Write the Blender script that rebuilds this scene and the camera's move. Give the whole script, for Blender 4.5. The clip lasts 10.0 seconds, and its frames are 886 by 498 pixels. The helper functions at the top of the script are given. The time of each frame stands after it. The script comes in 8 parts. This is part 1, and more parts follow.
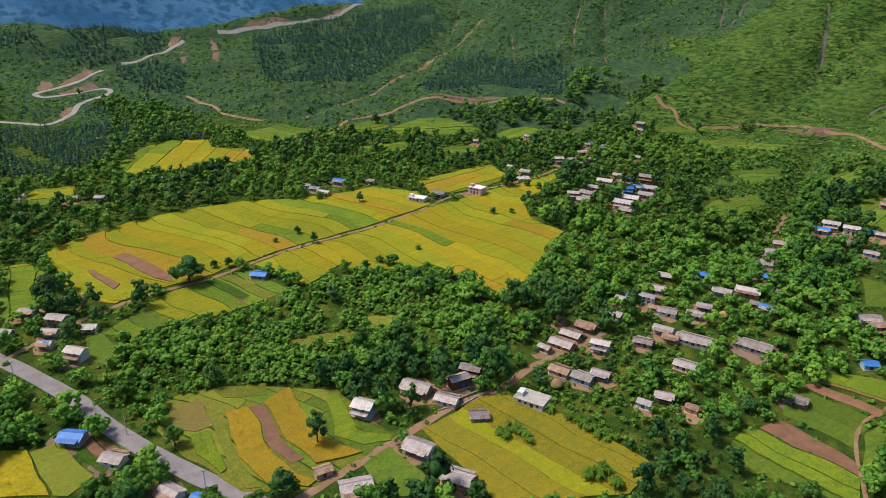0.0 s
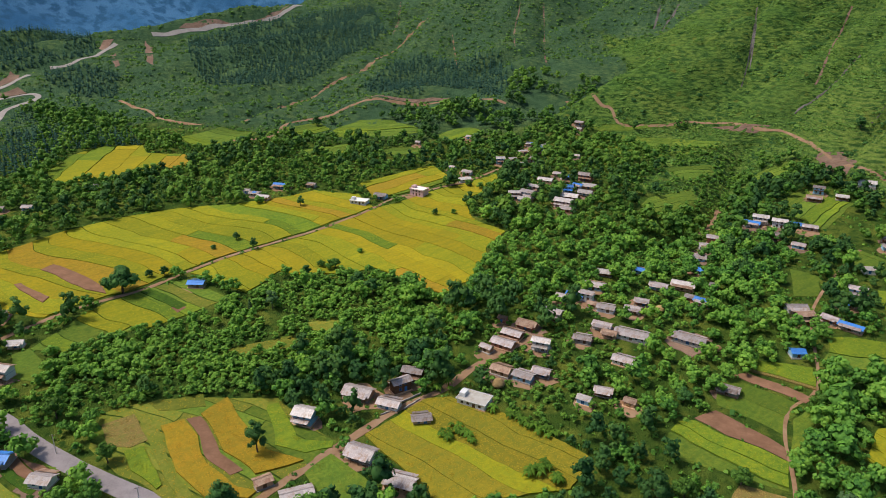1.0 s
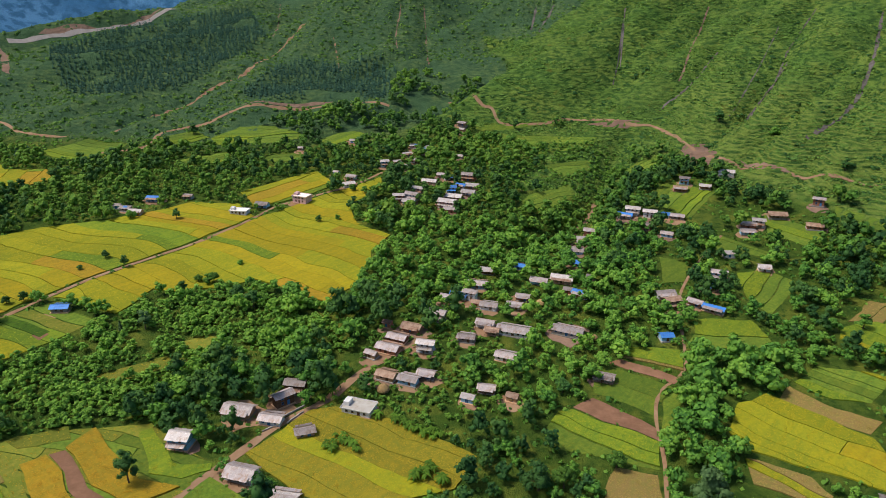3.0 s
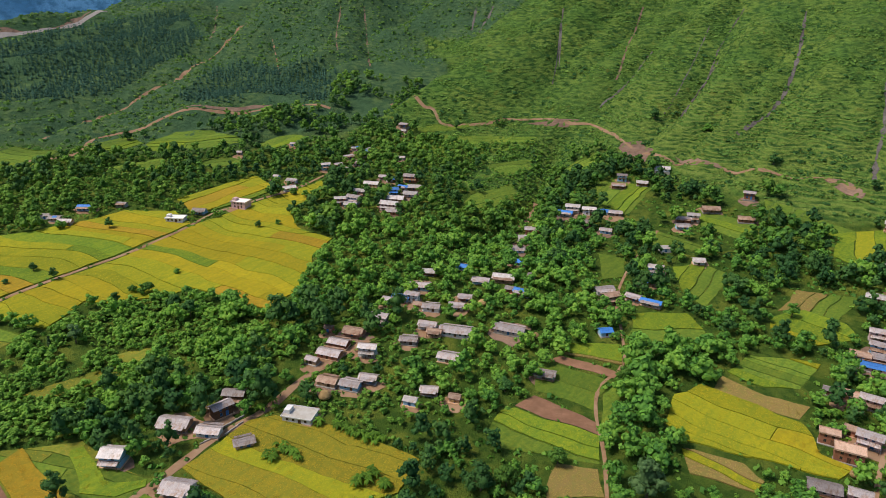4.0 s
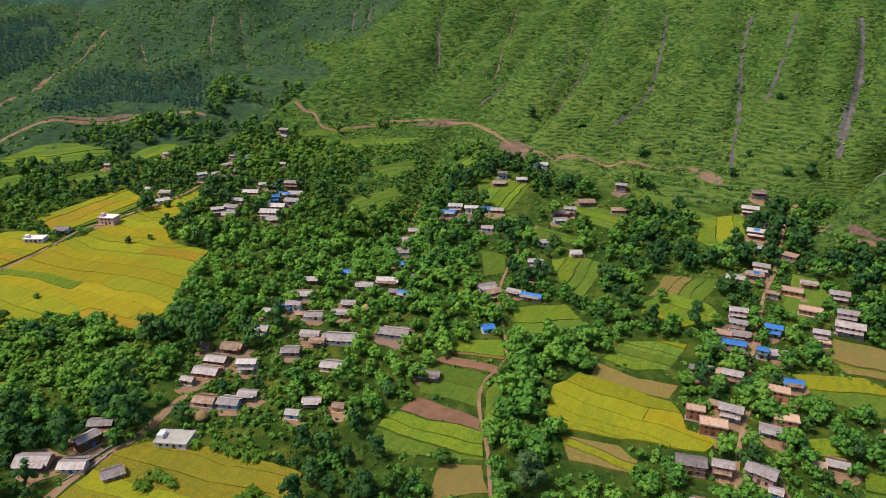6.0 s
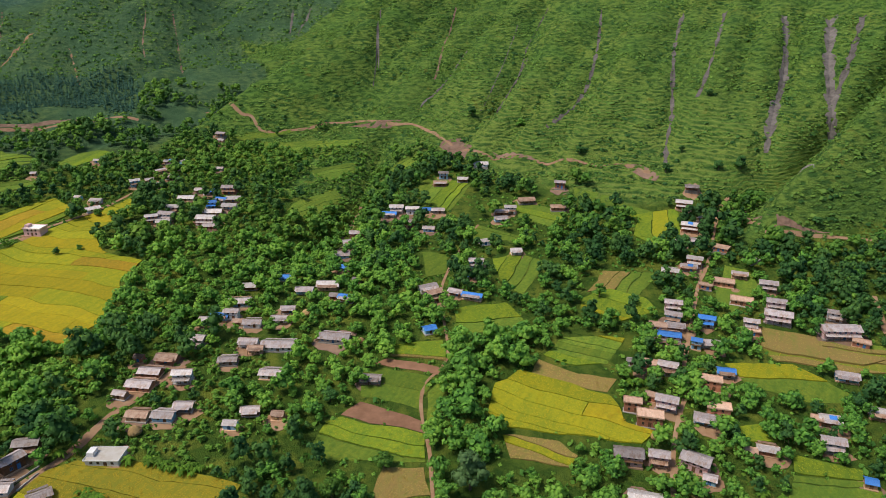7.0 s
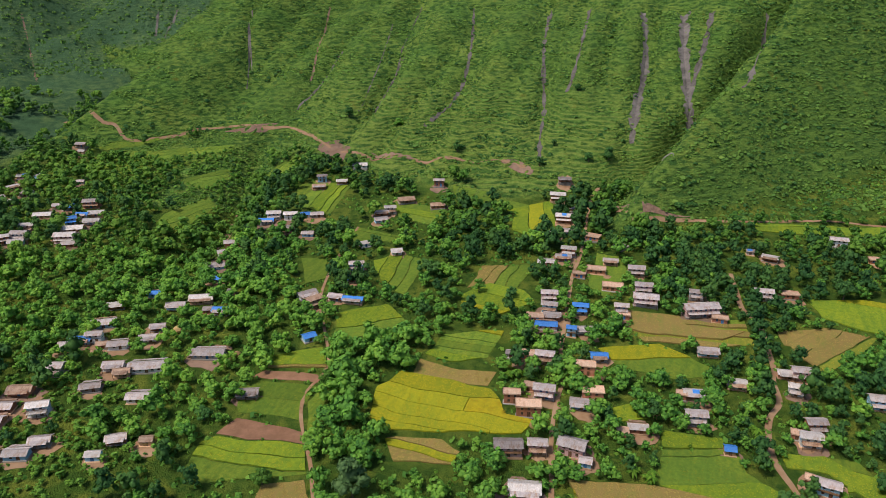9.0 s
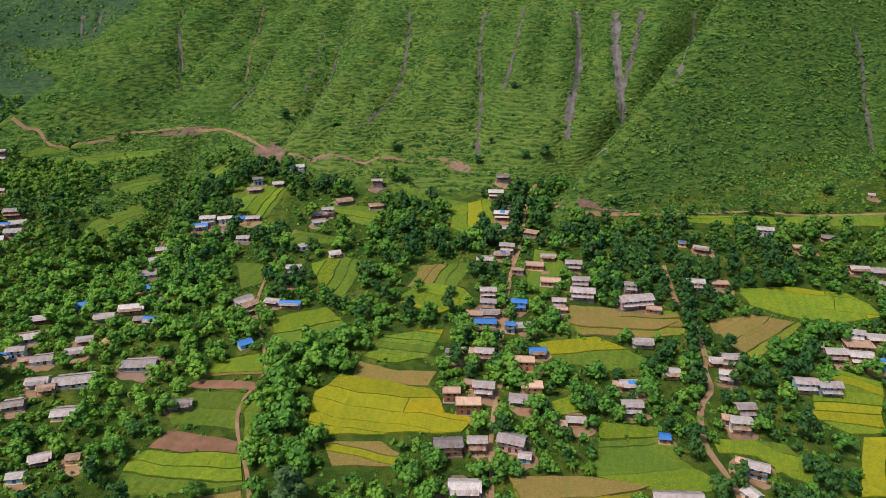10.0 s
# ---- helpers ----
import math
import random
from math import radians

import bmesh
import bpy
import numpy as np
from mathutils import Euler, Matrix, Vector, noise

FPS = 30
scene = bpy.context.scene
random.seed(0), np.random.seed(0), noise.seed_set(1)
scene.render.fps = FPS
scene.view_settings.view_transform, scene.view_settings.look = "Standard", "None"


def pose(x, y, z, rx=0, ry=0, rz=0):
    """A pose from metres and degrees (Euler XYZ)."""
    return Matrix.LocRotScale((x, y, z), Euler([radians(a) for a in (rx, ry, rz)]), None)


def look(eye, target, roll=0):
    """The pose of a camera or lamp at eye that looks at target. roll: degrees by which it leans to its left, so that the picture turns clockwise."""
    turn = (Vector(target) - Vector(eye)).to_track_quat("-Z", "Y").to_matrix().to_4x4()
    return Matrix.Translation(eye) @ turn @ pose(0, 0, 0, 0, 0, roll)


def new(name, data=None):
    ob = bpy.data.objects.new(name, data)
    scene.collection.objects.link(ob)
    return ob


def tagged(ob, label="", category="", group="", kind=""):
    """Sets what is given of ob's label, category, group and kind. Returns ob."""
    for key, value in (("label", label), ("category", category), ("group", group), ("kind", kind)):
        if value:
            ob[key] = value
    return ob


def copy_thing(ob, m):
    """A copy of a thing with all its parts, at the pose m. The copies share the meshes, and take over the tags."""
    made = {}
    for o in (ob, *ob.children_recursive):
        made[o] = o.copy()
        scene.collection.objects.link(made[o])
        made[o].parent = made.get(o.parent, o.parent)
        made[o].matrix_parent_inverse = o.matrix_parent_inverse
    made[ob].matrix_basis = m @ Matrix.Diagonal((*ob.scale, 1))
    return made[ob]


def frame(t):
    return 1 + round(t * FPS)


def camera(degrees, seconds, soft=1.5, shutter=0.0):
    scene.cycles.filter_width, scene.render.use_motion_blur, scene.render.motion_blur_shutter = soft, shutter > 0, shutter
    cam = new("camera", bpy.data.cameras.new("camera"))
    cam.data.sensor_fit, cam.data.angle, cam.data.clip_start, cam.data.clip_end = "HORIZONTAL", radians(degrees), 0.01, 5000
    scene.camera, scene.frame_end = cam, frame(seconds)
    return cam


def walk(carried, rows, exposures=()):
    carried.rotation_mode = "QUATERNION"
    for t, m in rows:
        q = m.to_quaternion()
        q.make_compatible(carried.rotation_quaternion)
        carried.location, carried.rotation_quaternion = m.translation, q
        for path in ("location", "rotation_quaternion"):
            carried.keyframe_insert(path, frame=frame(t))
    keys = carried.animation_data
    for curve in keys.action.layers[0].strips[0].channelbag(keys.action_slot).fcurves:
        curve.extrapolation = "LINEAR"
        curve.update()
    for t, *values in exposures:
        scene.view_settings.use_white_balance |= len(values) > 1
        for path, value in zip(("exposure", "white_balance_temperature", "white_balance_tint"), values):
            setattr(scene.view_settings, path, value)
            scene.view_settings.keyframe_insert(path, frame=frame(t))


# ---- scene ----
cam = camera(64.71, 10.0, soft=0.8)


def hover(x, y, z, tilt, roll, yaw):
    """The drone: place, tilt from straight down, lean and heading."""
    return pose(x, y, z, tilt, 0, yaw) @ pose(0, 0, 0, 0, 0, roll)


walk(cam, [
    (0.0, hover(-21.87, -7.56, 144.69, 68.395, 0.003, 21.554)),
    (0.5, hover(-19.89, -6.52, 144.98, 68.415, 0.048, 19.384)),
    (1.0, hover(-17.85, -5.56, 145.26, 68.438, 0.083, 17.222)),
    (1.5, hover(-15.75, -4.65, 145.54, 68.464, 0.107, 15.066)),
    (2.0, hover(-13.62, -3.78, 145.80, 68.492, 0.122, 12.915)),
    (2.5, hover(-11.44, -3.00, 146.03, 68.520, 0.128, 10.767)),
    (3.0, hover(-9.21, -2.27, 146.26, 68.549, 0.127, 8.620)),
    (3.5, hover(-6.94, -1.60, 146.45, 68.577, 0.119, 6.473)),
    (4.0, hover(-4.66, -0.99, 146.65, 68.603, 0.105, 4.324)),
    (4.5, hover(-2.34, -0.46, 146.83, 68.626, 0.086, 2.171)),
    (5.0, hover(0.00, 0.00, 147.00, 68.647, 0.063, 0.012)),
    (5.5, hover(2.37, 0.39, 147.15, 68.663, 0.036, -2.153)),
    (6.0, hover(4.73, 0.71, 147.28, 68.675, 0.007, -4.328)),
    (6.5, hover(7.13, 0.95, 147.41, 68.681, -0.024, -6.513)),
    (7.0, hover(9.52, 1.12, 147.50, 68.680, -0.055, -8.709)),
    (7.5, hover(11.91, 1.22, 147.59, 68.671, -0.087, -10.920)),
    (8.0, hover(14.31, 1.23, 147.67, 68.655, -0.118, -13.147)),
    (8.5, hover(16.70, 1.16, 147.73, 68.629, -0.147, -15.390)),
    (9.0, hover(19.08, 1.01, 147.76, 68.594, -0.173, -17.652)),
    (9.5, hover(21.45, 0.77, 147.78, 68.548, -0.197, -19.935)),
    (10.0, hover(23.80, 0.45, 147.78, 68.490, -0.215, -22.240)),
])
# ---- light ----
SUN_EL, SUN_AZ = 60.0, -104.0  # degrees; azimuth clockwise from +y
world = bpy.data.worlds.new("sky")
scene.world = world
world.use_nodes = True
wn = world.node_tree
sky = wn.nodes.new("ShaderNodeTexSky")
sky.sky_type, sky.sun_disc = "NISHITA", False
sky.sun_elevation, sky.sun_rotation = radians(SUN_EL), radians(SUN_AZ)
sky.air_density, sky.dust_density = 1.0, 2.0
wn.links.new(sky.outputs["Color"], wn.nodes["Background"].inputs["Color"])
wn.nodes["Background"].inputs["Strength"].default_value = 0.125
sun_data = bpy.data.lights.new("sun", "SUN")
sun_data.energy, sun_data.angle, sun_data.color = 2.9, radians(14.0), (1.0, 0.94, 0.82)
sun = new("sun", sun_data)
a, e = radians(SUN_AZ), radians(SUN_EL)
sun.matrix_world = look((0, 0, 400), (-math.sin(a) * math.cos(e) * 10, -math.cos(a) * math.cos(e) * 10, 400 - math.sin(e) * 10))
scene.view_settings.exposure = 0.12
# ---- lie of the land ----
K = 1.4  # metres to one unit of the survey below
KNOLL = 16.0  # the rise of the pine-topped knoll above the switchback road, survey units


def rnd2(ix, iy, seed=0):
    """Hash of whole numbers to 0..1, for noise on arrays."""
    v = np.sin(ix * 127.1 + iy * 311.7 + seed * 74.7) * 43758.5453
    return v - np.floor(v)


def wob(x, y, size, seed=0):
    """Smooth value noise, 0..1, on arrays."""
    x, y = np.asarray(x, float) / size, np.asarray(y, float) / size
    ix, iy = np.floor(x), np.floor(y)
    u, v = x - ix, y - iy
    u, v = u * u * (3 - 2 * u), v * v * (3 - 2 * v)
    low = rnd2(ix, iy, seed) * (1 - u) + rnd2(ix + 1, iy, seed) * u
    high = rnd2(ix, iy + 1, seed) * (1 - u) + rnd2(ix + 1, iy + 1, seed) * u
    return low * (1 - v) + high * v


def softmax2(a, b, k=4.0):
    return np.maximum(a, b) + k * np.log1p(np.exp(-np.abs(a - b) / k))


def softmin2(a, b, k=4.0):
    return -softmax2(-a, -b, k)


def valley(x, y):
    """The valley floor, which climbs away from the river (survey units)."""
    u, v = np.clip(x, -450, 320) / 100, np.clip(y, -60, 520) / 100
    return -10.5 - 3.763 * u + 6.138 * v + 0.471 * v * v + 1.074 * u * u + 1.597 * u * v


def spur_planes(x, y):
    """The front and the flank of the near spur, which meet in its crest."""
    return 11 + 1.05 * (y - 232) - 0.05 * (x - 240), 18 + 0.888 * (x - 162) - 0.665 * (y - 228)


def hills(x, y):
    """The slopes and spurs round the valley, each from its faces (survey units)."""
    face = 42 + 1.2 * (-117.1 + 0.2069 * x + 0.2515 * y)
    steps = np.clip((52 - face) / 15, 0, 1) * np.clip((x - 60) / 50, 0, 1) * 0.85 + 0.25
    face = face + steps * np.sin(face * 2 * np.pi / 2.9 + 6 * wob(x, y, 26, 2)) * np.clip(2.2 * wob(x, y, 19, 21) - 0.5, 0.05, 1.2)
    spur_a = softmin2(-235.3 - 0.1549 * x + 0.6422 * y, 39 + 0.726 * (x + 50) - 0.276 * (y - 415), 2.5)
    spur_r = softmin2(*spur_planes(x, y), 1.5)
    spur_b = softmin2(29 + 0.48 * (y - 455) - 0.074 * (x + 150), 26.6 + 0.77 * (x + 240) + 0.105 * (y - 420), 2.5)
    spur_b = spur_b - 22 * np.exp(-((x + 60 + (y - 450) * 0.1) / 35) ** 2) * np.clip((y - 430) / 60, 0, 1)
    behind = 0.894 * ((y - 258) - 0.5 * (x - 165))
    face = softmin2(face, 5 + 0.5 * (x - 165) + 1.0 * behind, 3.0)
    left = -61.3 - 0.0492 * x + 0.2041 * y
    back = np.maximum(55 + 0.524 * (x + 430) - 0.126 * (y - 467), 57 + 0.207 * (x + 430) - 0.4 * (y - 467))
    left = softmin2(left, back, 4.0)
    left = left + KNOLL * np.exp(-((x + 560) / 95) ** 2 - ((y - 425) / 46) ** 2)
    return face, spur_a, spur_r, spur_b, left


def ribs(x, y):
    """Folds that run down the slopes: 0 in their bottoms, 1 on their backs (survey units)."""
    return np.abs(wob((x * 0.8 - y * 0.6), (x * 0.6 + y * 0.8) * 0.22, 24, 3) - 0.5) * 2


def far_mix(x, y):
    """0 in the valley, 1 in the far country beyond the hills."""
    return np.clip((np.hypot(x, y) - 790) / 260, 0, 1)


def terrain(x, y):
    """The height of the land, in metres."""
    x, y = np.asarray(x, float) / K, np.asarray(y, float) / K
    face, spur_a, spur_r, spur_b, left = hills(x, y)
    hill = softmax2(softmax2(softmax2(face, spur_a, 3), spur_r, 1.5), softmax2(spur_b, left, 3), 3)
    floor = valley(x, y)
    z = softmax2(floor, hill, 2.0)
    steep = np.clip((hill - floor) / 14, 0, 1)
    front, flank = spur_planes(x, y)
    on_spur = np.clip((spur_r - face + 2) / 6, 0, 1)
    z = z - 15 * np.exp(-((face - spur_r) / 9) ** 2) * np.clip((front - flank) / 6, 0, 1) * steep
    z = z + steep * ((ribs(x, y) - 0.4) * 12 * (1 - 0.85 * on_spur) + (wob(x, y, 30, 4) - 0.5) * 5 + (wob(x, y, 10, 5) - 0.5) * 2.4) + (wob(x, y, 23, 7) - 0.5) * 0.8
    f = far_mix(x, y)
    ridge = (1 - np.abs(2 * wob(x * 0.8 + y * 0.6, y * 0.8 - x * 0.6, 330, 13) - 1)) * 120 + (1 - np.abs(2 * wob(x, y, 120, 14) - 1)) * 45 + 16 * wob(x, y, 40, 15)
    far = -90 + 50 * wob(x, y, 700, 11) + ridge + np.clip((np.hypot(x, y) - 800) / 600, 0, 1) * 560
    return (z * (1 - f) + far * f) * K
# ---- materials ----
def nodes_of(name):
    m = bpy.data.materials.new(name)
    m.use_nodes = True
    tree = m.node_tree
    return m, tree, tree.nodes["Principled BSDF"]


def mix_node(tree, fac, a, b, mode="MIX"):
    n = tree.nodes.new("ShaderNodeMix")
    n.data_type, n.blend_type = "RGBA", mode
    for socket, value in ((n.inputs[0], fac), (n.inputs[6], a), (n.inputs[7], b)):
        if isinstance(value, (tuple, float, int)):
            socket.default_value = (*value, 1) if isinstance(value, tuple) else value
        else:
            tree.links.new(value, socket)
    return n.outputs[2]


def noise_node(tree, coord, scale, detail=3.0, low=0.35, high=0.65, stretch=None):
    if stretch:
        mp = tree.nodes.new("ShaderNodeMapping")
        mp.inputs["Scale"].default_value = stretch
        tree.links.new(coord, mp.inputs["Vector"])
        coord = mp.outputs["Vector"]
    n = tree.nodes.new("ShaderNodeTexNoise")
    n.inputs["Scale"].default_value, n.inputs["Detail"].default_value = scale, detail
    tree.links.new(coord, n.inputs["Vector"])
    r = tree.nodes.new("ShaderNodeMapRange")
    r.inputs["From Min"].default_value, r.inputs["From Max"].default_value = low, high
    tree.links.new(n.outputs["Fac"], r.inputs["Value"])
    return r.outputs["Result"]


def place_node(tree):
    return tree.nodes.new("ShaderNodeNewGeometry").outputs["Position"]


def random_node(tree):
    return tree.nodes.new("ShaderNodeObjectInfo").outputs["Random"]


def bump_node(tree, bsdf, height, strength, distance):
    b = tree.nodes.new("ShaderNodeBump")
    b.inputs["Strength"].default_value, b.inputs["Distance"].default_value = strength, distance
    tree.links.new(height, b.inputs["Height"])
    tree.links.new(b.outputs["Normal"], bsdf.inputs["Normal"])


def earthy(name, low, mid, high, big=0.05, small=0.8, rough=0.95, bump=0.4, depth=0.3, vary=0.35, stretch=None, streaks=0.0):
    """A rough natural surface in three tones: broad patches, fine grain, and a shade of its own for each piece."""
    m, tree, bsdf = nodes_of(name)
    p = place_node(tree)
    broad = noise_node(tree, p, big, 4)
    fine = noise_node(tree, p, small, 4, 0.3, 0.7, stretch)
    col = mix_node(tree, broad, low, mid)
    col = mix_node(tree, noise_node(tree, p, small * 0.22, 3, 0.4, 0.75), col, high)
    col = mix_node(tree, fine, col, mix_node(tree, 0.5, col, high))
    if streaks:
        col = mix_node(tree, noise_node(tree, p, 0.035, 5, 0.5, 0.64), col, mix_node(tree, 0.5, col, high))
        turn = tree.nodes.new("ShaderNodeMapping")
        turn.inputs["Rotation"].default_value = (0, 0, radians(38))
        tree.links.new(p, turn.inputs["Vector"])
        lines = noise_node(tree, turn.outputs["Vector"], 0.5, 3, 0.42, 0.66, (1.0, 0.12, 1.0))
        col = mix_node(tree, lines, col, mix_node(tree, streaks, col, high))
        spots = noise_node(tree, p, 0.9, 4, 0.5, 0.72)
        col = mix_node(tree, spots, col, mix_node(tree, streaks * 0.8, col, low))
    if vary:
        hs = tree.nodes.new("ShaderNodeHueSaturation")
        mr = tree.nodes.new("ShaderNodeMapRange")
        mr.inputs["To Min"].default_value, mr.inputs["To Max"].default_value = 1 - vary, 1 + vary
        tree.links.new(random_node(tree), mr.inputs["Value"])
        tree.links.new(mr.outputs["Result"], hs.inputs["Value"])
        tree.links.new(col, hs.inputs["Color"])
        col = hs.outputs["Color"]
    tree.links.new(col, bsdf.inputs["Base Color"])
    bsdf.inputs["Roughness"].default_value = rough
    bsdf.inputs["Specular IOR Level"].default_value = 0.15
    bump_node(tree, bsdf, fine, bump, depth)
    return m


def leafy(name, dark, light, yellow, spread=0.3):
    """Leaves: each clump has its own tone, and each tree its own tint."""
    m, tree, bsdf = nodes_of(name)
    island = tree.nodes.new("ShaderNodeNewGeometry").outputs["Random Per Island"]
    at = tree.nodes.new("ShaderNodeAttribute")
    at.attribute_name = "tint"
    col = mix_node(tree, island, dark, light)
    col = mix_node(tree, at.outputs["Fac"], col, mix_node(tree, island, light, yellow))
    hs = tree.nodes.new("ShaderNodeHueSaturation")
    mr = tree.nodes.new("ShaderNodeMapRange")
    mr.inputs["To Min"].default_value, mr.inputs["To Max"].default_value = 1 - spread, 1 + spread
    tree.links.new(random_node(tree), mr.inputs["Value"])
    tree.links.new(mr.outputs["Result"], hs.inputs["Value"])
    tree.links.new(col, hs.inputs["Color"])
    tree.links.new(hs.outputs["Color"], bsdf.inputs["Base Color"])
    bsdf.inputs["Roughness"].default_value = 0.7
    bsdf.inputs["Specular IOR Level"].default_value = 0.2
    thin = tree.nodes.new("ShaderNodeBsdfTranslucent")
    tree.links.new(hs.outputs["Color"], thin.inputs["Color"])
    both = tree.nodes.new("ShaderNodeMixShader")
    both.inputs[0].default_value = 0.33
    tree.links.new(bsdf.outputs[0], both.inputs[1])
    tree.links.new(thin.outputs[0], both.inputs[2])
    tree.links.new(both.outputs[0], tree.nodes["Material Output"].inputs["Surface"])
    return m


def roofing(name, base, streak, rust, amount=0.4, metal=0.05):
    """Corrugated sheet: ribs down the slope, sheets of differing age, rust in streaks."""
    m, tree, bsdf = nodes_of(name)
    tc = tree.nodes.new("ShaderNodeTexCoord").outputs["Object"]
    cell = tree.nodes.new("ShaderNodeTexVoronoi")
    cell.inputs["Scale"].default_value = 0.75
    tree.links.new(tc, cell.inputs["Vector"])
    tone = tree.nodes.new("ShaderNodeSeparateColor")
    tree.links.new(cell.outputs["Color"], tone.inputs["Color"])
    col = mix_node(tree, tone.outputs[0], base, streak)
    stain = noise_node(tree, tc, 0.9, 4, 0.62 - amount * 0.35, 0.8 - amount * 0.3, (1.0, 0.35, 1.0))
    col = mix_node(tree, stain, col, rust)
    fine = noise_node(tree, tc, 6.0, 3)
    col = mix_node(tree, fine, col, mix_node(tree, 0.35, col, (0.05, 0.045, 0.04)))
    hs = tree.nodes.new("ShaderNodeHueSaturation")
    mr = tree.nodes.new("ShaderNodeMapRange")
    mr.inputs["To Min"].default_value, mr.inputs["To Max"].default_value = 0.72, 1.25
    tree.links.new(random_node(tree), mr.inputs["Value"])
    tree.links.new(mr.outputs["Result"], hs.inputs["Value"])
    tree.links.new(col, hs.inputs["Color"])
    tree.links.new(hs.outputs["Color"], bsdf.inputs["Base Color"])
    bsdf.inputs["Roughness"].default_value = 0.55
    bsdf.inputs["Metallic"].default_value = metal
    bump_node(tree, bsdf, fine, 0.3, 0.02)
    return m


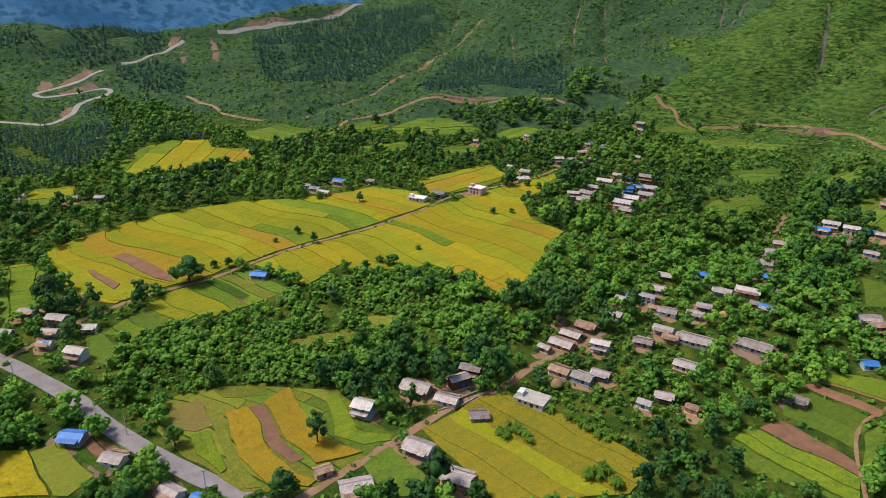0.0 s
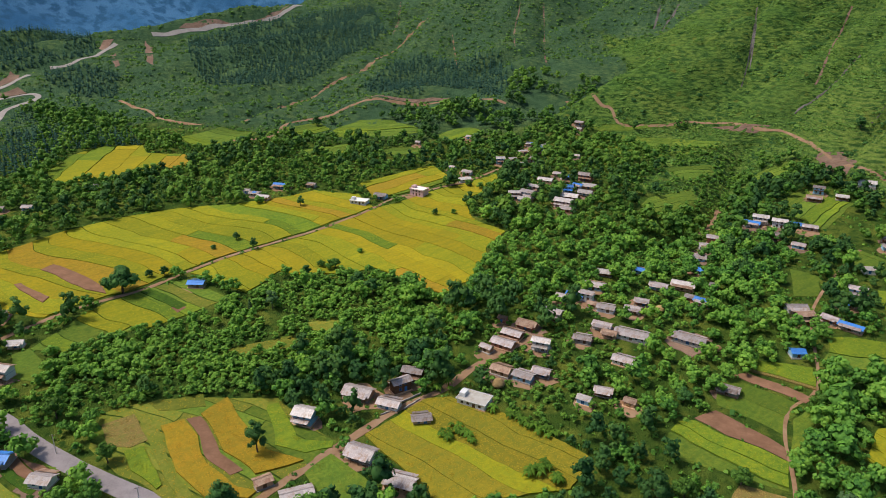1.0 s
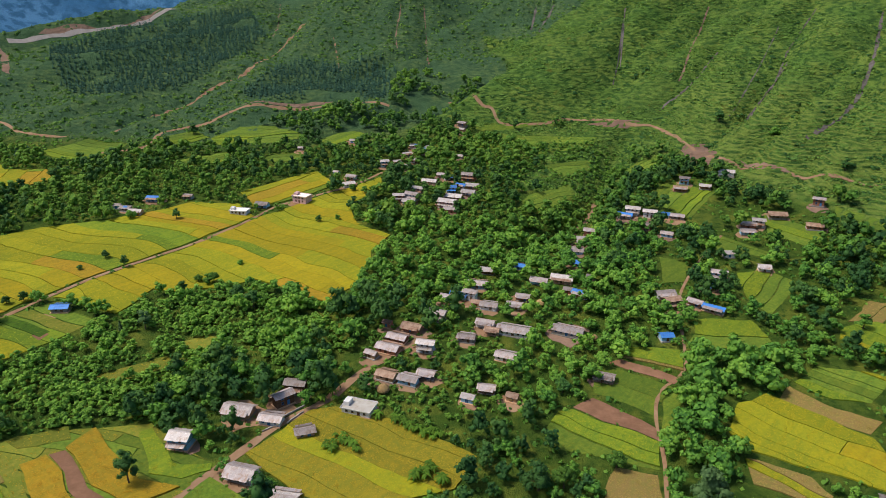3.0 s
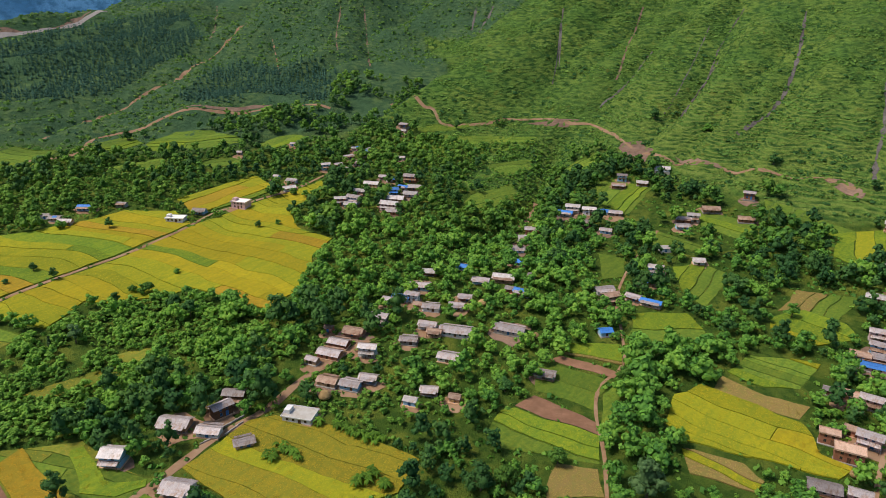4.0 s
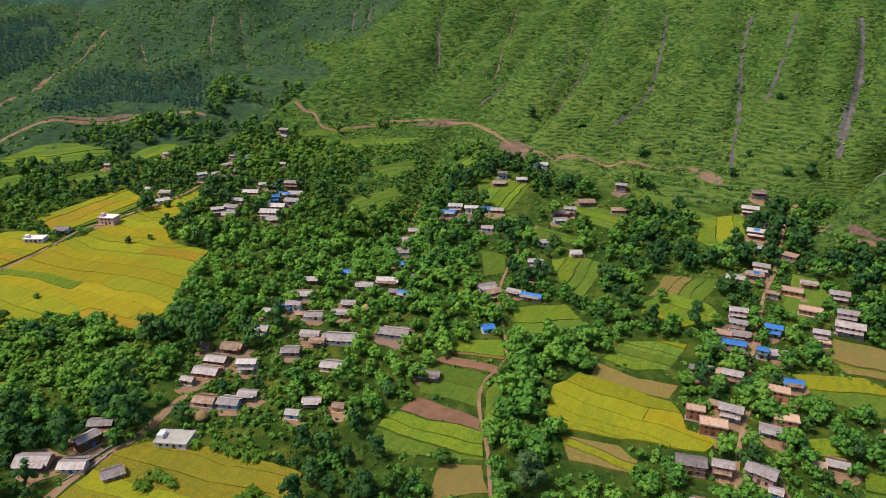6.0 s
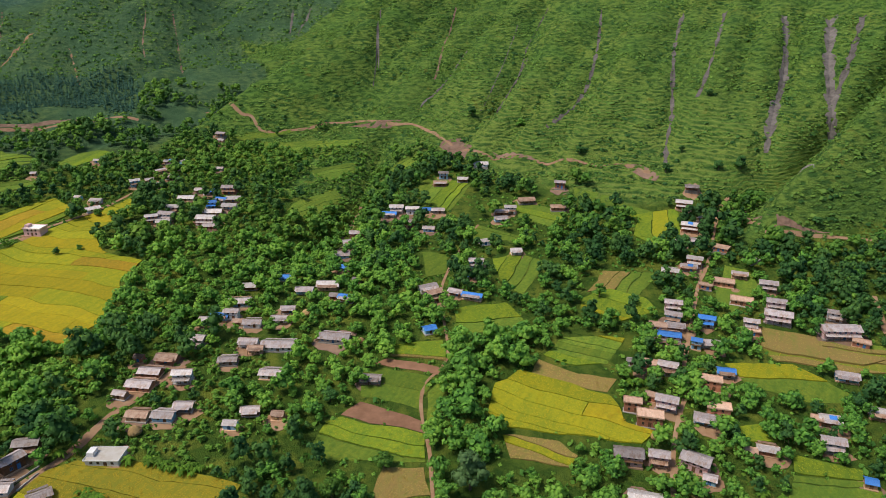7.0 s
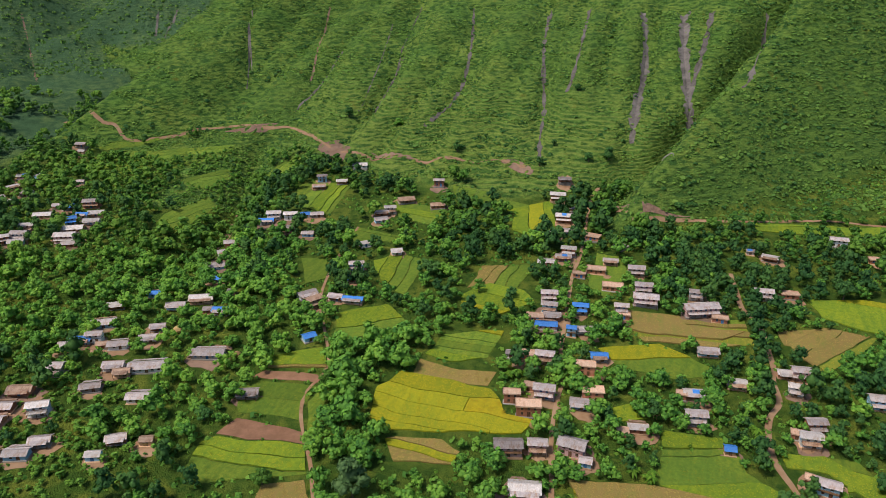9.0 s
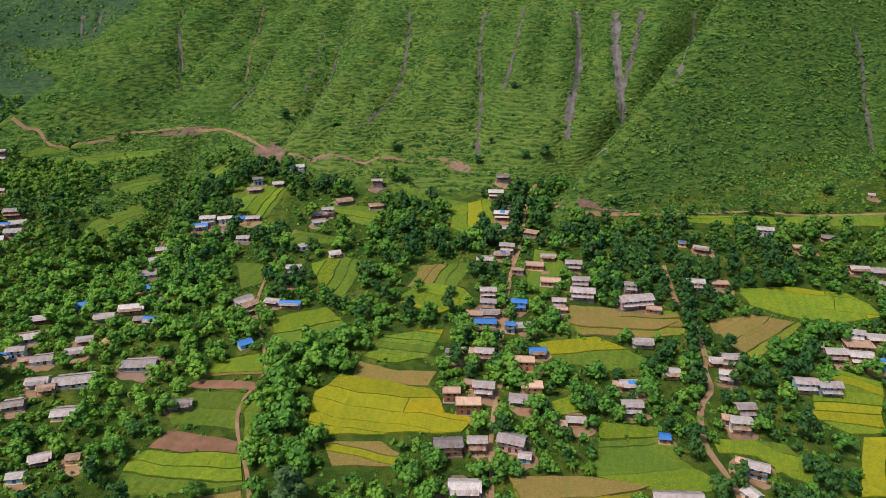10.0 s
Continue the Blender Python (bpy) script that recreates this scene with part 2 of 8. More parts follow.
M = {
    "rice_ripe": earthy("rice_ripe", (0.34, 0.245, 0.018), (0.29, 0.235, 0.018), (0.17, 0.17, 0.018), 0.06, 3.2, bump=0.55, depth=0.22, streaks=0.7, vary=0.12),
    "rice_mid": earthy("rice_mid", (0.34, 0.31, 0.014), (0.42, 0.35, 0.015), (0.20, 0.23, 0.016), 0.06, 3.2, bump=0.55, depth=0.22, streaks=0.7, vary=0.12),
    "rice_gold": earthy("rice_gold", (0.42, 0.325, 0.013), (0.50, 0.36, 0.014), (0.26, 0.24, 0.016), 0.06, 3.2, bump=0.55, depth=0.22, streaks=0.7, vary=0.12),
    "rice_lime": earthy("rice_lime", (0.19, 0.265, 0.018), (0.29, 0.315, 0.018), (0.10, 0.17, 0.018), 0.05, 3.2, bump=0.55, depth=0.22, streaks=0.7, vary=0.14),
    "rice_ochre": earthy("rice_ochre", (0.46, 0.29, 0.02), (0.48, 0.26, 0.022), (0.26, 0.20, 0.02), 0.09, 3.2, bump=0.55, depth=0.22, streaks=0.7, vary=0.12),
    "meadow": earthy("meadow", (0.155, 0.23, 0.025), (0.235, 0.268, 0.029), (0.08, 0.145, 0.019), 0.07, 3.2, bump=0.55, depth=0.22, streaks=0.7, vary=0.18),
    "meadow_dry": earthy("meadow_dry", (0.21, 0.225, 0.028), (0.30, 0.25, 0.045), (0.13, 0.17, 0.02), 0.09, 3.2, bump=0.55, depth=0.22, streaks=0.7, vary=0.2),
    "meadow_dark": earthy("meadow_dark", (0.05, 0.11, 0.010), (0.08, 0.15, 0.012), (0.035, 0.08, 0.010), 0.08, 3.2, bump=0.55, depth=0.22, vary=0.18),
    "maize_dry": earthy("maize_dry", (0.23, 0.19, 0.05), (0.15, 0.185, 0.03), (0.27, 0.175, 0.06), 0.10, 3.2, bump=0.55, depth=0.22, streaks=0.7, vary=0.12),
    "soil": earthy("soil", (0.255, 0.13, 0.078), (0.30, 0.16, 0.10), (0.19, 0.10, 0.058), 0.10, 0.9, bump=0.5, depth=0.25, vary=0.12),
    "dirt": earthy("dirt", (0.29, 0.168, 0.096), (0.23, 0.122, 0.066), (0.35, 0.225, 0.14), 0.12, 0.8, bump=0.3, depth=0.15, vary=0.1),
    "red_earth": earthy("red_earth", (0.21, 0.125, 0.085), (0.14, 0.09, 0.065), (0.28, 0.18, 0.13), 0.10, 0.35, bump=0.8, depth=0.8, vary=0.15),
    "scree": earthy("scree", (0.10, 0.088, 0.08), (0.07, 0.062, 0.05), (0.19, 0.165, 0.155), 0.12, 0.5, bump=0.8, depth=0.6, vary=0.15),
    "asphalt": earthy("asphalt", (0.27, 0.225, 0.235), (0.21, 0.18, 0.19), (0.32, 0.28, 0.28), 0.15, 1.5, bump=0.2, depth=0.05, vary=0.0),
    "road_grey": earthy("road_grey", (0.33, 0.29, 0.27), (0.26, 0.22, 0.20), (0.40, 0.35, 0.32), 0.1, 1.0, bump=0.2, depth=0.05, vary=0.0),
    "bark": earthy("bark", (0.12, 0.085, 0.055), (0.08, 0.06, 0.04), (0.16, 0.12, 0.08), 0.8, 4.0, bump=0.5, depth=0.08),
    "leaf_broad": leafy("leaf_broad", (0.044, 0.14, 0.028), (0.145, 0.325, 0.045), (0.265, 0.425, 0.058)),
    "leaf_dark": leafy("leaf_dark", (0.026, 0.095, 0.030), (0.078, 0.20, 0.048), (0.145, 0.28, 0.055)),
    "leaf_banana": leafy("leaf_banana", (0.05, 0.14, 0.012), (0.12, 0.25, 0.02), (0.20, 0.30, 0.03)),
    # Conifer blue-green, with extra blue put in for the haze of distance.
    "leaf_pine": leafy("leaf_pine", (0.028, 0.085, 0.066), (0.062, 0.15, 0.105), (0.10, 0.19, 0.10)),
    "leaf_conifer": leafy("leaf_conifer", (0.06, 0.14, 0.05), (0.14, 0.26, 0.09), (0.20, 0.30, 0.10)),
    "ears_gold": leafy("ears_gold", (0.40, 0.30, 0.014), (0.46, 0.33, 0.018), (0.54, 0.36, 0.02)),
    "ears_ochre": leafy("ears_ochre", (0.38, 0.235, 0.016), (0.44, 0.27, 0.02), (0.50, 0.29, 0.022)),
    "ears_ripe": leafy("ears_ripe", (0.29, 0.225, 0.016), (0.34, 0.25, 0.02), (0.40, 0.28, 0.025)),
    "ears_mid": leafy("ears_mid", (0.36, 0.315, 0.014), (0.42, 0.35, 0.018), (0.50, 0.38, 0.02)),
    "ears_lime": leafy("ears_lime", (0.22, 0.27, 0.016), (0.28, 0.31, 0.02), (0.38, 0.34, 0.022)),
    "ears_dry": leafy("ears_dry", (0.29, 0.225, 0.055), (0.36, 0.27, 0.07), (0.42, 0.26, 0.09)),
    "blades": leafy("blades", (0.15, 0.205, 0.016), (0.20, 0.25, 0.02), (0.30, 0.29, 0.025)),
    "leaf_shrub": leafy("leaf_shrub", (0.065, 0.16, 0.03), (0.115, 0.235, 0.045), (0.20, 0.32, 0.055)),
    "tin_grey": roofing("tin_grey", (0.42, 0.355, 0.355), (0.55, 0.47, 0.465), (0.36, 0.235, 0.18), 0.35),
    "tin_pale": roofing("tin_pale", (0.54, 0.475, 0.46), (0.66, 0.59, 0.57), (0.42, 0.29, 0.21), 0.25),
    "tin_dark": roofing("tin_dark", (0.28, 0.23, 0.225), (0.37, 0.31, 0.30), (0.20, 0.12, 0.08), 0.35),
    "tin_rust": roofing("tin_rust", (0.40, 0.25, 0.17), (0.48, 0.32, 0.23), (0.28, 0.14, 0.08), 0.45),
    "clay": roofing("clay", (0.62, 0.39, 0.27), (0.70, 0.47, 0.34), (0.50, 0.27, 0.17), 0.35, 0.0),
    "tin_blue": roofing("tin_blue", (0.035, 0.20, 0.62), (0.05, 0.25, 0.70), (0.12, 0.26, 0.50), 0.05, 0.0),
    "wall_brick": earthy("wall_brick", (0.38, 0.155, 0.09), (0.30, 0.12, 0.07), (0.44, 0.20, 0.125), 0.5, 3.0, bump=0.4, depth=0.04),
    "wall_mud": earthy("wall_mud", (0.46, 0.28, 0.17), (0.38, 0.23, 0.14), (0.52, 0.34, 0.22), 0.4, 2.5, bump=0.3, depth=0.04),
    "wall_white": earthy("wall_white", (0.70, 0.68, 0.66), (0.60, 0.57, 0.55), (0.76, 0.75, 0.74), 0.4, 2.0, bump=0.15, depth=0.02, vary=0.1),
    "wall_blue": earthy("wall_blue", (0.30, 0.52, 0.68), (0.38, 0.58, 0.70), (0.24, 0.45, 0.62), 0.4, 2.0, bump=0.15, depth=0.02, vary=0.2),
    "wall_pink": earthy("wall_pink", (0.58, 0.36, 0.36), (0.50, 0.30, 0.31), (0.64, 0.44, 0.42), 0.4, 2.0, bump=0.15, depth=0.02, vary=0.15),
    "wall_stone": earthy("wall_stone", (0.32, 0.29, 0.26), (0.25, 0.22, 0.20), (0.40, 0.36, 0.33), 0.6, 3.0, bump=0.5, depth=0.06),
    "timber": earthy("timber", (0.16, 0.085, 0.045), (0.20, 0.11, 0.06), (0.11, 0.06, 0.035), 0.8, 5.0, bump=0.3, depth=0.03),
    "shutter_blue": earthy("shutter_blue", (0.05, 0.16, 0.36), (0.06, 0.20, 0.40), (0.04, 0.12, 0.28), 0.8, 5.0, bump=0.1, depth=0.01),
    "concrete": earthy("concrete", (0.66, 0.60, 0.54), (0.56, 0.46, 0.36), (0.76, 0.72, 0.67), 0.4, 2.0, bump=0.2, depth=0.03),
    "straw": earthy("straw", (0.42, 0.27, 0.12), (0.34, 0.21, 0.09), (0.50, 0.34, 0.16), 0.8, 4.0, bump=0.8, depth=0.1),
}
glass, gt, gb = nodes_of("dark_glass")
gb.inputs["Base Color"].default_value, gb.inputs["Roughness"].default_value = (0.03, 0.035, 0.04, 1), 0.15
M["pane"] = glass


def ground_material():
    """Grass and scrub; the land's cover comes from the mesh: r grassy slope, g pine slope, b bare or far, painted haze
    blue.
    """
    m, tree, bsdf = nodes_of("grassland")
    p = place_node(tree)
    at = tree.nodes.new("ShaderNodeAttribute")
    at.attribute_name = "cover"
    sep = tree.nodes.new("ShaderNodeSeparateColor")
    tree.links.new(at.outputs["Color"], sep.inputs["Color"])
    broad, mid = noise_node(tree, p, 0.035, 4), noise_node(tree, p, 0.22, 4)
    fine = noise_node(tree, p, 2.2, 5, 0.3, 0.7)
    low = mix_node(tree, broad, (0.085, 0.15, 0.02), (0.15, 0.205, 0.03))
    low = mix_node(tree, mid, low, (0.055, 0.11, 0.016))
    low = mix_node(tree, noise_node(tree, p, 0.085, 5, 0.5, 0.64), low, (0.20, 0.235, 0.034))
    low = mix_node(tree, noise_node(tree, p, 0.3, 4, 0.56, 0.68), low, (0.04, 0.095, 0.014))
    band = noise_node(tree, p, 1.0, 4, 0.42, 0.62, (0.17, 0.17, 0.55))
    slope = mix_node(tree, broad, (0.15, 0.28, 0.05), (0.245, 0.345, 0.063))
    slope = mix_node(tree, band, slope, (0.054, 0.13, 0.028))
    lush = tree.nodes.new("ShaderNodeAttribute")
    lush.attribute_name = "lush"
    slope = mix_node(tree, lush.outputs["Fac"], slope, mix_node(tree, band, (0.15, 0.255, 0.046), (0.085, 0.165, 0.036)))
    slope = mix_node(tree, noise_node(tree, p, 0.12, 5, 0.62, 0.74), slope, (0.20, 0.23, 0.04))
    steps = tree.nodes.new("ShaderNodeTexWave")
    steps.bands_direction = "Z"
    steps.inputs["Scale"].default_value, steps.inputs["Distortion"].default_value = 0.15, 11.0
    steps.inputs["Detail"].default_value, steps.inputs["Detail Scale"].default_value = 2.0, 0.25
    tree.links.new(p, steps.inputs["Vector"])
    terraced = tree.nodes.new("ShaderNodeAttribute")
    terraced.attribute_name = "terraced"
    tread = tree.nodes.new("ShaderNodeMapRange")
    tread.inputs["From Min"].default_value, tread.inputs["From Max"].default_value = 0.5, 1.15
    tree.links.new(steps.outputs["Fac"], tread.inputs["Value"])
    tread_on = tree.nodes.new("ShaderNodeMath")
    tread_on.operation = "MULTIPLY"
    tree.links.new(tread.outputs["Result"], tread_on.inputs[0])
    tree.links.new(terraced.outputs["Fac"], tread_on.inputs[1])
    slope = mix_node(tree, tread_on.outputs[0], slope, (0.28, 0.36, 0.075))
    # Pine-slope growth; part of its blue is haze painted into the colour.
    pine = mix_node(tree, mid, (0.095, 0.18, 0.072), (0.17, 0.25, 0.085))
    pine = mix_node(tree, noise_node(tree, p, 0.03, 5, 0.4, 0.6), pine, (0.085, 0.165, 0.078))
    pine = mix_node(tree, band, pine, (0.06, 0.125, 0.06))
    # Distance haze is painted into the far hills' colour as blue.
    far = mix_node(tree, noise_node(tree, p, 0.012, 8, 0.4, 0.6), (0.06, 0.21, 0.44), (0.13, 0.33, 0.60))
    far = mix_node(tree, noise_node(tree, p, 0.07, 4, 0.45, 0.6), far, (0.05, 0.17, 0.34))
    col = mix_node(tree, sep.outputs[0], low, slope)
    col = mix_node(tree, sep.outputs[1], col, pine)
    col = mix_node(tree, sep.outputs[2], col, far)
    col = mix_node(tree, fine, col, mix_node(tree, 0.45, col, (0.02, 0.05, 0.008)))
    tree.links.new(col, bsdf.inputs["Base Color"])
    bsdf.inputs["Roughness"].default_value = 0.95
    bsdf.inputs["Specular IOR Level"].default_value = 0.1
    rise = tree.nodes.new("ShaderNodeMath")
    rise.operation = "MULTIPLY_ADD"
    rise.inputs[1].default_value = -1.5
    tree.links.new(band, rise.inputs[0])
    tree.links.new(fine, rise.inputs[2])
    on_slope = mix_node(tree, sep.outputs[0], fine, rise.outputs[0])
    bump_node(tree, bsdf, on_slope, 0.9, 0.8)
    return m
# ---- ground ----
STEP = 4.2
GX, GY = np.arange(-1050, 660 + STEP, STEP), np.arange(60, 1020 + STEP, STEP)
GZ = terrain(*np.meshgrid(GX, GY))


def carve(pts, width, depth):
    """A gully washed into the slope along a line."""
    gx, gy = np.meshgrid(GX, GY)
    d = np.full(gx.shape, 1e9)
    for (ax, ay), (bx, by) in zip(pts, pts[1:]):
        n = (bx - ax) ** 2 + (by - ay) ** 2
        t = np.clip(((gx - ax) * (bx - ax) + (gy - ay) * (by - ay)) / n, 0, 1)
        d = np.minimum(d, np.hypot(gx - ax - t * (bx - ax), gy - ay - t * (by - ay)))
    GZ[:] = GZ - depth * np.exp(-(d / (width * 0.5 + 2.4)) ** 2) - depth * 2.4 * np.exp(-d / (width + 11))


carve([(260.5, 660.2), (236.5, 599.1), (219.2, 562), (191.4, 516.2), (159, 483.6)], 1.2, 1.8)
carve([(318.8, 613.1), (286.2, 557.2), (262.6, 506.1), (249.5, 475.6), (230.2, 440.7), (217.7, 413.7)], 1.4, 1.9)
carve([(344.5, 589.4), (301, 519.7), (277.8, 487.9), (266.4, 474.6)], 1.2, 1.8)
carve([(374.6, 550.9), (350.4, 505), (331.2, 474.3), (305.2, 440.3), (284.1, 409.5)], 2.4, 2.4)
carve([(407.4, 539.4), (369.2, 480.8), (349.6, 444.2), (338, 421.5)], 3.5, 3.0)
carve([(412.4, 508.8), (373.4, 464.1), (351, 442.7)], 2.1, 2.2)
carve([(464.5, 504.6), (405.9, 437.5), (365.8, 399.6), (354.6, 393.5)], 1.8, 2.1)
carve([(220.4, 699.3), (190, 647.1), (159.5, 581.7), (140.6, 553.8), (129.5, 535.9)], 1.1, 1.7)
carve([(135.8, 736.5), (117.3, 683.3), (100.8, 628.5), (95.8, 616.7)], 1.2, 1.8)
carve([(63.6, 802.6), (53.6, 687), (50.4, 650.6)], 0.9, 1.6)
carve([(560.3, 424.2), (544.2, 397.2), (529.2, 379.4), (511.7, 353.2), (505.4, 342)], 1.5, 1.9)
carve([(-157.6, 828.4), (-147.7, 785), (-132.7, 715.3)], 2.1, 2.3)
carve([(-181.6, 815.1), (-176.8, 766.1), (-167.9, 726.6)], 1.3, 1.8)
carve([(-362.9, 915.7), (-333.6, 830.5), (-311.9, 754.7)], 2.0, 2.2)
carve([(-30.9, 842.9), (-34.2, 798)], 2.1, 2.2)
carve([(-11.6, 844.2), (-25.9, 790)], 2.1, 2.2)
carve([(64.4, 803.2), (50.8, 671.9), (43.4, 625)], 0.9, 1.7)
carve([(-240.7, 744.7), (-230, 718.6), (-212.4, 670.6)], 1.3, 1.8)
# This line follows the path on the far spur's crest.
carve([(-279.3, 784.7), (-299.5, 714.8), (-302.4, 652.4), (-319.1, 623.1), (-325.2, 577.2), (-343.6, 533), (-348.6, 497.3)], 1.8, 2.1)
carve([(132.7, 656), (114.1, 627.2), (96.3, 601.9), (77.6, 579.2)], 1.1, 1.7)
carve([(178.9, 615.2), (152.2, 573.7), (132.7, 533.3)], 0.9, 1.7)
carve([(48, 546.3), (37.1, 510.6), (28.1, 470.4), (20.7, 431.3), (12.5, 406.6), (3.1, 386.8), (-11.2, 366.1)], 9.0, 4.5)


def gz(x, y):
    """The height of the ground sheet at points, as it is meshed."""
    u = np.clip((np.asarray(x, float) - GX[0]) / STEP, 0, len(GX) - 1.001)
    v = np.clip((np.asarray(y, float) - GY[0]) / STEP, 0, len(GY) - 1.001)
    i, j = u.astype(int), v.astype(int)
    u, v = u - i, v - j
    return (GZ[j, i] * (1 - u) + GZ[j, i + 1] * u) * (1 - v) + (GZ[j + 1, i] * (1 - u) + GZ[j + 1, i + 1] * u) * v


def inside(poly, x, y):
    """Which of the points lie in a polygon."""
    hit = np.zeros(len(x), bool)
    for (ax, ay), (bx, by) in zip(poly, poly[1:] + poly[:1]):
        if ay != by:
            hit ^= ((ay > y) != (by > y)) & (x < (bx - ax) * (y - ay) / (by - ay) + ax)
    return hit


# low growth, the woods at the valley head, and grassy clearings
LOW, CLEAR = [], []
HEAD = [(-226.3, 565.9), (-142.4, 580), (-159.6, 691.2), (-141.1, 733.8), (-78.9, 692.4), (-52.5, 705.7), (-68.1, 661.4), (-68.3, 568.1), (-70.8, 545.1), (-93.9, 507.9), (-199.1, 499.2), (-243, 506.2), (-265.1, 529.5)]
LOW.append([(-254.6, 189.3), (-221.9, 227), (-186.5, 247.8), (-162.8, 284.3), (-129.7, 277), (-103.1, 264.3), (-83.8, 242.2), (-89.9, 222.6), (-125.7, 205.1), (-136.6, 188.6), (-161.4, 173.8), (-189.4, 161.4), (-202, 152.3), (-219.8, 151.7)])
LOW.append([(-65.1, 556), (52.7, 565.2), (61.5, 515.1), (36.6, 456.9), (-5.2, 429.3), (-31.4, 443.7), (-9.8, 486.5), (-41.1, 532.1)])
CLEAR.append([(-247.9, 161.1), (-247, 172.8), (-237.1, 171.8), (-213.6, 150.8), (-220.6, 146), (-233.6, 149.3)])
CLEAR.append([(-94.4, 229.2), (-76.8, 242.7), (-73.4, 229.3), (-83.1, 215.6)])
CLEAR.append([(-58.5, 212.4), (-42.1, 211.3), (-26.4, 192.4), (-38.8, 190.5), (-55.9, 200)])
CLEAR.append([(47.2, 349.1), (65.1, 348.1), (55, 300.5), (44.3, 289.8)])
CLEAR.append([(-33.1, 211.2), (-18.7, 207.2), (-17.9, 195.6), (-34.9, 194.8)])
CLEAR.append([(87.3, 380), (138, 416), (144.4, 389.6), (118, 337.9), (104.5, 322.8), (99.2, 284.4), (79.6, 291.1), (73.8, 327.7), (78.6, 359.5)])
CLEAR.append([(184.4, 387.3), (211, 377.7), (186.1, 326.2), (157.3, 322.2)])
CLEAR.append([(134.5, 321.2), (166.1, 312.3), (147.9, 265.5), (110.5, 269.3)])
CLEAR.append([(-8.8, 209.4), (3.3, 212.9), (17, 203.6), (20.3, 196.4), (8.8, 193.8), (-8.4, 196.2)])
CLEAR.append([(68.1, 470.9), (92.4, 440.2), (87.4, 414.2), (64, 416.2)])


def hill_mask(x, y):
    x, y = x / K, y / K
    face, spur_a, spur_r, spur_b, left = hills(x, y)
    floor = valley(x, y)
    grassy = np.clip((np.maximum(np.maximum(face, spur_a), spur_r) - floor) / 4, 0, 1)
    pines = np.clip((np.maximum(spur_b, left) - floor) / 4, 0, 1) * (np.maximum(spur_b, left) > np.maximum(np.maximum(face, spur_a), spur_r))
    return grassy * (1 - pines), pines


def thick_growth(x, y):
    """Where bushes crowd: over the front of the near spur below its crest, and in the fold behind it."""
    x, y = x / K, y / K
    face, spur_a, spur_r, spur_b, left = hills(x, y)
    front, flank = spur_planes(x, y)
    on_front = np.clip((flank - front - 3) / 26, 0, 1) * (spur_r > face - 2)
    in_fold = np.exp(-((face - spur_r - 6) / 11) ** 2) * (flank < front) * (spur_r > -30)
    return 0.75 * on_front + 0.8 * in_fold


def raw_mesh(name, co, loops, starts, mats, smooth=False):
    mesh = bpy.data.meshes.new(name)
    mesh.vertices.add(len(co))
    mesh.vertices.foreach_set("co", np.ascontiguousarray(co, np.float32).ravel())
    mesh.loops.add(len(loops))
    mesh.loops.foreach_set("vertex_index", np.ascontiguousarray(loops, np.int32))
    mesh.polygons.add(len(starts))
    mesh.polygons.foreach_set("loop_start", np.ascontiguousarray(starts, np.int32))
    mesh.polygons.foreach_set("use_smooth", np.full(len(starts), smooth))
    mesh.update(calc_edges=True)
    for m in mats:
        mesh.materials.append(m)
    return mesh


def ground_mesh():
    xs = np.concatenate([-1060 - 3740 * np.linspace(1, 0, 90) ** 1.7, GX, np.linspace(700, 4800, 42)])
    ys = np.concatenate([np.linspace(-4800, 30, 42), GY, 1026 + 3774 * np.linspace(0, 1, 130) ** 1.7])
    gx, gy = np.meshgrid(xs, ys)
    high = terrain(gx, gy)
    high[42:42 + len(GY), 90:90 + len(GX)] = GZ
    co = np.stack([gx, gy, high], -1).reshape(-1, 3)
    n, m = len(xs), len(ys)
    i = (np.arange(m - 1)[:, None] * n + np.arange(n - 1)[None]).reshape(-1)
    quads = np.stack([i, i + 1, i + n + 1, i + n], -1)
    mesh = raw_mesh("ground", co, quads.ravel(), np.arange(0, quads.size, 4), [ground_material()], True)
    grassy, pines = hill_mask(co[:, 0], co[:, 1])
    grassy = np.maximum(grassy, 0.85 * inside(LOW[1], co[:, 0], co[:, 1]))
    foot = np.maximum(*hills(co[:, 0] / K, co[:, 1] / K)[3:]) - valley(co[:, 0] / K, co[:, 1] / K)
    pines = np.maximum(pines, np.clip((foot + 12) / 8, 0, 1) * (co[:, 0] < -420) * (1 - grassy))
    # The third channel grows with distance, where the painted haze blue sets in.
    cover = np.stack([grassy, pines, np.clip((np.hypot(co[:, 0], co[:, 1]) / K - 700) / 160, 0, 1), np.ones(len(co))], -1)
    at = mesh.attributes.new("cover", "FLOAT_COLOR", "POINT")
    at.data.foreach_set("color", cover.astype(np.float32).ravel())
    face, spur_a, spur_r, spur_b, left = hills(co[:, 0] / K, co[:, 1] / K)
    at = mesh.attributes.new("lush", "FLOAT", "POINT")
    wet = thick_growth(co[:, 0], co[:, 1]) + np.clip(wob(co[:, 0], co[:, 1] * 0.6, 70, 23) * 2.2 - 1.4, 0, 0.5)
    at.data.foreach_set("value", np.clip(wet, 0, 1).astype(np.float32))
    at = mesh.attributes.new("terraced", "FLOAT", "POINT")
    low = np.clip((58 - face) / 14, 0, 1) * np.clip((co[:, 0] / K - 40) / 50, 0, 1) * (face > spur_r) * grassy
    at.data.foreach_set("value", low.astype(np.float32))
    return mesh


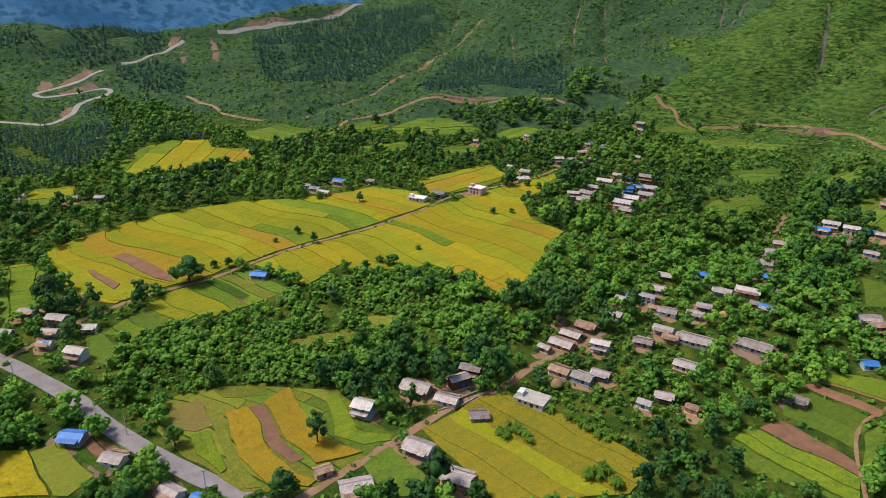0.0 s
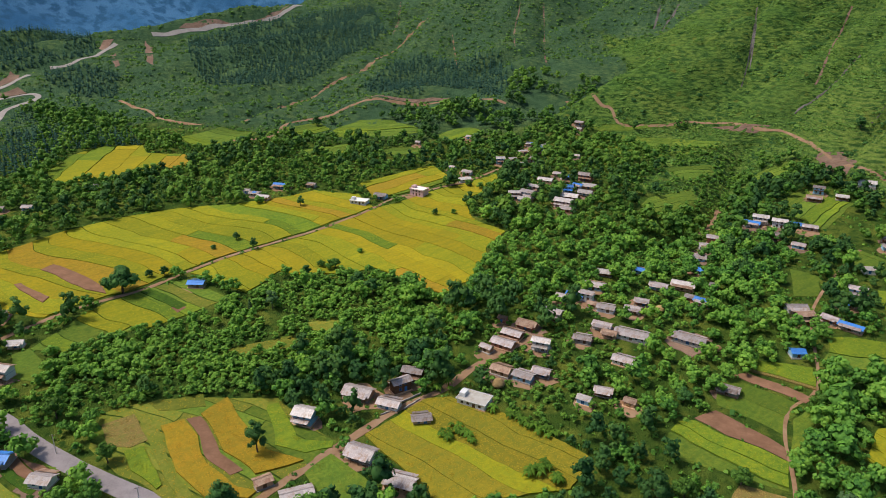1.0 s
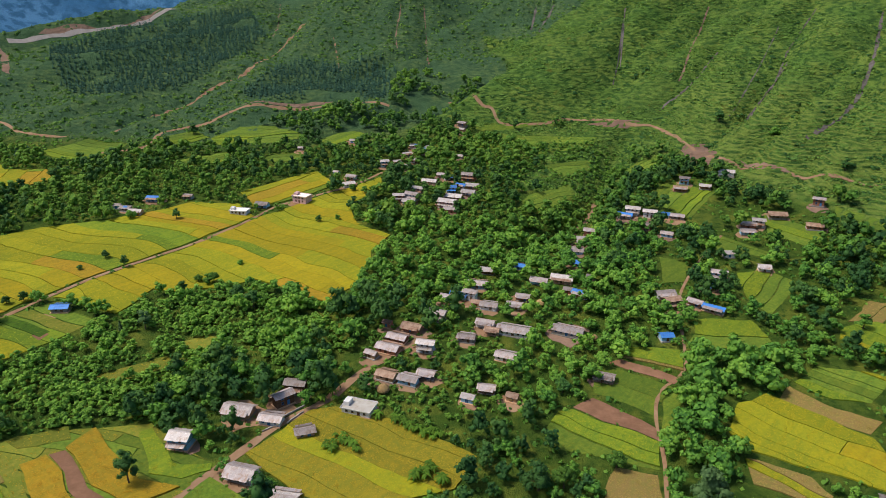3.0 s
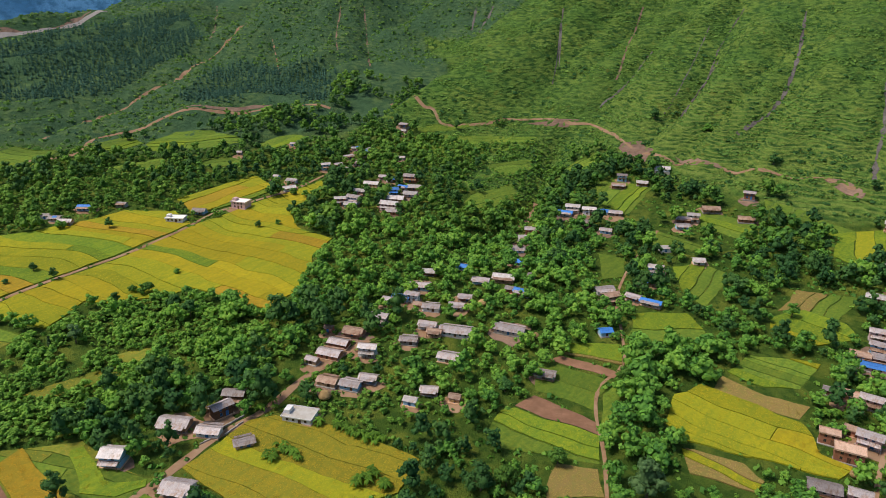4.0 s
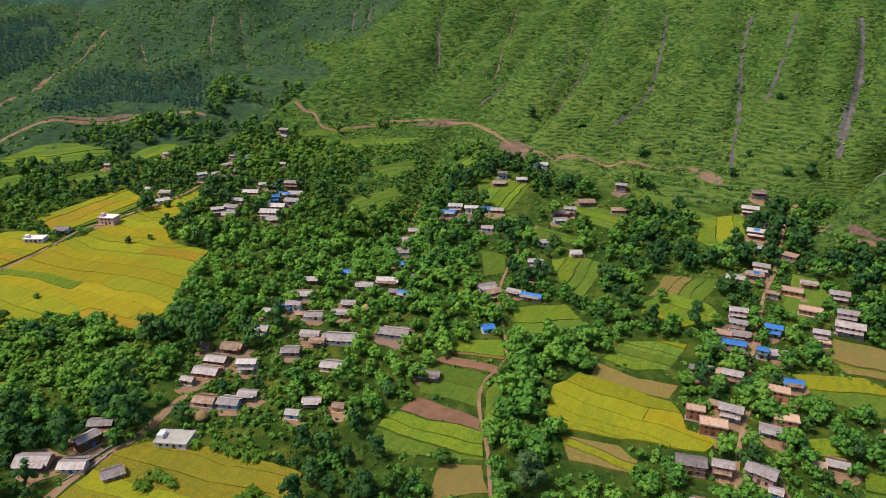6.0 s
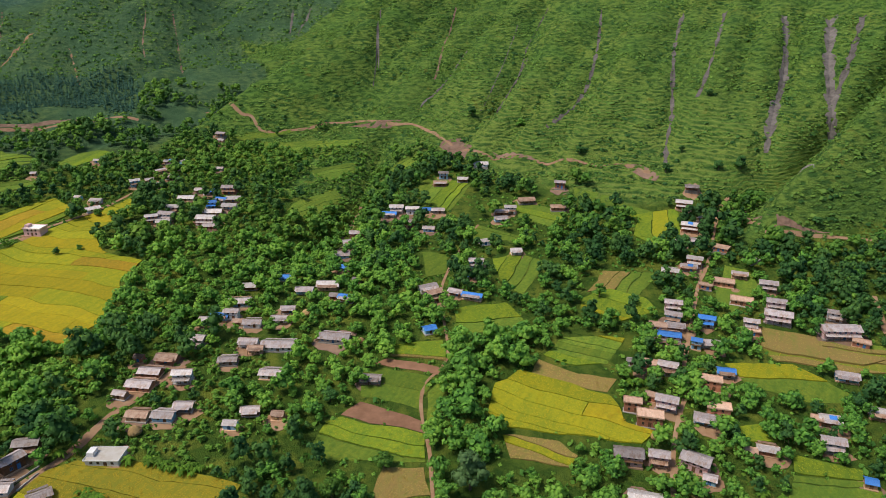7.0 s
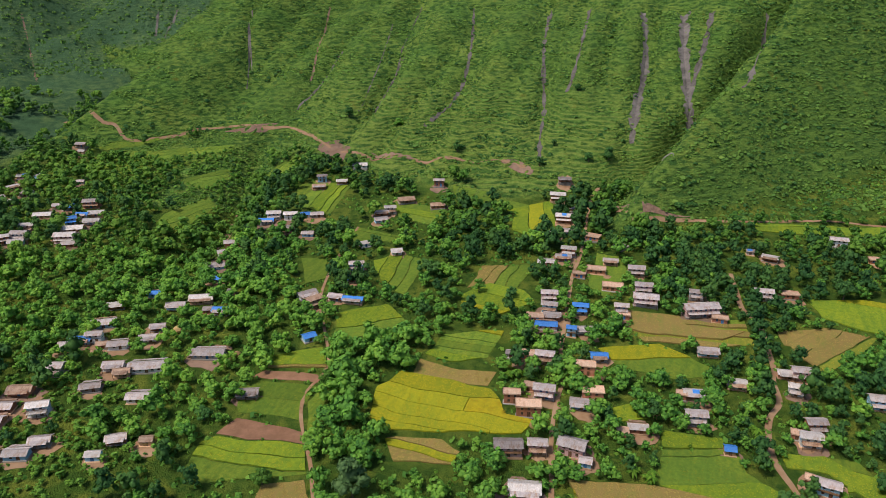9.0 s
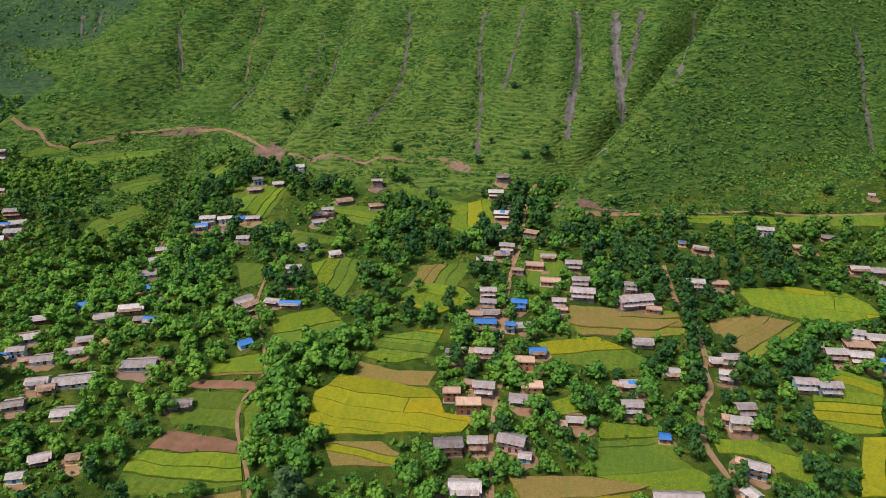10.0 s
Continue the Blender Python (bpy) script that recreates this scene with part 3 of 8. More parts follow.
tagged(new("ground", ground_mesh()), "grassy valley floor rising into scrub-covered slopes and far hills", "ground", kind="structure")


# ---- shared builders ----
def part(name, mesh, parent, label=""):
    ob = new(name, mesh)
    ob.parent = parent
    return tagged(ob, label)


def boxes_mesh(name, boxes, mat):
    """One mesh of boxes (x0, y0, z0, x1, y1, z1)."""
    co, quads = [], []
    for x0, y0, z0, x1, y1, z1 in boxes:
        k = len(co)
        co += [(x0, y0, z0), (x1, y0, z0), (x1, y1, z0), (x0, y1, z0), (x0, y0, z1), (x1, y0, z1), (x1, y1, z1), (x0, y1, z1)]
        quads += [(k, k + 3, k + 2, k + 1), (k + 4, k + 5, k + 6, k + 7), (k, k + 1, k + 5, k + 4), (k + 1, k + 2, k + 6, k + 5), (k + 2, k + 3, k + 7, k + 6), (k + 3, k, k + 4, k + 7)]
    mesh = bpy.data.meshes.new(name)
    mesh.from_pydata(co, [], quads)
    mesh.materials.append(mat)
    return mesh


EARS = {"rice_ripe": ("ears_ripe", 1.0), "rice_mid": ("ears_mid", 1.0), "rice_gold": ("ears_gold", 1.0), "rice_ochre": ("ears_ochre", 1.0), "rice_lime": ("ears_lime", 1.0), "maize_dry": ("ears_dry", 1.5), "meadow": ("blades", 0.5), "meadow_dry": ("ears_ripe", 0.5), "meadow_dark": ("blades", 0.6)}
TUFTS, TUFT_RNG = {}, np.random.default_rng(77)
OPEN, LINES, SPOTS = [], [], []  # clearings, ways and buildings, which stay free of trees


def cut(poly, nx, ny, d):
    """The part of a polygon where nx x + ny y <= d."""
    out = []
    for (ax, ay), (bx, by) in zip(poly, poly[1:] + poly[:1]):
        da, db = nx * ax + ny * ay - d, nx * bx + ny * by - d
        if da <= 0:
            out.append((ax, ay))
        if da * db < 0:
            w = da / (da - db)
            out.append((ax + (bx - ax) * w, ay + (by - ay) * w))
    return out


def edge_distance(ring, x, y):
    """How far points lie from an outline."""
    d = np.full(len(x), 1e9)
    for (ax, ay), (bx, by) in zip(ring, ring[1:] + ring[:1]):
        t = np.clip(((x - ax) * (bx - ax) + (y - ay) * (by - ay)) / max((bx - ax) ** 2 + (by - ay) ** 2, 1e-6), 0, 1)
        d = np.minimum(d, np.hypot(x - ax - t * (bx - ax), y - ay - t * (by - ay)))
    return d


def draped(name, poly, mat, lift, ux, uy, cell=5.0, rough=0.08, bend=0.0, outline=None):
    """A slab of crop or soil that follows the ground, with edges down into it. With bend its lines curve inside the outline."""
    us, vs = [x * ux + y * uy for x, y in poly], [-x * uy + y * ux for x, y in poly]
    co, faces, index = [], [], {}

    def vertex(x, y):
        key = (round(x * 20), round(y * 20))
        if key not in index:
            index[key] = len(co)
            co.append((x, y, 0.0))
        return index[key]

    for i in range(math.ceil((max(us) - min(us)) / cell)):
        u = min(us) + i * cell
        strip = cut(cut(poly, ux, uy, u + cell), -ux, -uy, -u)
        if len(strip) < 3:
            continue
        for j in range(math.ceil((max(vs) - min(vs)) / cell)):
            v = min(vs) + j * cell
            bit = cut(cut(strip, -uy, ux, v + cell), uy, -ux, -v)
            ring = list(dict.fromkeys(vertex(x, y) for x, y in bit))
            if len(ring) >= 3:
                faces.append(ring)
    if not faces:
        return None
    pts = np.array(co)
    px, py = pts[:, 0].copy(), pts[:, 1].copy()
    pts[:, 0] += (wob(px, py, 13, 33) - 0.5) * 3.0 + (wob(px, py, 4, 35) - 0.5) * 0.8
    pts[:, 1] += (wob(px, py, 13, 34) - 0.5) * 3.0 + (wob(px, py, 4, 36) - 0.5) * 0.8
    if bend:
        inner = np.clip(edge_distance(outline, px, py) / 14, 0, 1) * bend
        pts[:, 0] += (wob(px, py, 52, 37) - 0.5) * inner
        pts[:, 1] += (wob(px, py, 52, 38) - 0.5) * inner
    pts[:, 2] = gz(pts[:, 0], pts[:, 1]) + lift + (wob(pts[:, 0], pts[:, 1], 3.0, 31) - 0.5) * 2 * rough
    ears = EARS.get(mat.name)
    if ears:
        near = np.array([math.hypot(*pts[f[0], :2]) for f in faces])
        for f, d in zip(faces, near):
            q = pts[f]
            spread = np.abs(np.cross(q[1:-1] - q[0], q[2:] - q[0])[:, 2]).sum() / 2
            n = int(spread * (2.4 if d < 300 else 1.0 if d < 420 else 0.35) * ears[1] + TUFT_RNG.random())
            if n:
                w = TUFT_RNG.dirichlet(np.ones(len(f)), n)
                TUFTS.setdefault(ears[0], []).append(w @ q)
    seen = {}
    for f in faces:
        for a, b in zip(f, f[1:] + f[:1]):
            seen[(a, b)] = True
    rim = [(a, b) for a, b in seen if (b, a) not in seen]
    low = {}
    extra = []
    for a, b in rim:
        for v in (a, b):
            if v not in low:
                low[v] = len(pts) + len(extra)
                extra.append((pts[v, 0], pts[v, 1], pts[v, 2] - lift - 0.5))
    faces += [(b, a, low[a], low[b]) for a, b in rim]
    mesh = bpy.data.meshes.new(name)
    mesh.from_pydata(np.vstack([pts, np.array(extra)]).tolist(), [], faces)
    mesh.materials.append(mat)
    return mesh


def field(name, kind, pts, label, lift=0.5, crops=(), band=0.0, lead=None, run=(25, 60), bend=0.0, bund=0.5):
    """A field over an outline. With band it is cut into long plots of about that width, which lie along lead."""
    OPEN.append(pts)
    rng = random.Random(round(sum(x * 3 + y * 7 for x, y in pts)))
    (ax, ay), (bx, by) = lead or max(zip(pts, pts[1:] + pts[:1]), key=lambda e: math.dist(*e))
    d = math.hypot(bx - ax, by - ay)
    ux, uy = (bx - ax) / d, (by - ay) / d
    if not band:
        mesh = draped(name, pts, M[kind], lift, ux, uy)
        return mesh and tagged(new(name, mesh), label, "field")
    root = tagged(new(name), label, "field")
    vs = [-x * uy + y * ux for x, y in pts]
    v = min(vs)
    while v < max(vs):
        w = band * rng.uniform(0.6, 1.4)
        strip = cut(cut(pts, -uy, ux, v + w - bund * rng.uniform(0.5, 1.5)), uy, -ux, -v)
        v += w
        if len(strip) < 3:
            continue
        us = [x * ux + y * uy for x, y in strip]
        u = min(us)
        while u < max(us):
            s = rng.uniform(*run)
            plot = cut(cut(strip, ux, uy, u + s - bund * 0.7), -ux, -uy, -u)
            u += s
            if len(plot) < 3:
                continue
            crop = rng.choice(crops or (kind,))
            mesh = draped("plot", plot, M[crop], 0.12 if crop in ("soil", "meadow", "meadow_dry", "dirt") else lift * rng.uniform(0.75, 1.2), ux, uy, 4.0, bend=bend, outline=pts)
            if mesh:
                part("plot", mesh, root)
    return root


def smooth_line(pts, gap=3.0):
    """Points about gap apart on a smooth curve through pts."""
    p = np.array([pts[0]] + list(pts) + [pts[-1]], float)
    out = []
    for a, b, c, d in zip(p, p[1:], p[2:], p[3:]):
        n = max(1, int(np.hypot(*(c - b)) / gap))
        for t in np.arange(n) / n:
            out.append(0.5 * (2 * b + (c - a) * t + (2 * a - 5 * b + 4 * c - d) * t * t + (3 * b - a - 3 * c + d) * t ** 3))
    return np.array(out + [p[-1]])


def way(name, pts, width, mat, label, category, lift=0.12, kind="structure", wander=0.12, clear=1.0):
    """A road, path or gully: a strip that lies on the ground along a line, with edges down into it."""
    line = smooth_line(pts)
    LINES.append((line, width / 2 + clear))
    tang = np.gradient(line, axis=0)
    side = np.stack([-tang[:, 1], tang[:, 0]], -1) / np.maximum(np.hypot(tang[:, 0], tang[:, 1]), 1e-6)[:, None]
    half = width / 2 * (1 + wander * (wob(line[:, 0], line[:, 1], 6, 41) * 2 - 1) * 2)
    rows = []
    for k, drop in ((-1, -0.6), (-1, 0), (0, 0.03), (1, 0), (1, -0.6)):
        q = line + side * (half * k)[:, None]
        rows.append(np.column_stack([q, gz(q[:, 0], q[:, 1]) + lift + drop]))
    co = np.stack(rows, 1).reshape(-1, 3)
    i = (np.arange(len(line) - 1)[:, None] * 5 + np.arange(4)[None]).reshape(-1)
    quads = np.stack([i, i + 1, i + 6, i + 5], -1)[:, ::-1]
    mesh = raw_mesh(name, co, quads.ravel(), np.arange(0, quads.size, 4), [M[mat]], False)
    return tagged(new(name, mesh), label, category, kind=kind)


def yard(x, y, r, seed):
    """Trodden bare earth round a house."""
    rng = random.Random(seed)
    ring = [(x + math.cos(a * math.pi / 6) * r * rng.uniform(0.75, 1.2), y + math.sin(a * math.pi / 6) * r * rng.uniform(0.75, 1.2)) for a in range(12)]
    mesh = draped("yard", ring, M["red_earth" if seed % 3 == 0 else "dirt"], 0.06 + 0.02 * (seed % 5), 1, 0, 3.0, 0.02)
    if mesh:
        tagged(new("yard", mesh), "bare trodden earth yard round a house", "yard", kind="structure")
# ---- houses ----
def gable_mesh(length, width, height, rise, mat):
    """Walls with gable ends, as one shell with a floor."""
    a, b = length / 2, width / 2
    co = [(-a, -b, 0), (a, -b, 0), (a, b, 0), (-a, b, 0), (-a, -b, height), (a, -b, height), (a, b, height), (-a, b, height), (-a, 0, height + rise), (a, 0, height + rise)]
    faces = [(0, 3, 2, 1), (0, 1, 5, 4), (1, 2, 6, 9, 5), (2, 3, 7, 6), (3, 0, 4, 8, 7), (4, 5, 9, 8), (7, 8, 9, 6)]
    mesh = bpy.data.meshes.new("wall")
    mesh.from_pydata(co, [], faces)
    mesh.materials.append(mat)
    return mesh


def sheets_mesh(name, length, reach, rise, mat, rng, thick=0.06, rib=0.42):
    """One slope of a roof, from the ridge down along -y: ribbed sheet with a lap across it and an uneven eave."""
    n = max(4, round(length / rib))
    stops = ((0.0, 0.05), (0.5, 0.05), (0.5, 0.0), (1.0, 0.0))
    co, faces, m = [], [], len(stops)
    eave = 0.0
    for i in range(n + 1):
        x = -length / 2 + length * i / n
        if i % 4 == 0:
            eave = rng.uniform(-0.02, 0.05)
        for s, up in stops:
            s = s + (eave if s == 1.0 else 0)
            co.append((x, -reach * s, rise * (1 - s) + up + 0.045 * (i % 2) + thick))
    k = len(co)
    co += [(x, y, z - thick) for x, y, z in co]
    for i in range(n):
        for j in range(m - 1):
            q = i * m + j
            faces += [(q, q + 1, q + m + 1, q + m), (k + q, k + q + m, k + q + m + 1, k + q + 1)]
        q = i * m
        faces += [(q, q + m, k + q + m, k + q), (q + m - 1, k + q + m - 1, k + q + 2 * m - 1, q + 2 * m - 1)]
    for j in range(m - 1):
        q = n * m + j
        faces += [(j, k + j, k + j + 1, j + 1), (q, q + 1, k + q + 1, k + q)]
    mesh = bpy.data.meshes.new(name)
    mesh.from_pydata(co, [], faces)
    mesh.materials.append(mat)
    return mesh


WINDOW, WINDOW_PANE, DOOR = {}, {}, {}


def window_part(root, x, y, z, side, mat, w=0.9, h=1.1):
    """A window on a long wall: frame proud of the wall, two shutters or panes in it."""
    key = (mat, w, h)
    if key not in WINDOW:
        t = 0.1
        WINDOW[key] = boxes_mesh("window", [(-w / 2, -0.07, 0, -w / 2 + t, 0.03, h), (w / 2 - t, -0.07, 0, w / 2, 0.03, h), (-w / 2 + t, -0.07, h - t, w / 2 - t, 0.03, h), (-w / 2 - 0.06, -0.1, -0.08, w / 2 + 0.06, 0.03, 0), (-0.04, -0.06, 0, 0.04, 0.03, h - t)], M[mat])
        WINDOW_PANE[key] = boxes_mesh("pane", [(-w / 2 + t, -0.03, 0, -0.04, 0.02, h - t), (0.04, -0.03, 0, w / 2 - t, 0.02, h - t)], M["pane"])
    ob = part("window", WINDOW[key], root)
    ob.matrix_basis = pose(x, y, z, 0, 0, 0 if side < 0 else 180)
    part("pane", WINDOW_PANE[key], ob)


def door_part(root, x, y, z, side, mat):
    if mat not in DOOR:
        DOOR[mat] = boxes_mesh("door", [(-0.55, -0.08, 0, -0.45, 0.03, 2.0), (0.45, -0.08, 0, 0.55, 0.03, 2.0), (-0.45, -0.08, 1.9, 0.45, 0.03, 2.0), (-0.45, -0.05, 0, -0.02, 0.02, 1.9), (0.02, -0.05, 0, 0.45, 0.02, 1.9)], M[mat])
    part("door", DOOR[mat], root).matrix_basis = pose(x, y, z, 0, 0, 0 if side < 0 else 180)


ROOF_WORDS = {"tin_grey": "weathered grey tin", "tin_pale": "pale sun-bleached tin", "tin_dark": "dark old tin", "tin_rust": "rust-brown tin", "tin_blue": "bright blue tin", "concrete": "flat concrete", "clay": "flat ochre clay"}
WALL_WORDS = {"wall_brick": "red brick", "wall_mud": "ochre mud", "wall_white": "whitewashed", "wall_blue": "pale blue painted", "wall_pink": "pink painted", "wall_stone": "grey stone", "timber": "dark timber"}


def house(x, y, yaw, length, width, storeys, roof, wall, porch=True, group=""):
    """A village house: plinth, walls, doors, windows, and a gabled tin roof or a flat slab."""
    rng = random.Random(round(x * 13 + y * 7))
    SPOTS.append((x, y, max(length, width) / 2 + 0.8))
    SPOTS.append((x, y - 2.5, max(length, width) / 2))
    small = length < 5.2
    if rng.random() < 0.7:
        yard(x + rng.uniform(-1, 1), y - rng.uniform(0.5, 2.5), length * 0.5 + 2.6, abs(round(x + y * 3)))
    flat = roof in ("concrete", "clay")
    c, s = math.cos(radians(yaw)), math.sin(radians(yaw))
    corners = [(x + a * length / 2 * c - b * width / 2 * s, y + a * length / 2 * s + b * width / 2 * c) for a in (-1, 1) for b in (-1, 1)]
    heights = [float(gz(*q)) for q in corners]
    base = 0.65 * max(heights) + 0.35 * min(heights) - 0.1
    words = f"{'small ' if small else 'two-storey ' if storeys > 1 else ''}{WALL_WORDS[wall]} {'shed' if small else 'house'} with {ROOF_WORDS[roof]} roof"
    root = tagged(new("shed" if small else "house"), words, "shed" if small else "house", group)
    root.matrix_basis = pose(x, y, base, 0, 0, yaw)
    deep = min(heights) - base - 0.4
    part("plinth", boxes_mesh("plinth", [(-length / 2 - 0.35, -width / 2 - 0.6, deep, length / 2 + 0.35, width / 2 + 0.5, 0.25)], M["wall_stone" if rng.random() < 0.5 else "wall_mud"]), root)
    tall = (1.95 if small else 2.0) * storeys
    rise = 0.0 if flat else max(0.7, width * 0.2)
    f = 0.25
    if flat:
        body = boxes_mesh("wall", [(-length / 2, -width / 2, f, length / 2, width / 2, f + tall)], M[wall])
        part("wall", body, root)
        o, t = 0.45, f + tall
        part("roof_slab", boxes_mesh("roof_slab", [(-length / 2 - o, -width / 2 - o, t, length / 2 + o, width / 2 + o, t + 0.18)], M[roof]), root)
        a, b = length / 2 + o, width / 2 + o
        part("parapet", boxes_mesh("parapet", [(-a, -b, t + 0.18, a, -b + 0.14, t + 0.5), (-a, b - 0.14, t + 0.18, a, b, t + 0.5), (-a, -b + 0.14, t + 0.18, -a + 0.14, b - 0.14, t + 0.5), (a - 0.14, -b + 0.14, t + 0.18, a, b - 0.14, t + 0.5)], M[wall if roof == "concrete" else "clay"]), root)
        if length > 7 and roof == "concrete":
            part("stair_head", boxes_mesh("stair_head", [(-length / 2, -width / 4, t + 0.18, -length / 2 + 2.2, width / 4, t + 1.7)], M[wall]), root)
    else:
        shell = part("wall", gable_mesh(length, width, tall, rise, M[wall]), root)
        shell.matrix_basis = pose(0, 0, f)
        over = 0.45 if small else 0.65
        reach = width / 2 + over
        drop = rise * reach / (width / 2)
        second = roof if rng.random() < 0.72 else rng.choice(("tin_grey", "tin_pale", "tin_rust")) if roof != "tin_blue" else roof
        for turn, m in ((0, roof), (180, second)):
            slope = part("roof", sheets_mesh("roof", length + 2 * over, reach, drop, M[m], rng), root)
            slope.matrix_basis = pose(0, 0, f + tall + rise - drop + 0.03, 0, 0, turn)
        part("ridge_cap", boxes_mesh("ridge_cap", [(-length / 2 - over, -0.22, f + tall + rise + 0.06, length / 2 + over, 0.22, f + tall + rise + 0.17)], M[roof]), root)
        if porch and not small:
            side = -1 if rng.random() < 0.7 else 1
            pr = sheets_mesh("porch_roof", length * 0.96, 1.9, 0.45, M[rng.choice((roof, roof, "tin_grey", "tin_rust"))], rng)
            low = f + (1.85 if storeys == 1 else 1.95)
            part("porch_roof", pr, root).matrix_basis = pose(0, side * width / 2, low, 0, 0, 0 if side < 0 else 180)
            n = max(3, round(length / 2.4))
            for i in range(n):
                px = -length * 0.46 + length * 0.92 * i / (n - 1)
                part("porch_post", boxes_mesh("porch_post", [(px - 0.07, side * (width / 2 + 1.7) - 0.07, deep, px + 0.07, side * (width / 2 + 1.7) + 0.07, low + 0.05)], M["timber"]), root)
    trim = rng.choice(("timber", "timber", "shutter_blue"))
    step = 2.3
    n = max(1, int((length - 0.8) / step))
    for side in (-1, 1):
        for st in range(storeys):
            for i in range(n):
                px = (i - (n - 1) / 2) * step
                z = f + st * 2.0
                if st == 0 and i == n // 2:
                    door_part(root, px, side * width / 2, z, side, trim)
                else:
                    window_part(root, px, side * width / 2, z + 0.85, side, trim)
    if storeys > 1 and not flat:
        part("floor_band", boxes_mesh("floor_band", [(-length / 2 - 0.06, -width / 2 - 0.06, f + 2.1, length / 2 + 0.06, width / 2 + 0.06, f + 2.22)], M["timber" if wall != "wall_white" else "shutter_blue"]), root)
        if rng.random() < 0.55:
            y0 = -width / 2
            part("balcony", boxes_mesh("balcony", [(-length / 2, y0 - 0.9, f + 2.05, length / 2, y0 - 0.06, f + 2.16)], M["timber"]), root)
            rails = [(-length / 2, y0 - 0.9, f + 2.95, length / 2, y0 - 0.84, f + 3.02)]
            k = max(4, round(length / 0.9))
            rails += [(-length / 2 + length * i / k - 0.03 + 0.03, y0 - 0.89, f + 2.16, -length / 2 + length * i / k + 0.06, y0 - 0.85, f + 2.95) for i in range(k)]
            part("railing", boxes_mesh("railing", rails, M["timber"]), root)
    if roof != "tin_blue" and not flat and rng.random() < 0.06:
        tarp = sheets_mesh("tarpaulin", 2.6, width * 0.42, rise * 0.84, M["tin_blue"], rng, 0.03)
        part("tarpaulin", tarp, root, "blue tarpaulin").matrix_basis = pose(rng.uniform(-0.2, 0.2) * length, 0, f + tall + rise * 0.16 + 0.16)
    return root


def haystack(x, y, r, h):
    """A stack of straw: a bulging heap with a drooping cap."""
    rng = random.Random(round(x * 5 + y))
    SPOTS.append((x, y, r + 1))
    bm = bmesh.new()
    bmesh.ops.create_uvsphere(bm, u_segments=14, v_segments=9, radius=1.0)
    for v in bm.verts:
        k = 1 + rng.uniform(-0.06, 0.06)
        up = v.co.z
        v.co = Vector((v.co.x * r * k, v.co.y * r * k, (up * 0.5 + 0.42) * h + max(0, up - 0.6) * h * 0.4))
    mesh = bpy.data.meshes.new("haystack")
    bm.to_mesh(mesh)
    mesh.materials.append(M["straw"])
    ob = tagged(new("haystack", mesh), "rounded brown haystack standing in a farmyard", "haystack", "haystacks in the village")
    ob.matrix_basis = pose(x, y, float(gz(x, y)))
# ---- roads, paths and gullies ----
way("road", [(-424.9, 184.7), (-321, 150.4), (-265.7, 147.3), (-242.3, 144.6), (-219.1, 140.8), (-207.8, 137.3), (-195.6, 134.2), (-175.6, 130.3), (-158.1, 127.8), (-142.5, 126.4), (-130.4, 125.1), (-11, 113.5)], 6.3, "asphalt", "worn grey asphalt road along the valley", "road", wander=0.02, clear=1.5)
way("lane", [(-141.7, 88.8), (-107.8, 165.6), (-102.1, 178.6), (-95.9, 191.4), (-86.4, 203.7), (-82.3, 210), (-77.3, 221.9), (-71.4, 233.1), (-62.9, 245), (-55.3, 254.8)], 3.2, "dirt", "dusty brown earth lane between the houses", "lane")
way("field_path", [(-267.3, 123.5), (-263.1, 165.3), (-261.2, 183.5), (-254.5, 205.7), (-246, 221.3), (-237.6, 234.9), (-230.2, 255.9), (-220.1, 281.1), (-205.8, 303.7), (-189.1, 333.1), (-178.2, 357.3), (-170.1, 382.9), (-154, 401.4), (-134.5, 425.6), (-120.1, 451.9)], 2.2, "dirt", "narrow earth path across the rice fields", "path")
way("footpath", [(29.5, 140.7), (33.5, 182.6), (34.3, 191.7), (34.4, 201.3), (34.2, 213.5), (35.6, 225), (39.2, 233.8), (45.6, 241.1), (49.8, 250.7), (51.4, 267.4), (52.1, 281.1), (52.9, 296.1), (59.8, 318.4), (70.8, 342.6), (87.2, 374.2)], 1.3, "dirt", "trodden earth footpath winding between fields", "path")
way("lane", [(79.7, 107.5), (104.3, 157.8), (108.4, 166), (112.7, 175.8), (121.4, 191.8), (128.8, 203.1), (137.2, 215.2), (143.1, 229.5), (151.8, 244.2), (167, 269.4), (179.2, 289), (192.5, 306.2), (205.5, 326.2), (230.9, 366.1), (242.9, 377.3)], 1.7, "dirt", "straight earth lane through the brick hamlet", "lane")
way("lane", [(162.7, 76), (178.6, 129.6), (181.4, 139), (184.5, 152), (191.9, 163.5), (199.1, 170.9), (208.2, 176.5), (215, 187.7), (221.8, 195.6), (236.3, 221.1), (238.8, 235.9), (247, 250.2), (255.2, 265.2)], 2.2, "dirt", "grey-brown earth lane between orchards", "lane")
way("hill_track", [(-96.6, 610), (-67.5, 571.2), (-55.6, 566.4), (-45.6, 553.7), (-16.5, 560.4), (6.3, 570.6), (29.1, 568.5), (55.3, 557.3), (72.8, 552.6), (84.6, 512.5), (90.9, 499.2), (99.8, 482.4), (113, 470.3), (141, 449.5), (164.9, 434.8), (186.9, 420.3), (204.5, 406.6)], 2.5, "dirt", "pale earth track along the foot of the hill", "track", clear=0)
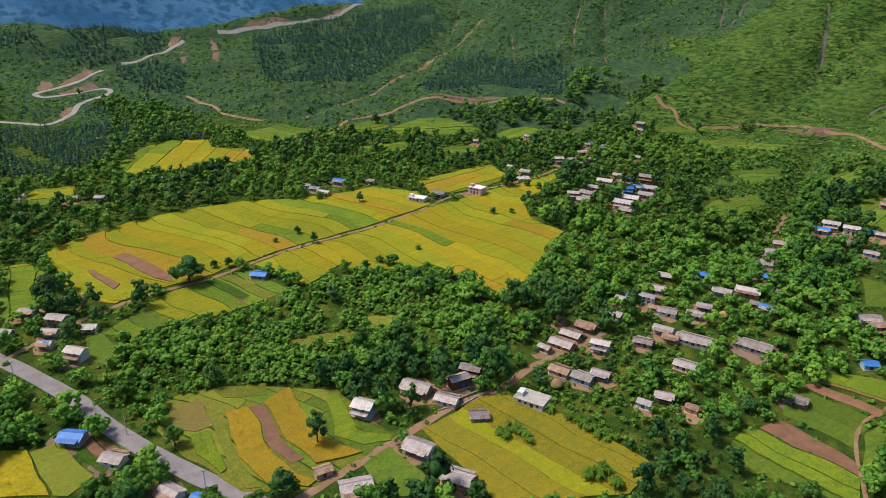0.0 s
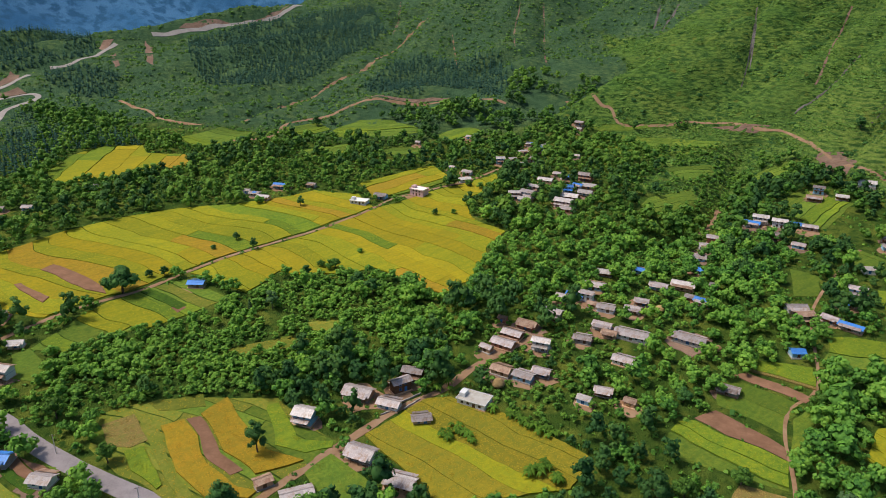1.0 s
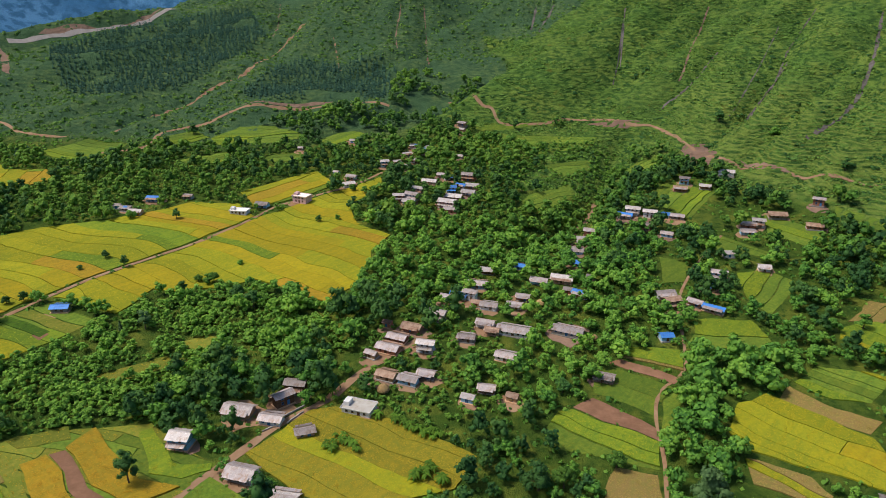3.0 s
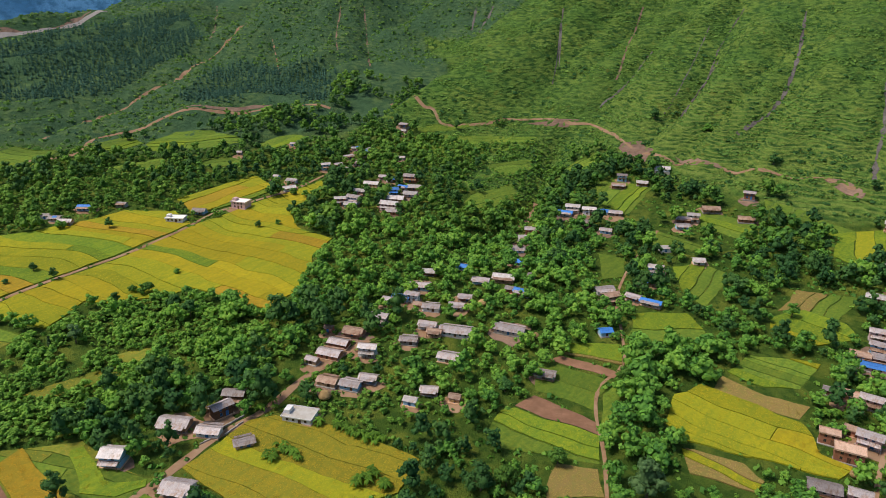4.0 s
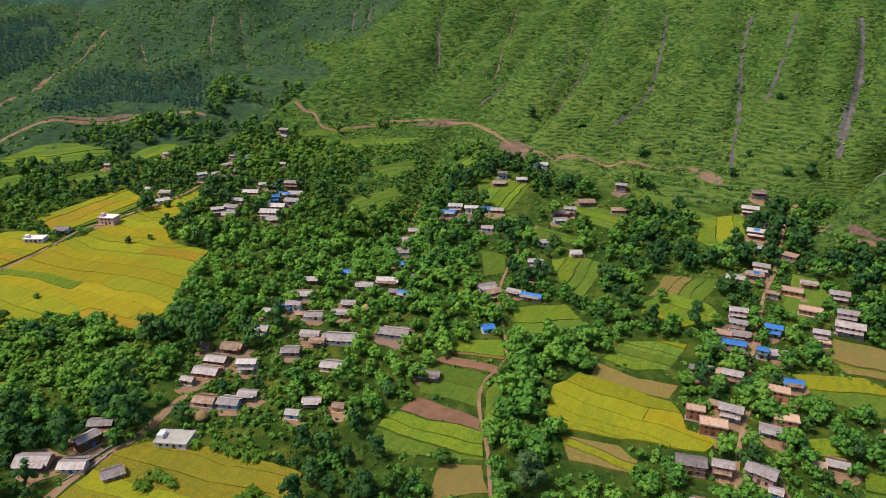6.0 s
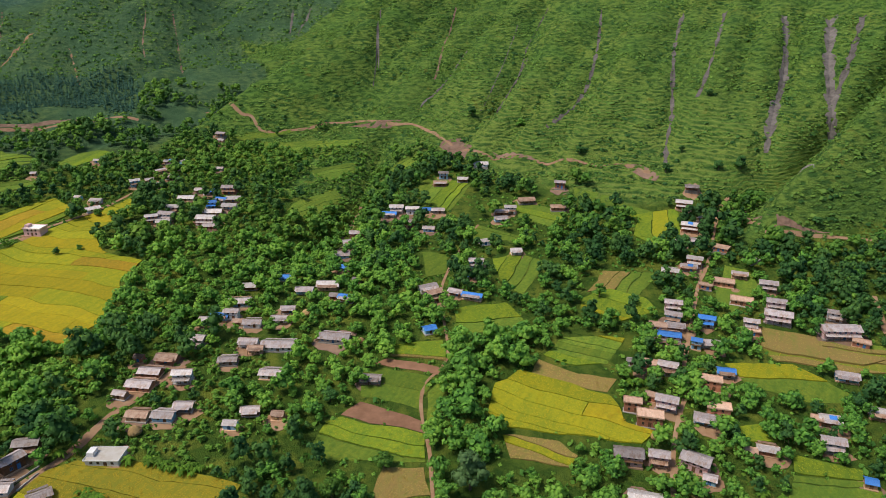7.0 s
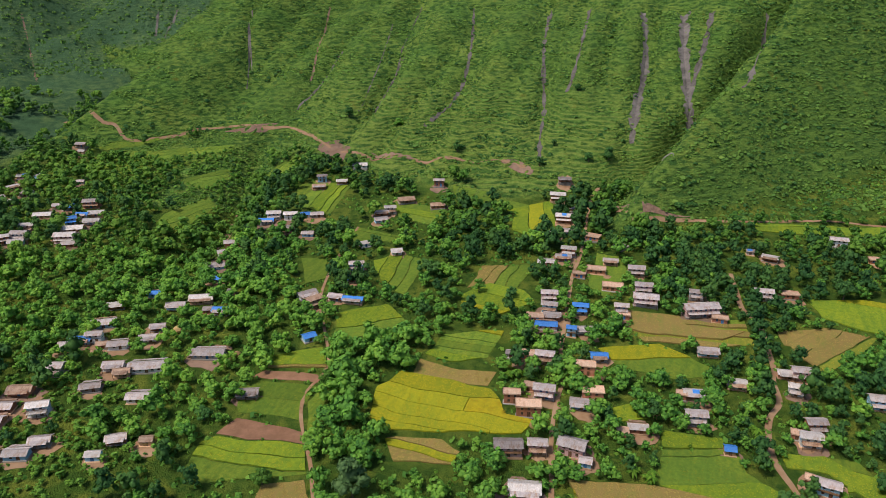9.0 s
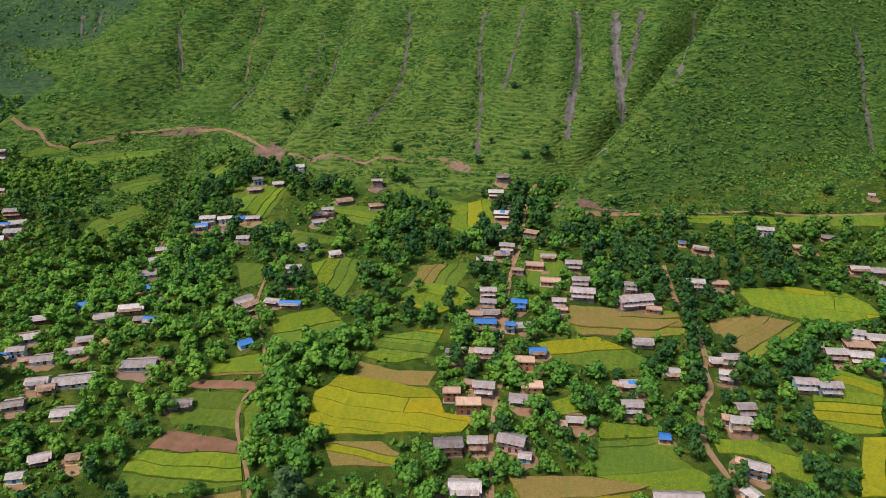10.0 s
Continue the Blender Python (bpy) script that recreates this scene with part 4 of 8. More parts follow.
way("hill_track", [(232.5, 373), (241.1, 366.5), (232.7, 326.5), (249.5, 322.6), (275, 319.3), (318.5, 306.7), (348.6, 297.2), (374.8, 279.9), (416.5, 265.3)], 2.2, "dirt", "earth track round the grassy spur", "track", clear=0)
way("hill_track", [(-331.1, 451.8), (-304.4, 471.2), (-307.4, 505), (-280.6, 525.4), (-265, 549.8), (-238.3, 561.5), (-193.3, 581.1), (-143.8, 580.4)], 3.6, "dirt", "reddish earth track under the pine slope", "track", clear=0)
way("hill_track", [(-479.5, 509.6), (-430.2, 486.8), (-397.6, 474), (-373.2, 479.4)], 3.4, "dirt", "earth track across the scrub slope", "track", clear=0)
way("mountain_road", [(-610.3, 351.3), (-553.6, 378.7), (-533.3, 387.2), (-522.1, 390.5), (-519.7, 401.7), (-529.3, 426.4), (-544.9, 448.5), (-547.8, 467.1), (-547.1, 483), (-551.4, 491.1), (-562.5, 492.1), (-572, 480.9), (-585.6, 461.4), (-592.7, 452.6), (-604.4, 455.1), (-607, 465.2), (-603.3, 477.9), (-593.7, 503.1), (-605.3, 535.7)], 5.0, "road_grey", "pale concrete switchback road on the hillside", "road", lift=0.3, wander=0.1, clear=6)
way("mountain_road", [(-605.5, 562.6), (-593.3, 577.9), (-584.3, 598), (-584.3, 611.4), (-585.5, 636.3)], 4.5, "road_grey", "pale concrete road crossing a ridge", "road", lift=0.3, wander=0.1, clear=6)
way("mountain_road", [(-566.4, 671.7), (-548.5, 694.9), (-531.4, 715.1), (-500.4, 752.3), (-479.1, 783.3), (-473.3, 801.9), (-467.2, 836.1)], 4.5, "road_grey", "pale concrete road cut into the upper slope", "road", lift=0.3, wander=0.1, clear=5)
way("gully", [(260.5, 660.2), (236.5, 599.1), (219.2, 562), (191.4, 516.2), (159, 483.6)], 2.0, "scree", "bare stony gully running down the slope", "gully", lift=0.12, wander=0.5, clear=0.5)
way("gully", [(318.8, 613.1), (286.2, 557.2), (262.6, 506.1), (249.5, 475.6), (230.2, 440.7), (217.7, 413.7)], 2.4, "scree", "bare stony gully running down the slope", "gully", lift=0.12, wander=0.5, clear=0.5)
way("gully", [(344.5, 589.4), (301, 519.7), (277.8, 487.9), (266.4, 474.6)], 2.2, "scree", "bare stony gully running down the slope", "gully", lift=0.12, wander=0.5, clear=0.5)
way("gully", [(374.6, 550.9), (350.4, 505), (331.2, 474.3), (305.2, 440.3), (284.1, 409.5)], 4.4, "scree", "bare stony gully running down the slope", "gully", lift=0.12, wander=0.5, clear=0.5)
way("gully", [(407.4, 539.4), (369.2, 480.8), (349.6, 444.2), (338, 421.5)], 6.5, "scree", "bare stony gully running down the slope", "gully", lift=0.12, wander=0.5, clear=0.5)
way("gully", [(412.4, 508.8), (373.4, 464.1), (351, 442.7)], 3.6, "scree", "bare stony gully running down the slope", "gully", lift=0.12, wander=0.5, clear=0.5)
way("gully", [(464.5, 504.6), (405.9, 437.5), (365.8, 399.6), (354.6, 393.5)], 2.8, "scree", "bare stony gully running down the slope", "gully", lift=0.12, wander=0.5, clear=0.5)
way("gully", [(220.4, 699.3), (190, 647.1), (159.5, 581.7), (140.6, 553.8), (129.5, 535.9)], 1.1, "scree", "bare stony gully running down the slope", "gully", lift=0.12, wander=0.5, clear=0.5)
way("gully", [(135.8, 736.5), (117.3, 683.3), (100.8, 628.5), (95.8, 616.7)], 1.2, "red_earth", "bare stony gully running down the slope", "gully", lift=0.12, wander=0.5, clear=0.5)
way("gully", [(63.6, 802.6), (53.6, 687), (50.4, 650.6)], 0.9, "scree", "bare stony gully running down the slope", "gully", lift=0.12, wander=0.5, clear=0.5)
way("gully", [(560.3, 424.2), (544.2, 397.2), (529.2, 379.4), (511.7, 353.2), (505.4, 342)], 2.6, "scree", "bare stony gully running down the slope", "gully", lift=0.12, wander=0.5, clear=0.5)
way("gully", [(181.9, 665.3), (137.3, 568), (122.1, 541.2)], 0.6, "scree", "bare stony gully running down the slope", "gully", lift=0.12, wander=0.5, clear=0.5)
way("gully", [(-157.6, 828.4), (-147.7, 785), (-132.7, 715.3)], 2.1, "red_earth", "bare eroded scar on the slope", "gully", lift=0.12, wander=0.5, clear=0.5)
way("gully", [(-181.6, 815.1), (-176.8, 766.1), (-167.9, 726.6)], 1.3, "red_earth", "bare eroded scar on the slope", "gully", lift=0.12, wander=0.5, clear=0.5)
way("gully", [(-362.9, 915.7), (-333.6, 830.5), (-311.9, 754.7)], 2.0, "red_earth", "bare eroded scar on the slope", "gully", lift=0.12, wander=0.5, clear=0.5)
way("gully", [(-30.9, 842.9), (-34.2, 798)], 2.1, "scree", "bare eroded scar on the slope", "gully", lift=0.12, wander=0.5, clear=0.5)
way("gully", [(-11.6, 844.2), (-25.9, 790)], 2.1, "scree", "bare eroded scar on the slope", "gully", lift=0.12, wander=0.5, clear=0.5)
way("gully", [(64.4, 803.2), (50.8, 671.9), (43.4, 625)], 0.9, "scree", "bare eroded scar on the slope", "gully", lift=0.12, wander=0.5, clear=0.5)
way("gully", [(-240.7, 744.7), (-230, 718.6), (-212.4, 670.6)], 1.3, "dirt", "bare eroded scar on the slope", "gully", lift=0.12, wander=0.5, clear=0.5)
# Pale path up the spur's crest, not a gully; widened to mark the crest.
way("gully", [(-279.3, 784.7), (-299.5, 714.8), (-302.4, 652.4), (-319.1, 623.1), (-325.2, 577.2), (-343.6, 533), (-348.6, 497.3)], 4.0, "dirt", "bare eroded scar on the slope", "gully", lift=0.12, wander=0.5, clear=0.5)
way("gully", [(132.7, 656), (114.1, 627.2), (96.3, 601.9), (77.6, 579.2)], 1.1, "scree", "bare eroded scar on the slope", "gully", lift=0.12, wander=0.5, clear=0.5)
way("gully", [(178.9, 615.2), (152.2, 573.7), (132.7, 533.3)], 0.9, "scree", "bare eroded scar on the slope", "gully", lift=0.12, wander=0.5, clear=0.5)
way("stream_bed", [(26, 452.2), (20.7, 431.3), (15.4, 412.6), (9, 398.7), (3.1, 388.5)], 3.4, "dirt", "dry brown stream bed in a ravine", "stream bed", lift=0.1, wander=0.4, clear=1.5)

# ---- slips of bare earth ----
field("earth_slip", "red_earth", [(85.4, 504.1), (100, 506.2), (104.3, 486.2), (95.9, 470), (88.9, 480.5), (82.6, 497.7)], "bare reddish earth slip on the slope", lift=0.12)
field("earth_slip", "red_earth", [(117.7, 475), (140, 452.6), (140.6, 447.6), (121.9, 459.6)], "bare reddish earth slip on the slope", lift=0.12)
field("earth_slip", "red_earth", [(189.6, 418.6), (201.7, 416.4), (208.9, 401.7), (203.7, 395.8), (195.9, 408)], "bare reddish earth slip on the slope", lift=0.12)
field("earth_slip", "red_earth", [(-550.1, 697.6), (-549.3, 708.1), (-522.5, 738.5), (-510.4, 743.4), (-493.2, 766.8), (-477.4, 802.3), (-476, 852.9), (-475.6, 791.5), (-500.8, 753), (-531.7, 715.7)], "bare reddish earth slip on the slope", lift=0.12)
field("earth_slip", "red_earth", [(-615.6, 467.3), (-634, 487.6), (-624.2, 490.6), (-607.8, 479.4), (-606.4, 467.8)], "bare reddish earth slip on the slope", lift=0.12)
field("earth_slip", "red_earth", [(-609.3, 483.5), (-611, 509.2), (-628.5, 536.6), (-614.5, 533.7), (-595.7, 512.1), (-600.1, 488.3)], "bare reddish earth slip on the slope", lift=0.12)
field("earth_slip", "red_earth", [(-594.6, 620.2), (-597.8, 633.1), (-590.4, 640.1), (-588.5, 631.6), (-584, 614.7)], "bare reddish earth slip on the slope", lift=0.12)
field("earth_slip", "red_earth", [(-563.2, 599.1), (-571.4, 619.2), (-522.3, 564.3), (-523.8, 559.2)], "bare reddish earth slip on the slope", lift=0.12)
field("earth_slip", "red_earth", [(-268.7, 558.2), (-240.5, 567.4), (-196.4, 591.2), (-149, 581.6), (-195.2, 587), (-239, 563.5)], "bare reddish earth slip on the slope", lift=0.12)
field("earth_slip", "red_earth", [(247.5, 374.2), (236.7, 333.2), (255.2, 325.8), (273.1, 322.7), (250, 323.7), (233, 327)], "bare reddish earth slip on the slope", lift=0.12)
field("earth_slip", "red_earth", [(19.5, 564.5), (44.4, 563.6), (60.5, 559.7), (51.7, 555.4), (31.4, 557.9)], "bare reddish earth slip on the slope", lift=0.12)
field("earth_slip", "red_earth", [(-567.8, 659.7), (-553.8, 653.5), (-492.4, 576.8), (-506.9, 584.9)], "bare reddish earth slip on the slope", lift=0.12)

field("earth_slip", "red_earth", [(-592.8, 469.3), (-583.2, 499.3), (-568.1, 494.1), (-575.7, 484.5), (-583.8, 466.1)], "bare reddish earth bank beside the switchback road", lift=0.12)
field("earth_slip", "red_earth", [(-533.9, 417.4), (-548.9, 438.8), (-542.3, 442.2), (-534.6, 431.4), (-524.4, 412.7)], "bare reddish earth bank beside the switchback road", lift=0.12)


# ---- fields ----
field("rice_field", "rice_gold", [(-328.9, 219.9), (-326.9, 242.3), (-322.1, 268.9), (-305.5, 300.2), (-284.5, 325.6), (-254.8, 342.2), (-235.9, 361.2), (-222.3, 377.3), (-194.5, 381.8), (-176.4, 366), (-190.4, 335.9), (-207.3, 306.5), (-221.6, 283.6), (-231.7, 258), (-239.4, 237.2), (-248.2, 223.9), (-256.8, 207.9), (-259.7, 197.7), (-276.5, 195), (-308.8, 210.3)], "golden ripening rice field in long narrow plots", crops=('rice_gold', 'rice_mid', 'rice_mid', 'rice_gold', 'rice_mid', 'rice_ochre', 'rice_gold', 'rice_mid', 'rice_gold', 'rice_lime', 'rice_mid', 'rice_gold'), band=9.5, run=(50, 130), bend=14, bund=0.3, lead=((-295.5, 293.0), (-225.5, 278.9)))
field("rice_field", "rice_gold", [(-173.6, 363.4), (-152.5, 396.9), (-133.3, 420.7), (-118, 443.4), (-111.4, 423.2), (-127.3, 392.3), (-114.9, 366.8), (-92.5, 352.1), (-97.2, 328.7), (-94.9, 314.2), (-97, 289.8), (-105, 274.8), (-127.4, 282.5), (-146.7, 290.1), (-160.7, 279.9), (-175.8, 272.9), (-188.2, 272.2), (-191.7, 248.6), (-215.7, 254.1), (-227.4, 255.8), (-218.5, 278.7), (-204.7, 301.7), (-187.9, 330.3)], "golden rice field below the path in long plots", crops=('rice_gold', 'rice_mid', 'rice_mid', 'rice_gold', 'rice_mid', 'rice_ochre', 'rice_gold', 'rice_mid', 'rice_gold', 'rice_lime', 'rice_mid', 'rice_gold'), band=9.0, run=(40, 100), bend=14, bund=0.3, lead=((-205.0, 302.4), (-162.8, 284.3)))
field("rice_field", "rice_gold", [(-200.2, 399.4), (-180.5, 432), (-164.9, 447), (-145.5, 423.1), (-155.1, 404.9), (-171.8, 387.4), (-182.7, 381.1)], "golden rice field beside the far houses", crops=('rice_gold', 'rice_mid', 'rice_mid', 'rice_gold', 'rice_ochre', 'rice_mid', 'rice_lime', 'rice_gold', 'rice_mid'), band=9.8)
field("vegetable_plots", "meadow", [(-246.3, 177.9), (-246.5, 200.5), (-244.2, 219.2), (-235.8, 232.5), (-226.5, 250.7), (-195.7, 242.9), (-204.1, 223.7), (-212.5, 208.9), (-226, 194.5), (-230.7, 180.3)], "small green plots and stubble beside the path", crops=('meadow_dry', 'rice_lime', 'meadow', 'rice_lime', 'rice_mid'), band=9.0, bend=6, lift=0.3)
field("rice_field", "rice_lime", [(-331, 199.8), (-323.8, 209.2), (-295.8, 200.3), (-286.6, 169.3), (-294.6, 170.5)], "yellow-green rice field near the stone houses", crops=('rice_lime', 'rice_mid', 'rice_lime', 'meadow'), band=11.2)
field("vegetable_plots", "meadow_dark", [(-235.7, 230.8), (-232.4, 234.8), (-209.7, 229), (-212.2, 223.9)], "dark green vegetable bed beside the threshing floor", lift=0.5)
field("ploughed_strip", "soil", [(-295.3, 233.5), (-293.6, 240.1), (-255.9, 229), (-250, 224.1), (-261, 223.4)], "reddish brown ploughed strip", lift=0.85)
field("ploughed_strip", "soil", [(-295.3, 216.6), (-293.3, 219.1), (-270.1, 213.2), (-268.7, 208.3)], "reddish brown ploughed strip", lift=0.85)
field("threshing_floor", "soil", [(-215.9, 224), (-214.1, 228.2), (-209, 227.1), (-210.4, 221.9)], "small bare earth threshing floor", lift=0.4)
field("rice_field", "rice_gold", [(-397.2, 339.4), (-413.8, 380.8), (-408.8, 404.9), (-384.7, 419.4), (-369.7, 405.6), (-335.9, 415.7), (-328.3, 392.7), (-342.2, 373.1), (-360.9, 349.7), (-376.3, 329.4)], "bright golden rice field among trees", crops=('rice_gold', 'rice_mid', 'rice_mid', 'rice_gold', 'rice_ochre', 'rice_mid', 'rice_lime', 'rice_gold', 'rice_mid'), band=12.6)
field("rice_field", "rice_lime", [(-396.3, 263.2), (-406, 283.1), (-389.8, 299.7), (-374.6, 283.5), (-382.3, 262.8)], "yellow-green field among trees", crops=('rice_lime', 'rice_mid', 'rice_lime', 'meadow'), band=12.6)
field("terraces", "meadow", [(-267.4, 497.4), (-254.2, 524.3), (-226.5, 530.7), (-194, 507.9), (-212.4, 493.6), (-256.8, 485.2)], "green terraced plots among trees", crops=('meadow', 'rice_lime', 'meadow'), band=7.0, lift=0.4)
field("terraces", "meadow", [(-268.7, 450.8), (-241.5, 473.1), (-235.9, 452.5), (-258.9, 440.9)], "green terraced plots among trees", crops=('meadow', 'rice_lime', 'meadow'), band=7.0, lift=0.4)
field("terraces", "meadow", [(-371, 444.9), (-354.5, 476.1), (-319.1, 470.1), (-323.5, 443.8), (-351.7, 432.3)], "green terraced plots among trees", crops=('meadow', 'rice_lime', 'meadow'), band=7.0, lift=0.4)
field("terraces", "meadow", [(-307.4, 486.1), (-285.3, 513.4), (-268.5, 499.9), (-284.8, 481.7)], "green terraced plots among trees", crops=('meadow', 'rice_lime', 'meadow'), band=7.0, lift=0.4)
field("terraces", "meadow", [(-188.4, 505), (-168.4, 530.2), (-147.3, 519.3), (-168.3, 498.8)], "green terraced plots among trees", crops=('meadow', 'rice_lime', 'meadow'), band=7.0, lift=0.4)
field("terraces", "meadow", [(-211.8, 468.9), (-190.3, 483.6), (-181.7, 471.7), (-203.4, 458.6)], "green terraced plots among trees", crops=('meadow', 'rice_lime', 'meadow'), band=7.0, lift=0.4)
field("pasture", "meadow", [(-27.3, 402.6), (-19.2, 427.1), (6.2, 453.5), (11.8, 442.5), (-6.2, 413)], "green terraced pasture at the foot of the hill", band=7.0, lift=0.3)
field("pasture", "meadow", [(-70, 515.5), (-48.6, 541.1), (28, 542.1), (24.4, 528.4), (-15.3, 504.3), (-56.4, 500.9)], "green terraced pasture at the foot of the hill", band=7.0, lift=0.3)
OPEN.pop()
field("pasture", "meadow", [(-11.1, 481.5), (20.3, 505.5), (23.2, 489.6), (2.8, 466.1)], "green terraced pasture at the foot of the hill", band=7.0, lift=0.3)
field("pasture", "meadow", [(43, 487.2), (69, 498.4), (70.7, 484), (48.3, 473.8)], "green terraced pasture at the foot of the hill", band=7.0, lift=0.3)
field("pasture", "meadow", [(-81.3, 537.3), (-58.2, 551.2), (-9.9, 562.8), (-49, 544.3)], "green terraced pasture at the foot of the hill", band=7.0, lift=0.3)
OPEN.pop()
field("meadow", "meadow", [(-191.7, 155), (-178.2, 169.5), (-154.7, 178.5), (-140.6, 183), (-121.7, 173.2), (-109.1, 169.5), (-114, 154.4), (-120.8, 137.9), (-138.5, 128.1), (-165.5, 132.7), (-182.8, 139.4)], "rough yellow-green meadow between small fields", crops=("meadow_dry", "meadow_dry", "meadow"), lift=0.1, band=7.0, bend=6)
OPEN.pop()
OPEN.append([(-191.7, 155), (-178.2, 169.5), (-154.7, 178.5), (-140.6, 183), (-121.7, 173.2), (-109.1, 169.5), (-114, 154.4), (-120.8, 137.9), (-138.5, 128.1), (-165.5, 132.7), (-182.8, 139.4)])
field("rice_field", "rice_ochre", [(-167.9, 154.4), (-163.2, 161.8), (-142.4, 145.7), (-128.2, 140), (-122.4, 140.4), (-123.2, 136.9), (-134, 133.4), (-149, 139.7)], "orange-gold ripe rice in a curved plot", lift=0.7)
field("rice_field", "rice_ochre", [(-158.6, 166.2), (-156.2, 177.8), (-140.6, 165.2), (-129.4, 155.7), (-115.5, 157.2), (-126, 146.4), (-142.1, 153.4)], "orange-gold ripe rice in a curved plot", lift=0.7)
field("ploughed_strip", "soil", [(-162.5, 162.3), (-158.5, 165.3), (-142.5, 152.3), (-130.2, 146.6), (-132.6, 143.6), (-144.3, 148)], "brown ploughed strip between rice plots", lift=0.3)
field("stubble_strip", "meadow_dry", [(-177.5, 155.4), (-167.7, 153.2), (-148.8, 138.9), (-135.1, 132), (-138.5, 129.5), (-154.3, 138)], "mown pale green strip beside the rice", lift=0.3)
field("stubble_strip", "maize_dry", [(-186.8, 149.4), (-181, 157.4), (-167.3, 147.6), (-170.5, 142.9), (-177.7, 141.5)], "dry brownish stubble plot", lift=0.3)
field("rice_field", "rice_lime", [(-170.8, 140.4), (-166.6, 144.6), (-149.4, 133.1), (-149.9, 131), (-162.8, 135)], "yellow-green rice plot near the road", lift=0.6)
field("rice_field", "rice_lime", [(-141.4, 178.1), (-138, 180.5), (-122.9, 165.3), (-111, 169.4), (-109.6, 166.2), (-117.3, 160.7), (-127.3, 159.5)], "yellow-green curved field edge by the white house", lift=0.4)
field("rice_field", "rice_gold", [(-221.9, 112), (-215, 116.5), (-191.9, 103.6), (-204.7, 98.1)], "golden rice field near the road", lift=0.6)
field("pasture", "meadow_dry", [(-213.5, 116.3), (-208.5, 123.3), (-185.5, 116.5), (-186.6, 106), (-191, 104.2)], "short green grass plot", lift=0.3)
field("vegetable_plots", "meadow_dark", [(-209, 124.7), (-204.1, 128.9), (-185.4, 130.5), (-183.8, 118.3)], "dark green vegetable beds in rows", crops=('meadow_dark', 'meadow', 'soil'), band=3.1, lift=0.3, run=(11, 28))
field("pasture", "meadow", [(-249.1, 171.9), (-246.3, 177.9), (-230.7, 171.2), (-226, 160.6), (-236.5, 159.9)], "grassy yard slope by white houses", lift=0.25)
field("clearing", "meadow_dry", [(-154.6, 232.1), (-142.7, 241.4), (-134.4, 235.2), (-146, 226)], "light green grassy clearing among trees", lift=0.25)
field("clearing", "meadow_dry", [(-175.6, 202.7), (-150.4, 223.9), (-143.9, 219.4), (-163.9, 201.3)], "light green grassy clearing among trees", lift=0.25)
field("clearing", "meadow_dry", [(-180.2, 165.6), (-165.6, 176.4), (-159.6, 171.1), (-173.5, 163.2)], "light green grassy clearing among trees", lift=0.25)
field("rice_field", "rice_lime", [(-101.4, 174.9), (-87.6, 200.6), (-78.8, 204.7), (-55.7, 199.5), (-25.5, 184.2), (-32.1, 169.7), (-70, 154.3), (-89.7, 167.4)], "ripening rice field beside the earth lane", crops=('rice_ripe', 'rice_ripe', 'rice_mid'), band=8.4, bund=0.2, lead=((-90.0, 168.0), (-66.1, 158.8)), lift=0.6, run=(56, 126))
field("pasture", "meadow", [(-112.8, 152), (-108.2, 163.2), (-90.3, 154.1), (-92.1, 145.2), (-98.3, 142.5)], "green plot beside the lane", lift=0.3)
field("ploughed_strip", "soil", [(19.9, 247.4), (25.5, 250.7), (47, 240.1), (43.3, 237.2)], "reddish brown ploughed field", lift=0.2)
field("ploughed_strip", "soil", [(5, 217.8), (11.3, 223.9), (33.6, 209.6), (34.3, 203.1)], "reddish brown ploughed field", lift=0.2)
field("pasture", "meadow", [(14.3, 241.6), (19.7, 245.8), (42, 235.6), (35.7, 226.1), (33.6, 217), (11.9, 227.1)], "smooth green pasture between ploughed fields", crops=('meadow', 'meadow', 'rice_lime'), band=12.6, lift=0.25)
field("rice_field", "rice_lime", [(-4.6, 203), (-0, 213.6), (5, 216.4), (34.7, 202.2), (33.6, 188.6), (17.2, 193.9), (-2, 195.6)], "yellow-green crop field by the footpath", crops=('rice_lime', 'meadow', 'rice_lime'), band=8.4, lift=0.5)
field("rice_field", "rice_lime", [(29, 259), (50.1, 259), (48.3, 244.4), (25.6, 252.3)], "yellow-green crop field by the footpath", crops=('rice_lime', 'rice_lime', 'maize_dry'), band=9.8, lift=0.5)
field("pasture", "meadow", [(37.2, 227.2), (48.4, 239.4), (54, 238.3), (41.4, 221.8), (37.7, 204.7), (36, 206.6)], "green grass verge along the footpath", lift=0.2)
field("pasture", "maize_dry", [(18.1, 189), (32.6, 185.9), (32.2, 173.6), (13.4, 172.8)], "dry tan grass plot by the footpath", lift=0.25)
field("rice_field", "rice_gold", [(63.4, 227.6), (75.8, 234.1), (87.2, 228), (105.8, 214.9), (105.9, 199.7), (115.4, 194.6), (108.6, 187.7), (88.5, 194), (63.9, 202.5), (58.9, 211.4)], "large golden rice field behind the trees", crops=('rice_mid', 'rice_gold', 'rice_mid'), band=8.0, lift=0.6, run=(30, 70), lead=((78.5, 227.8), (106.1, 210.1)), bend=5, bund=0.4)
field("rice_field", "rice_lime", [(60.2, 199.1), (78.9, 193.5), (83.8, 185.7), (80.6, 181.3), (60.4, 187.5)], "yellow-green rice strip", crops=('rice_lime', 'rice_mid', 'maize_dry', 'meadow'), band=5.0, lead=((78.5, 227.8), (106.1, 210.1)))
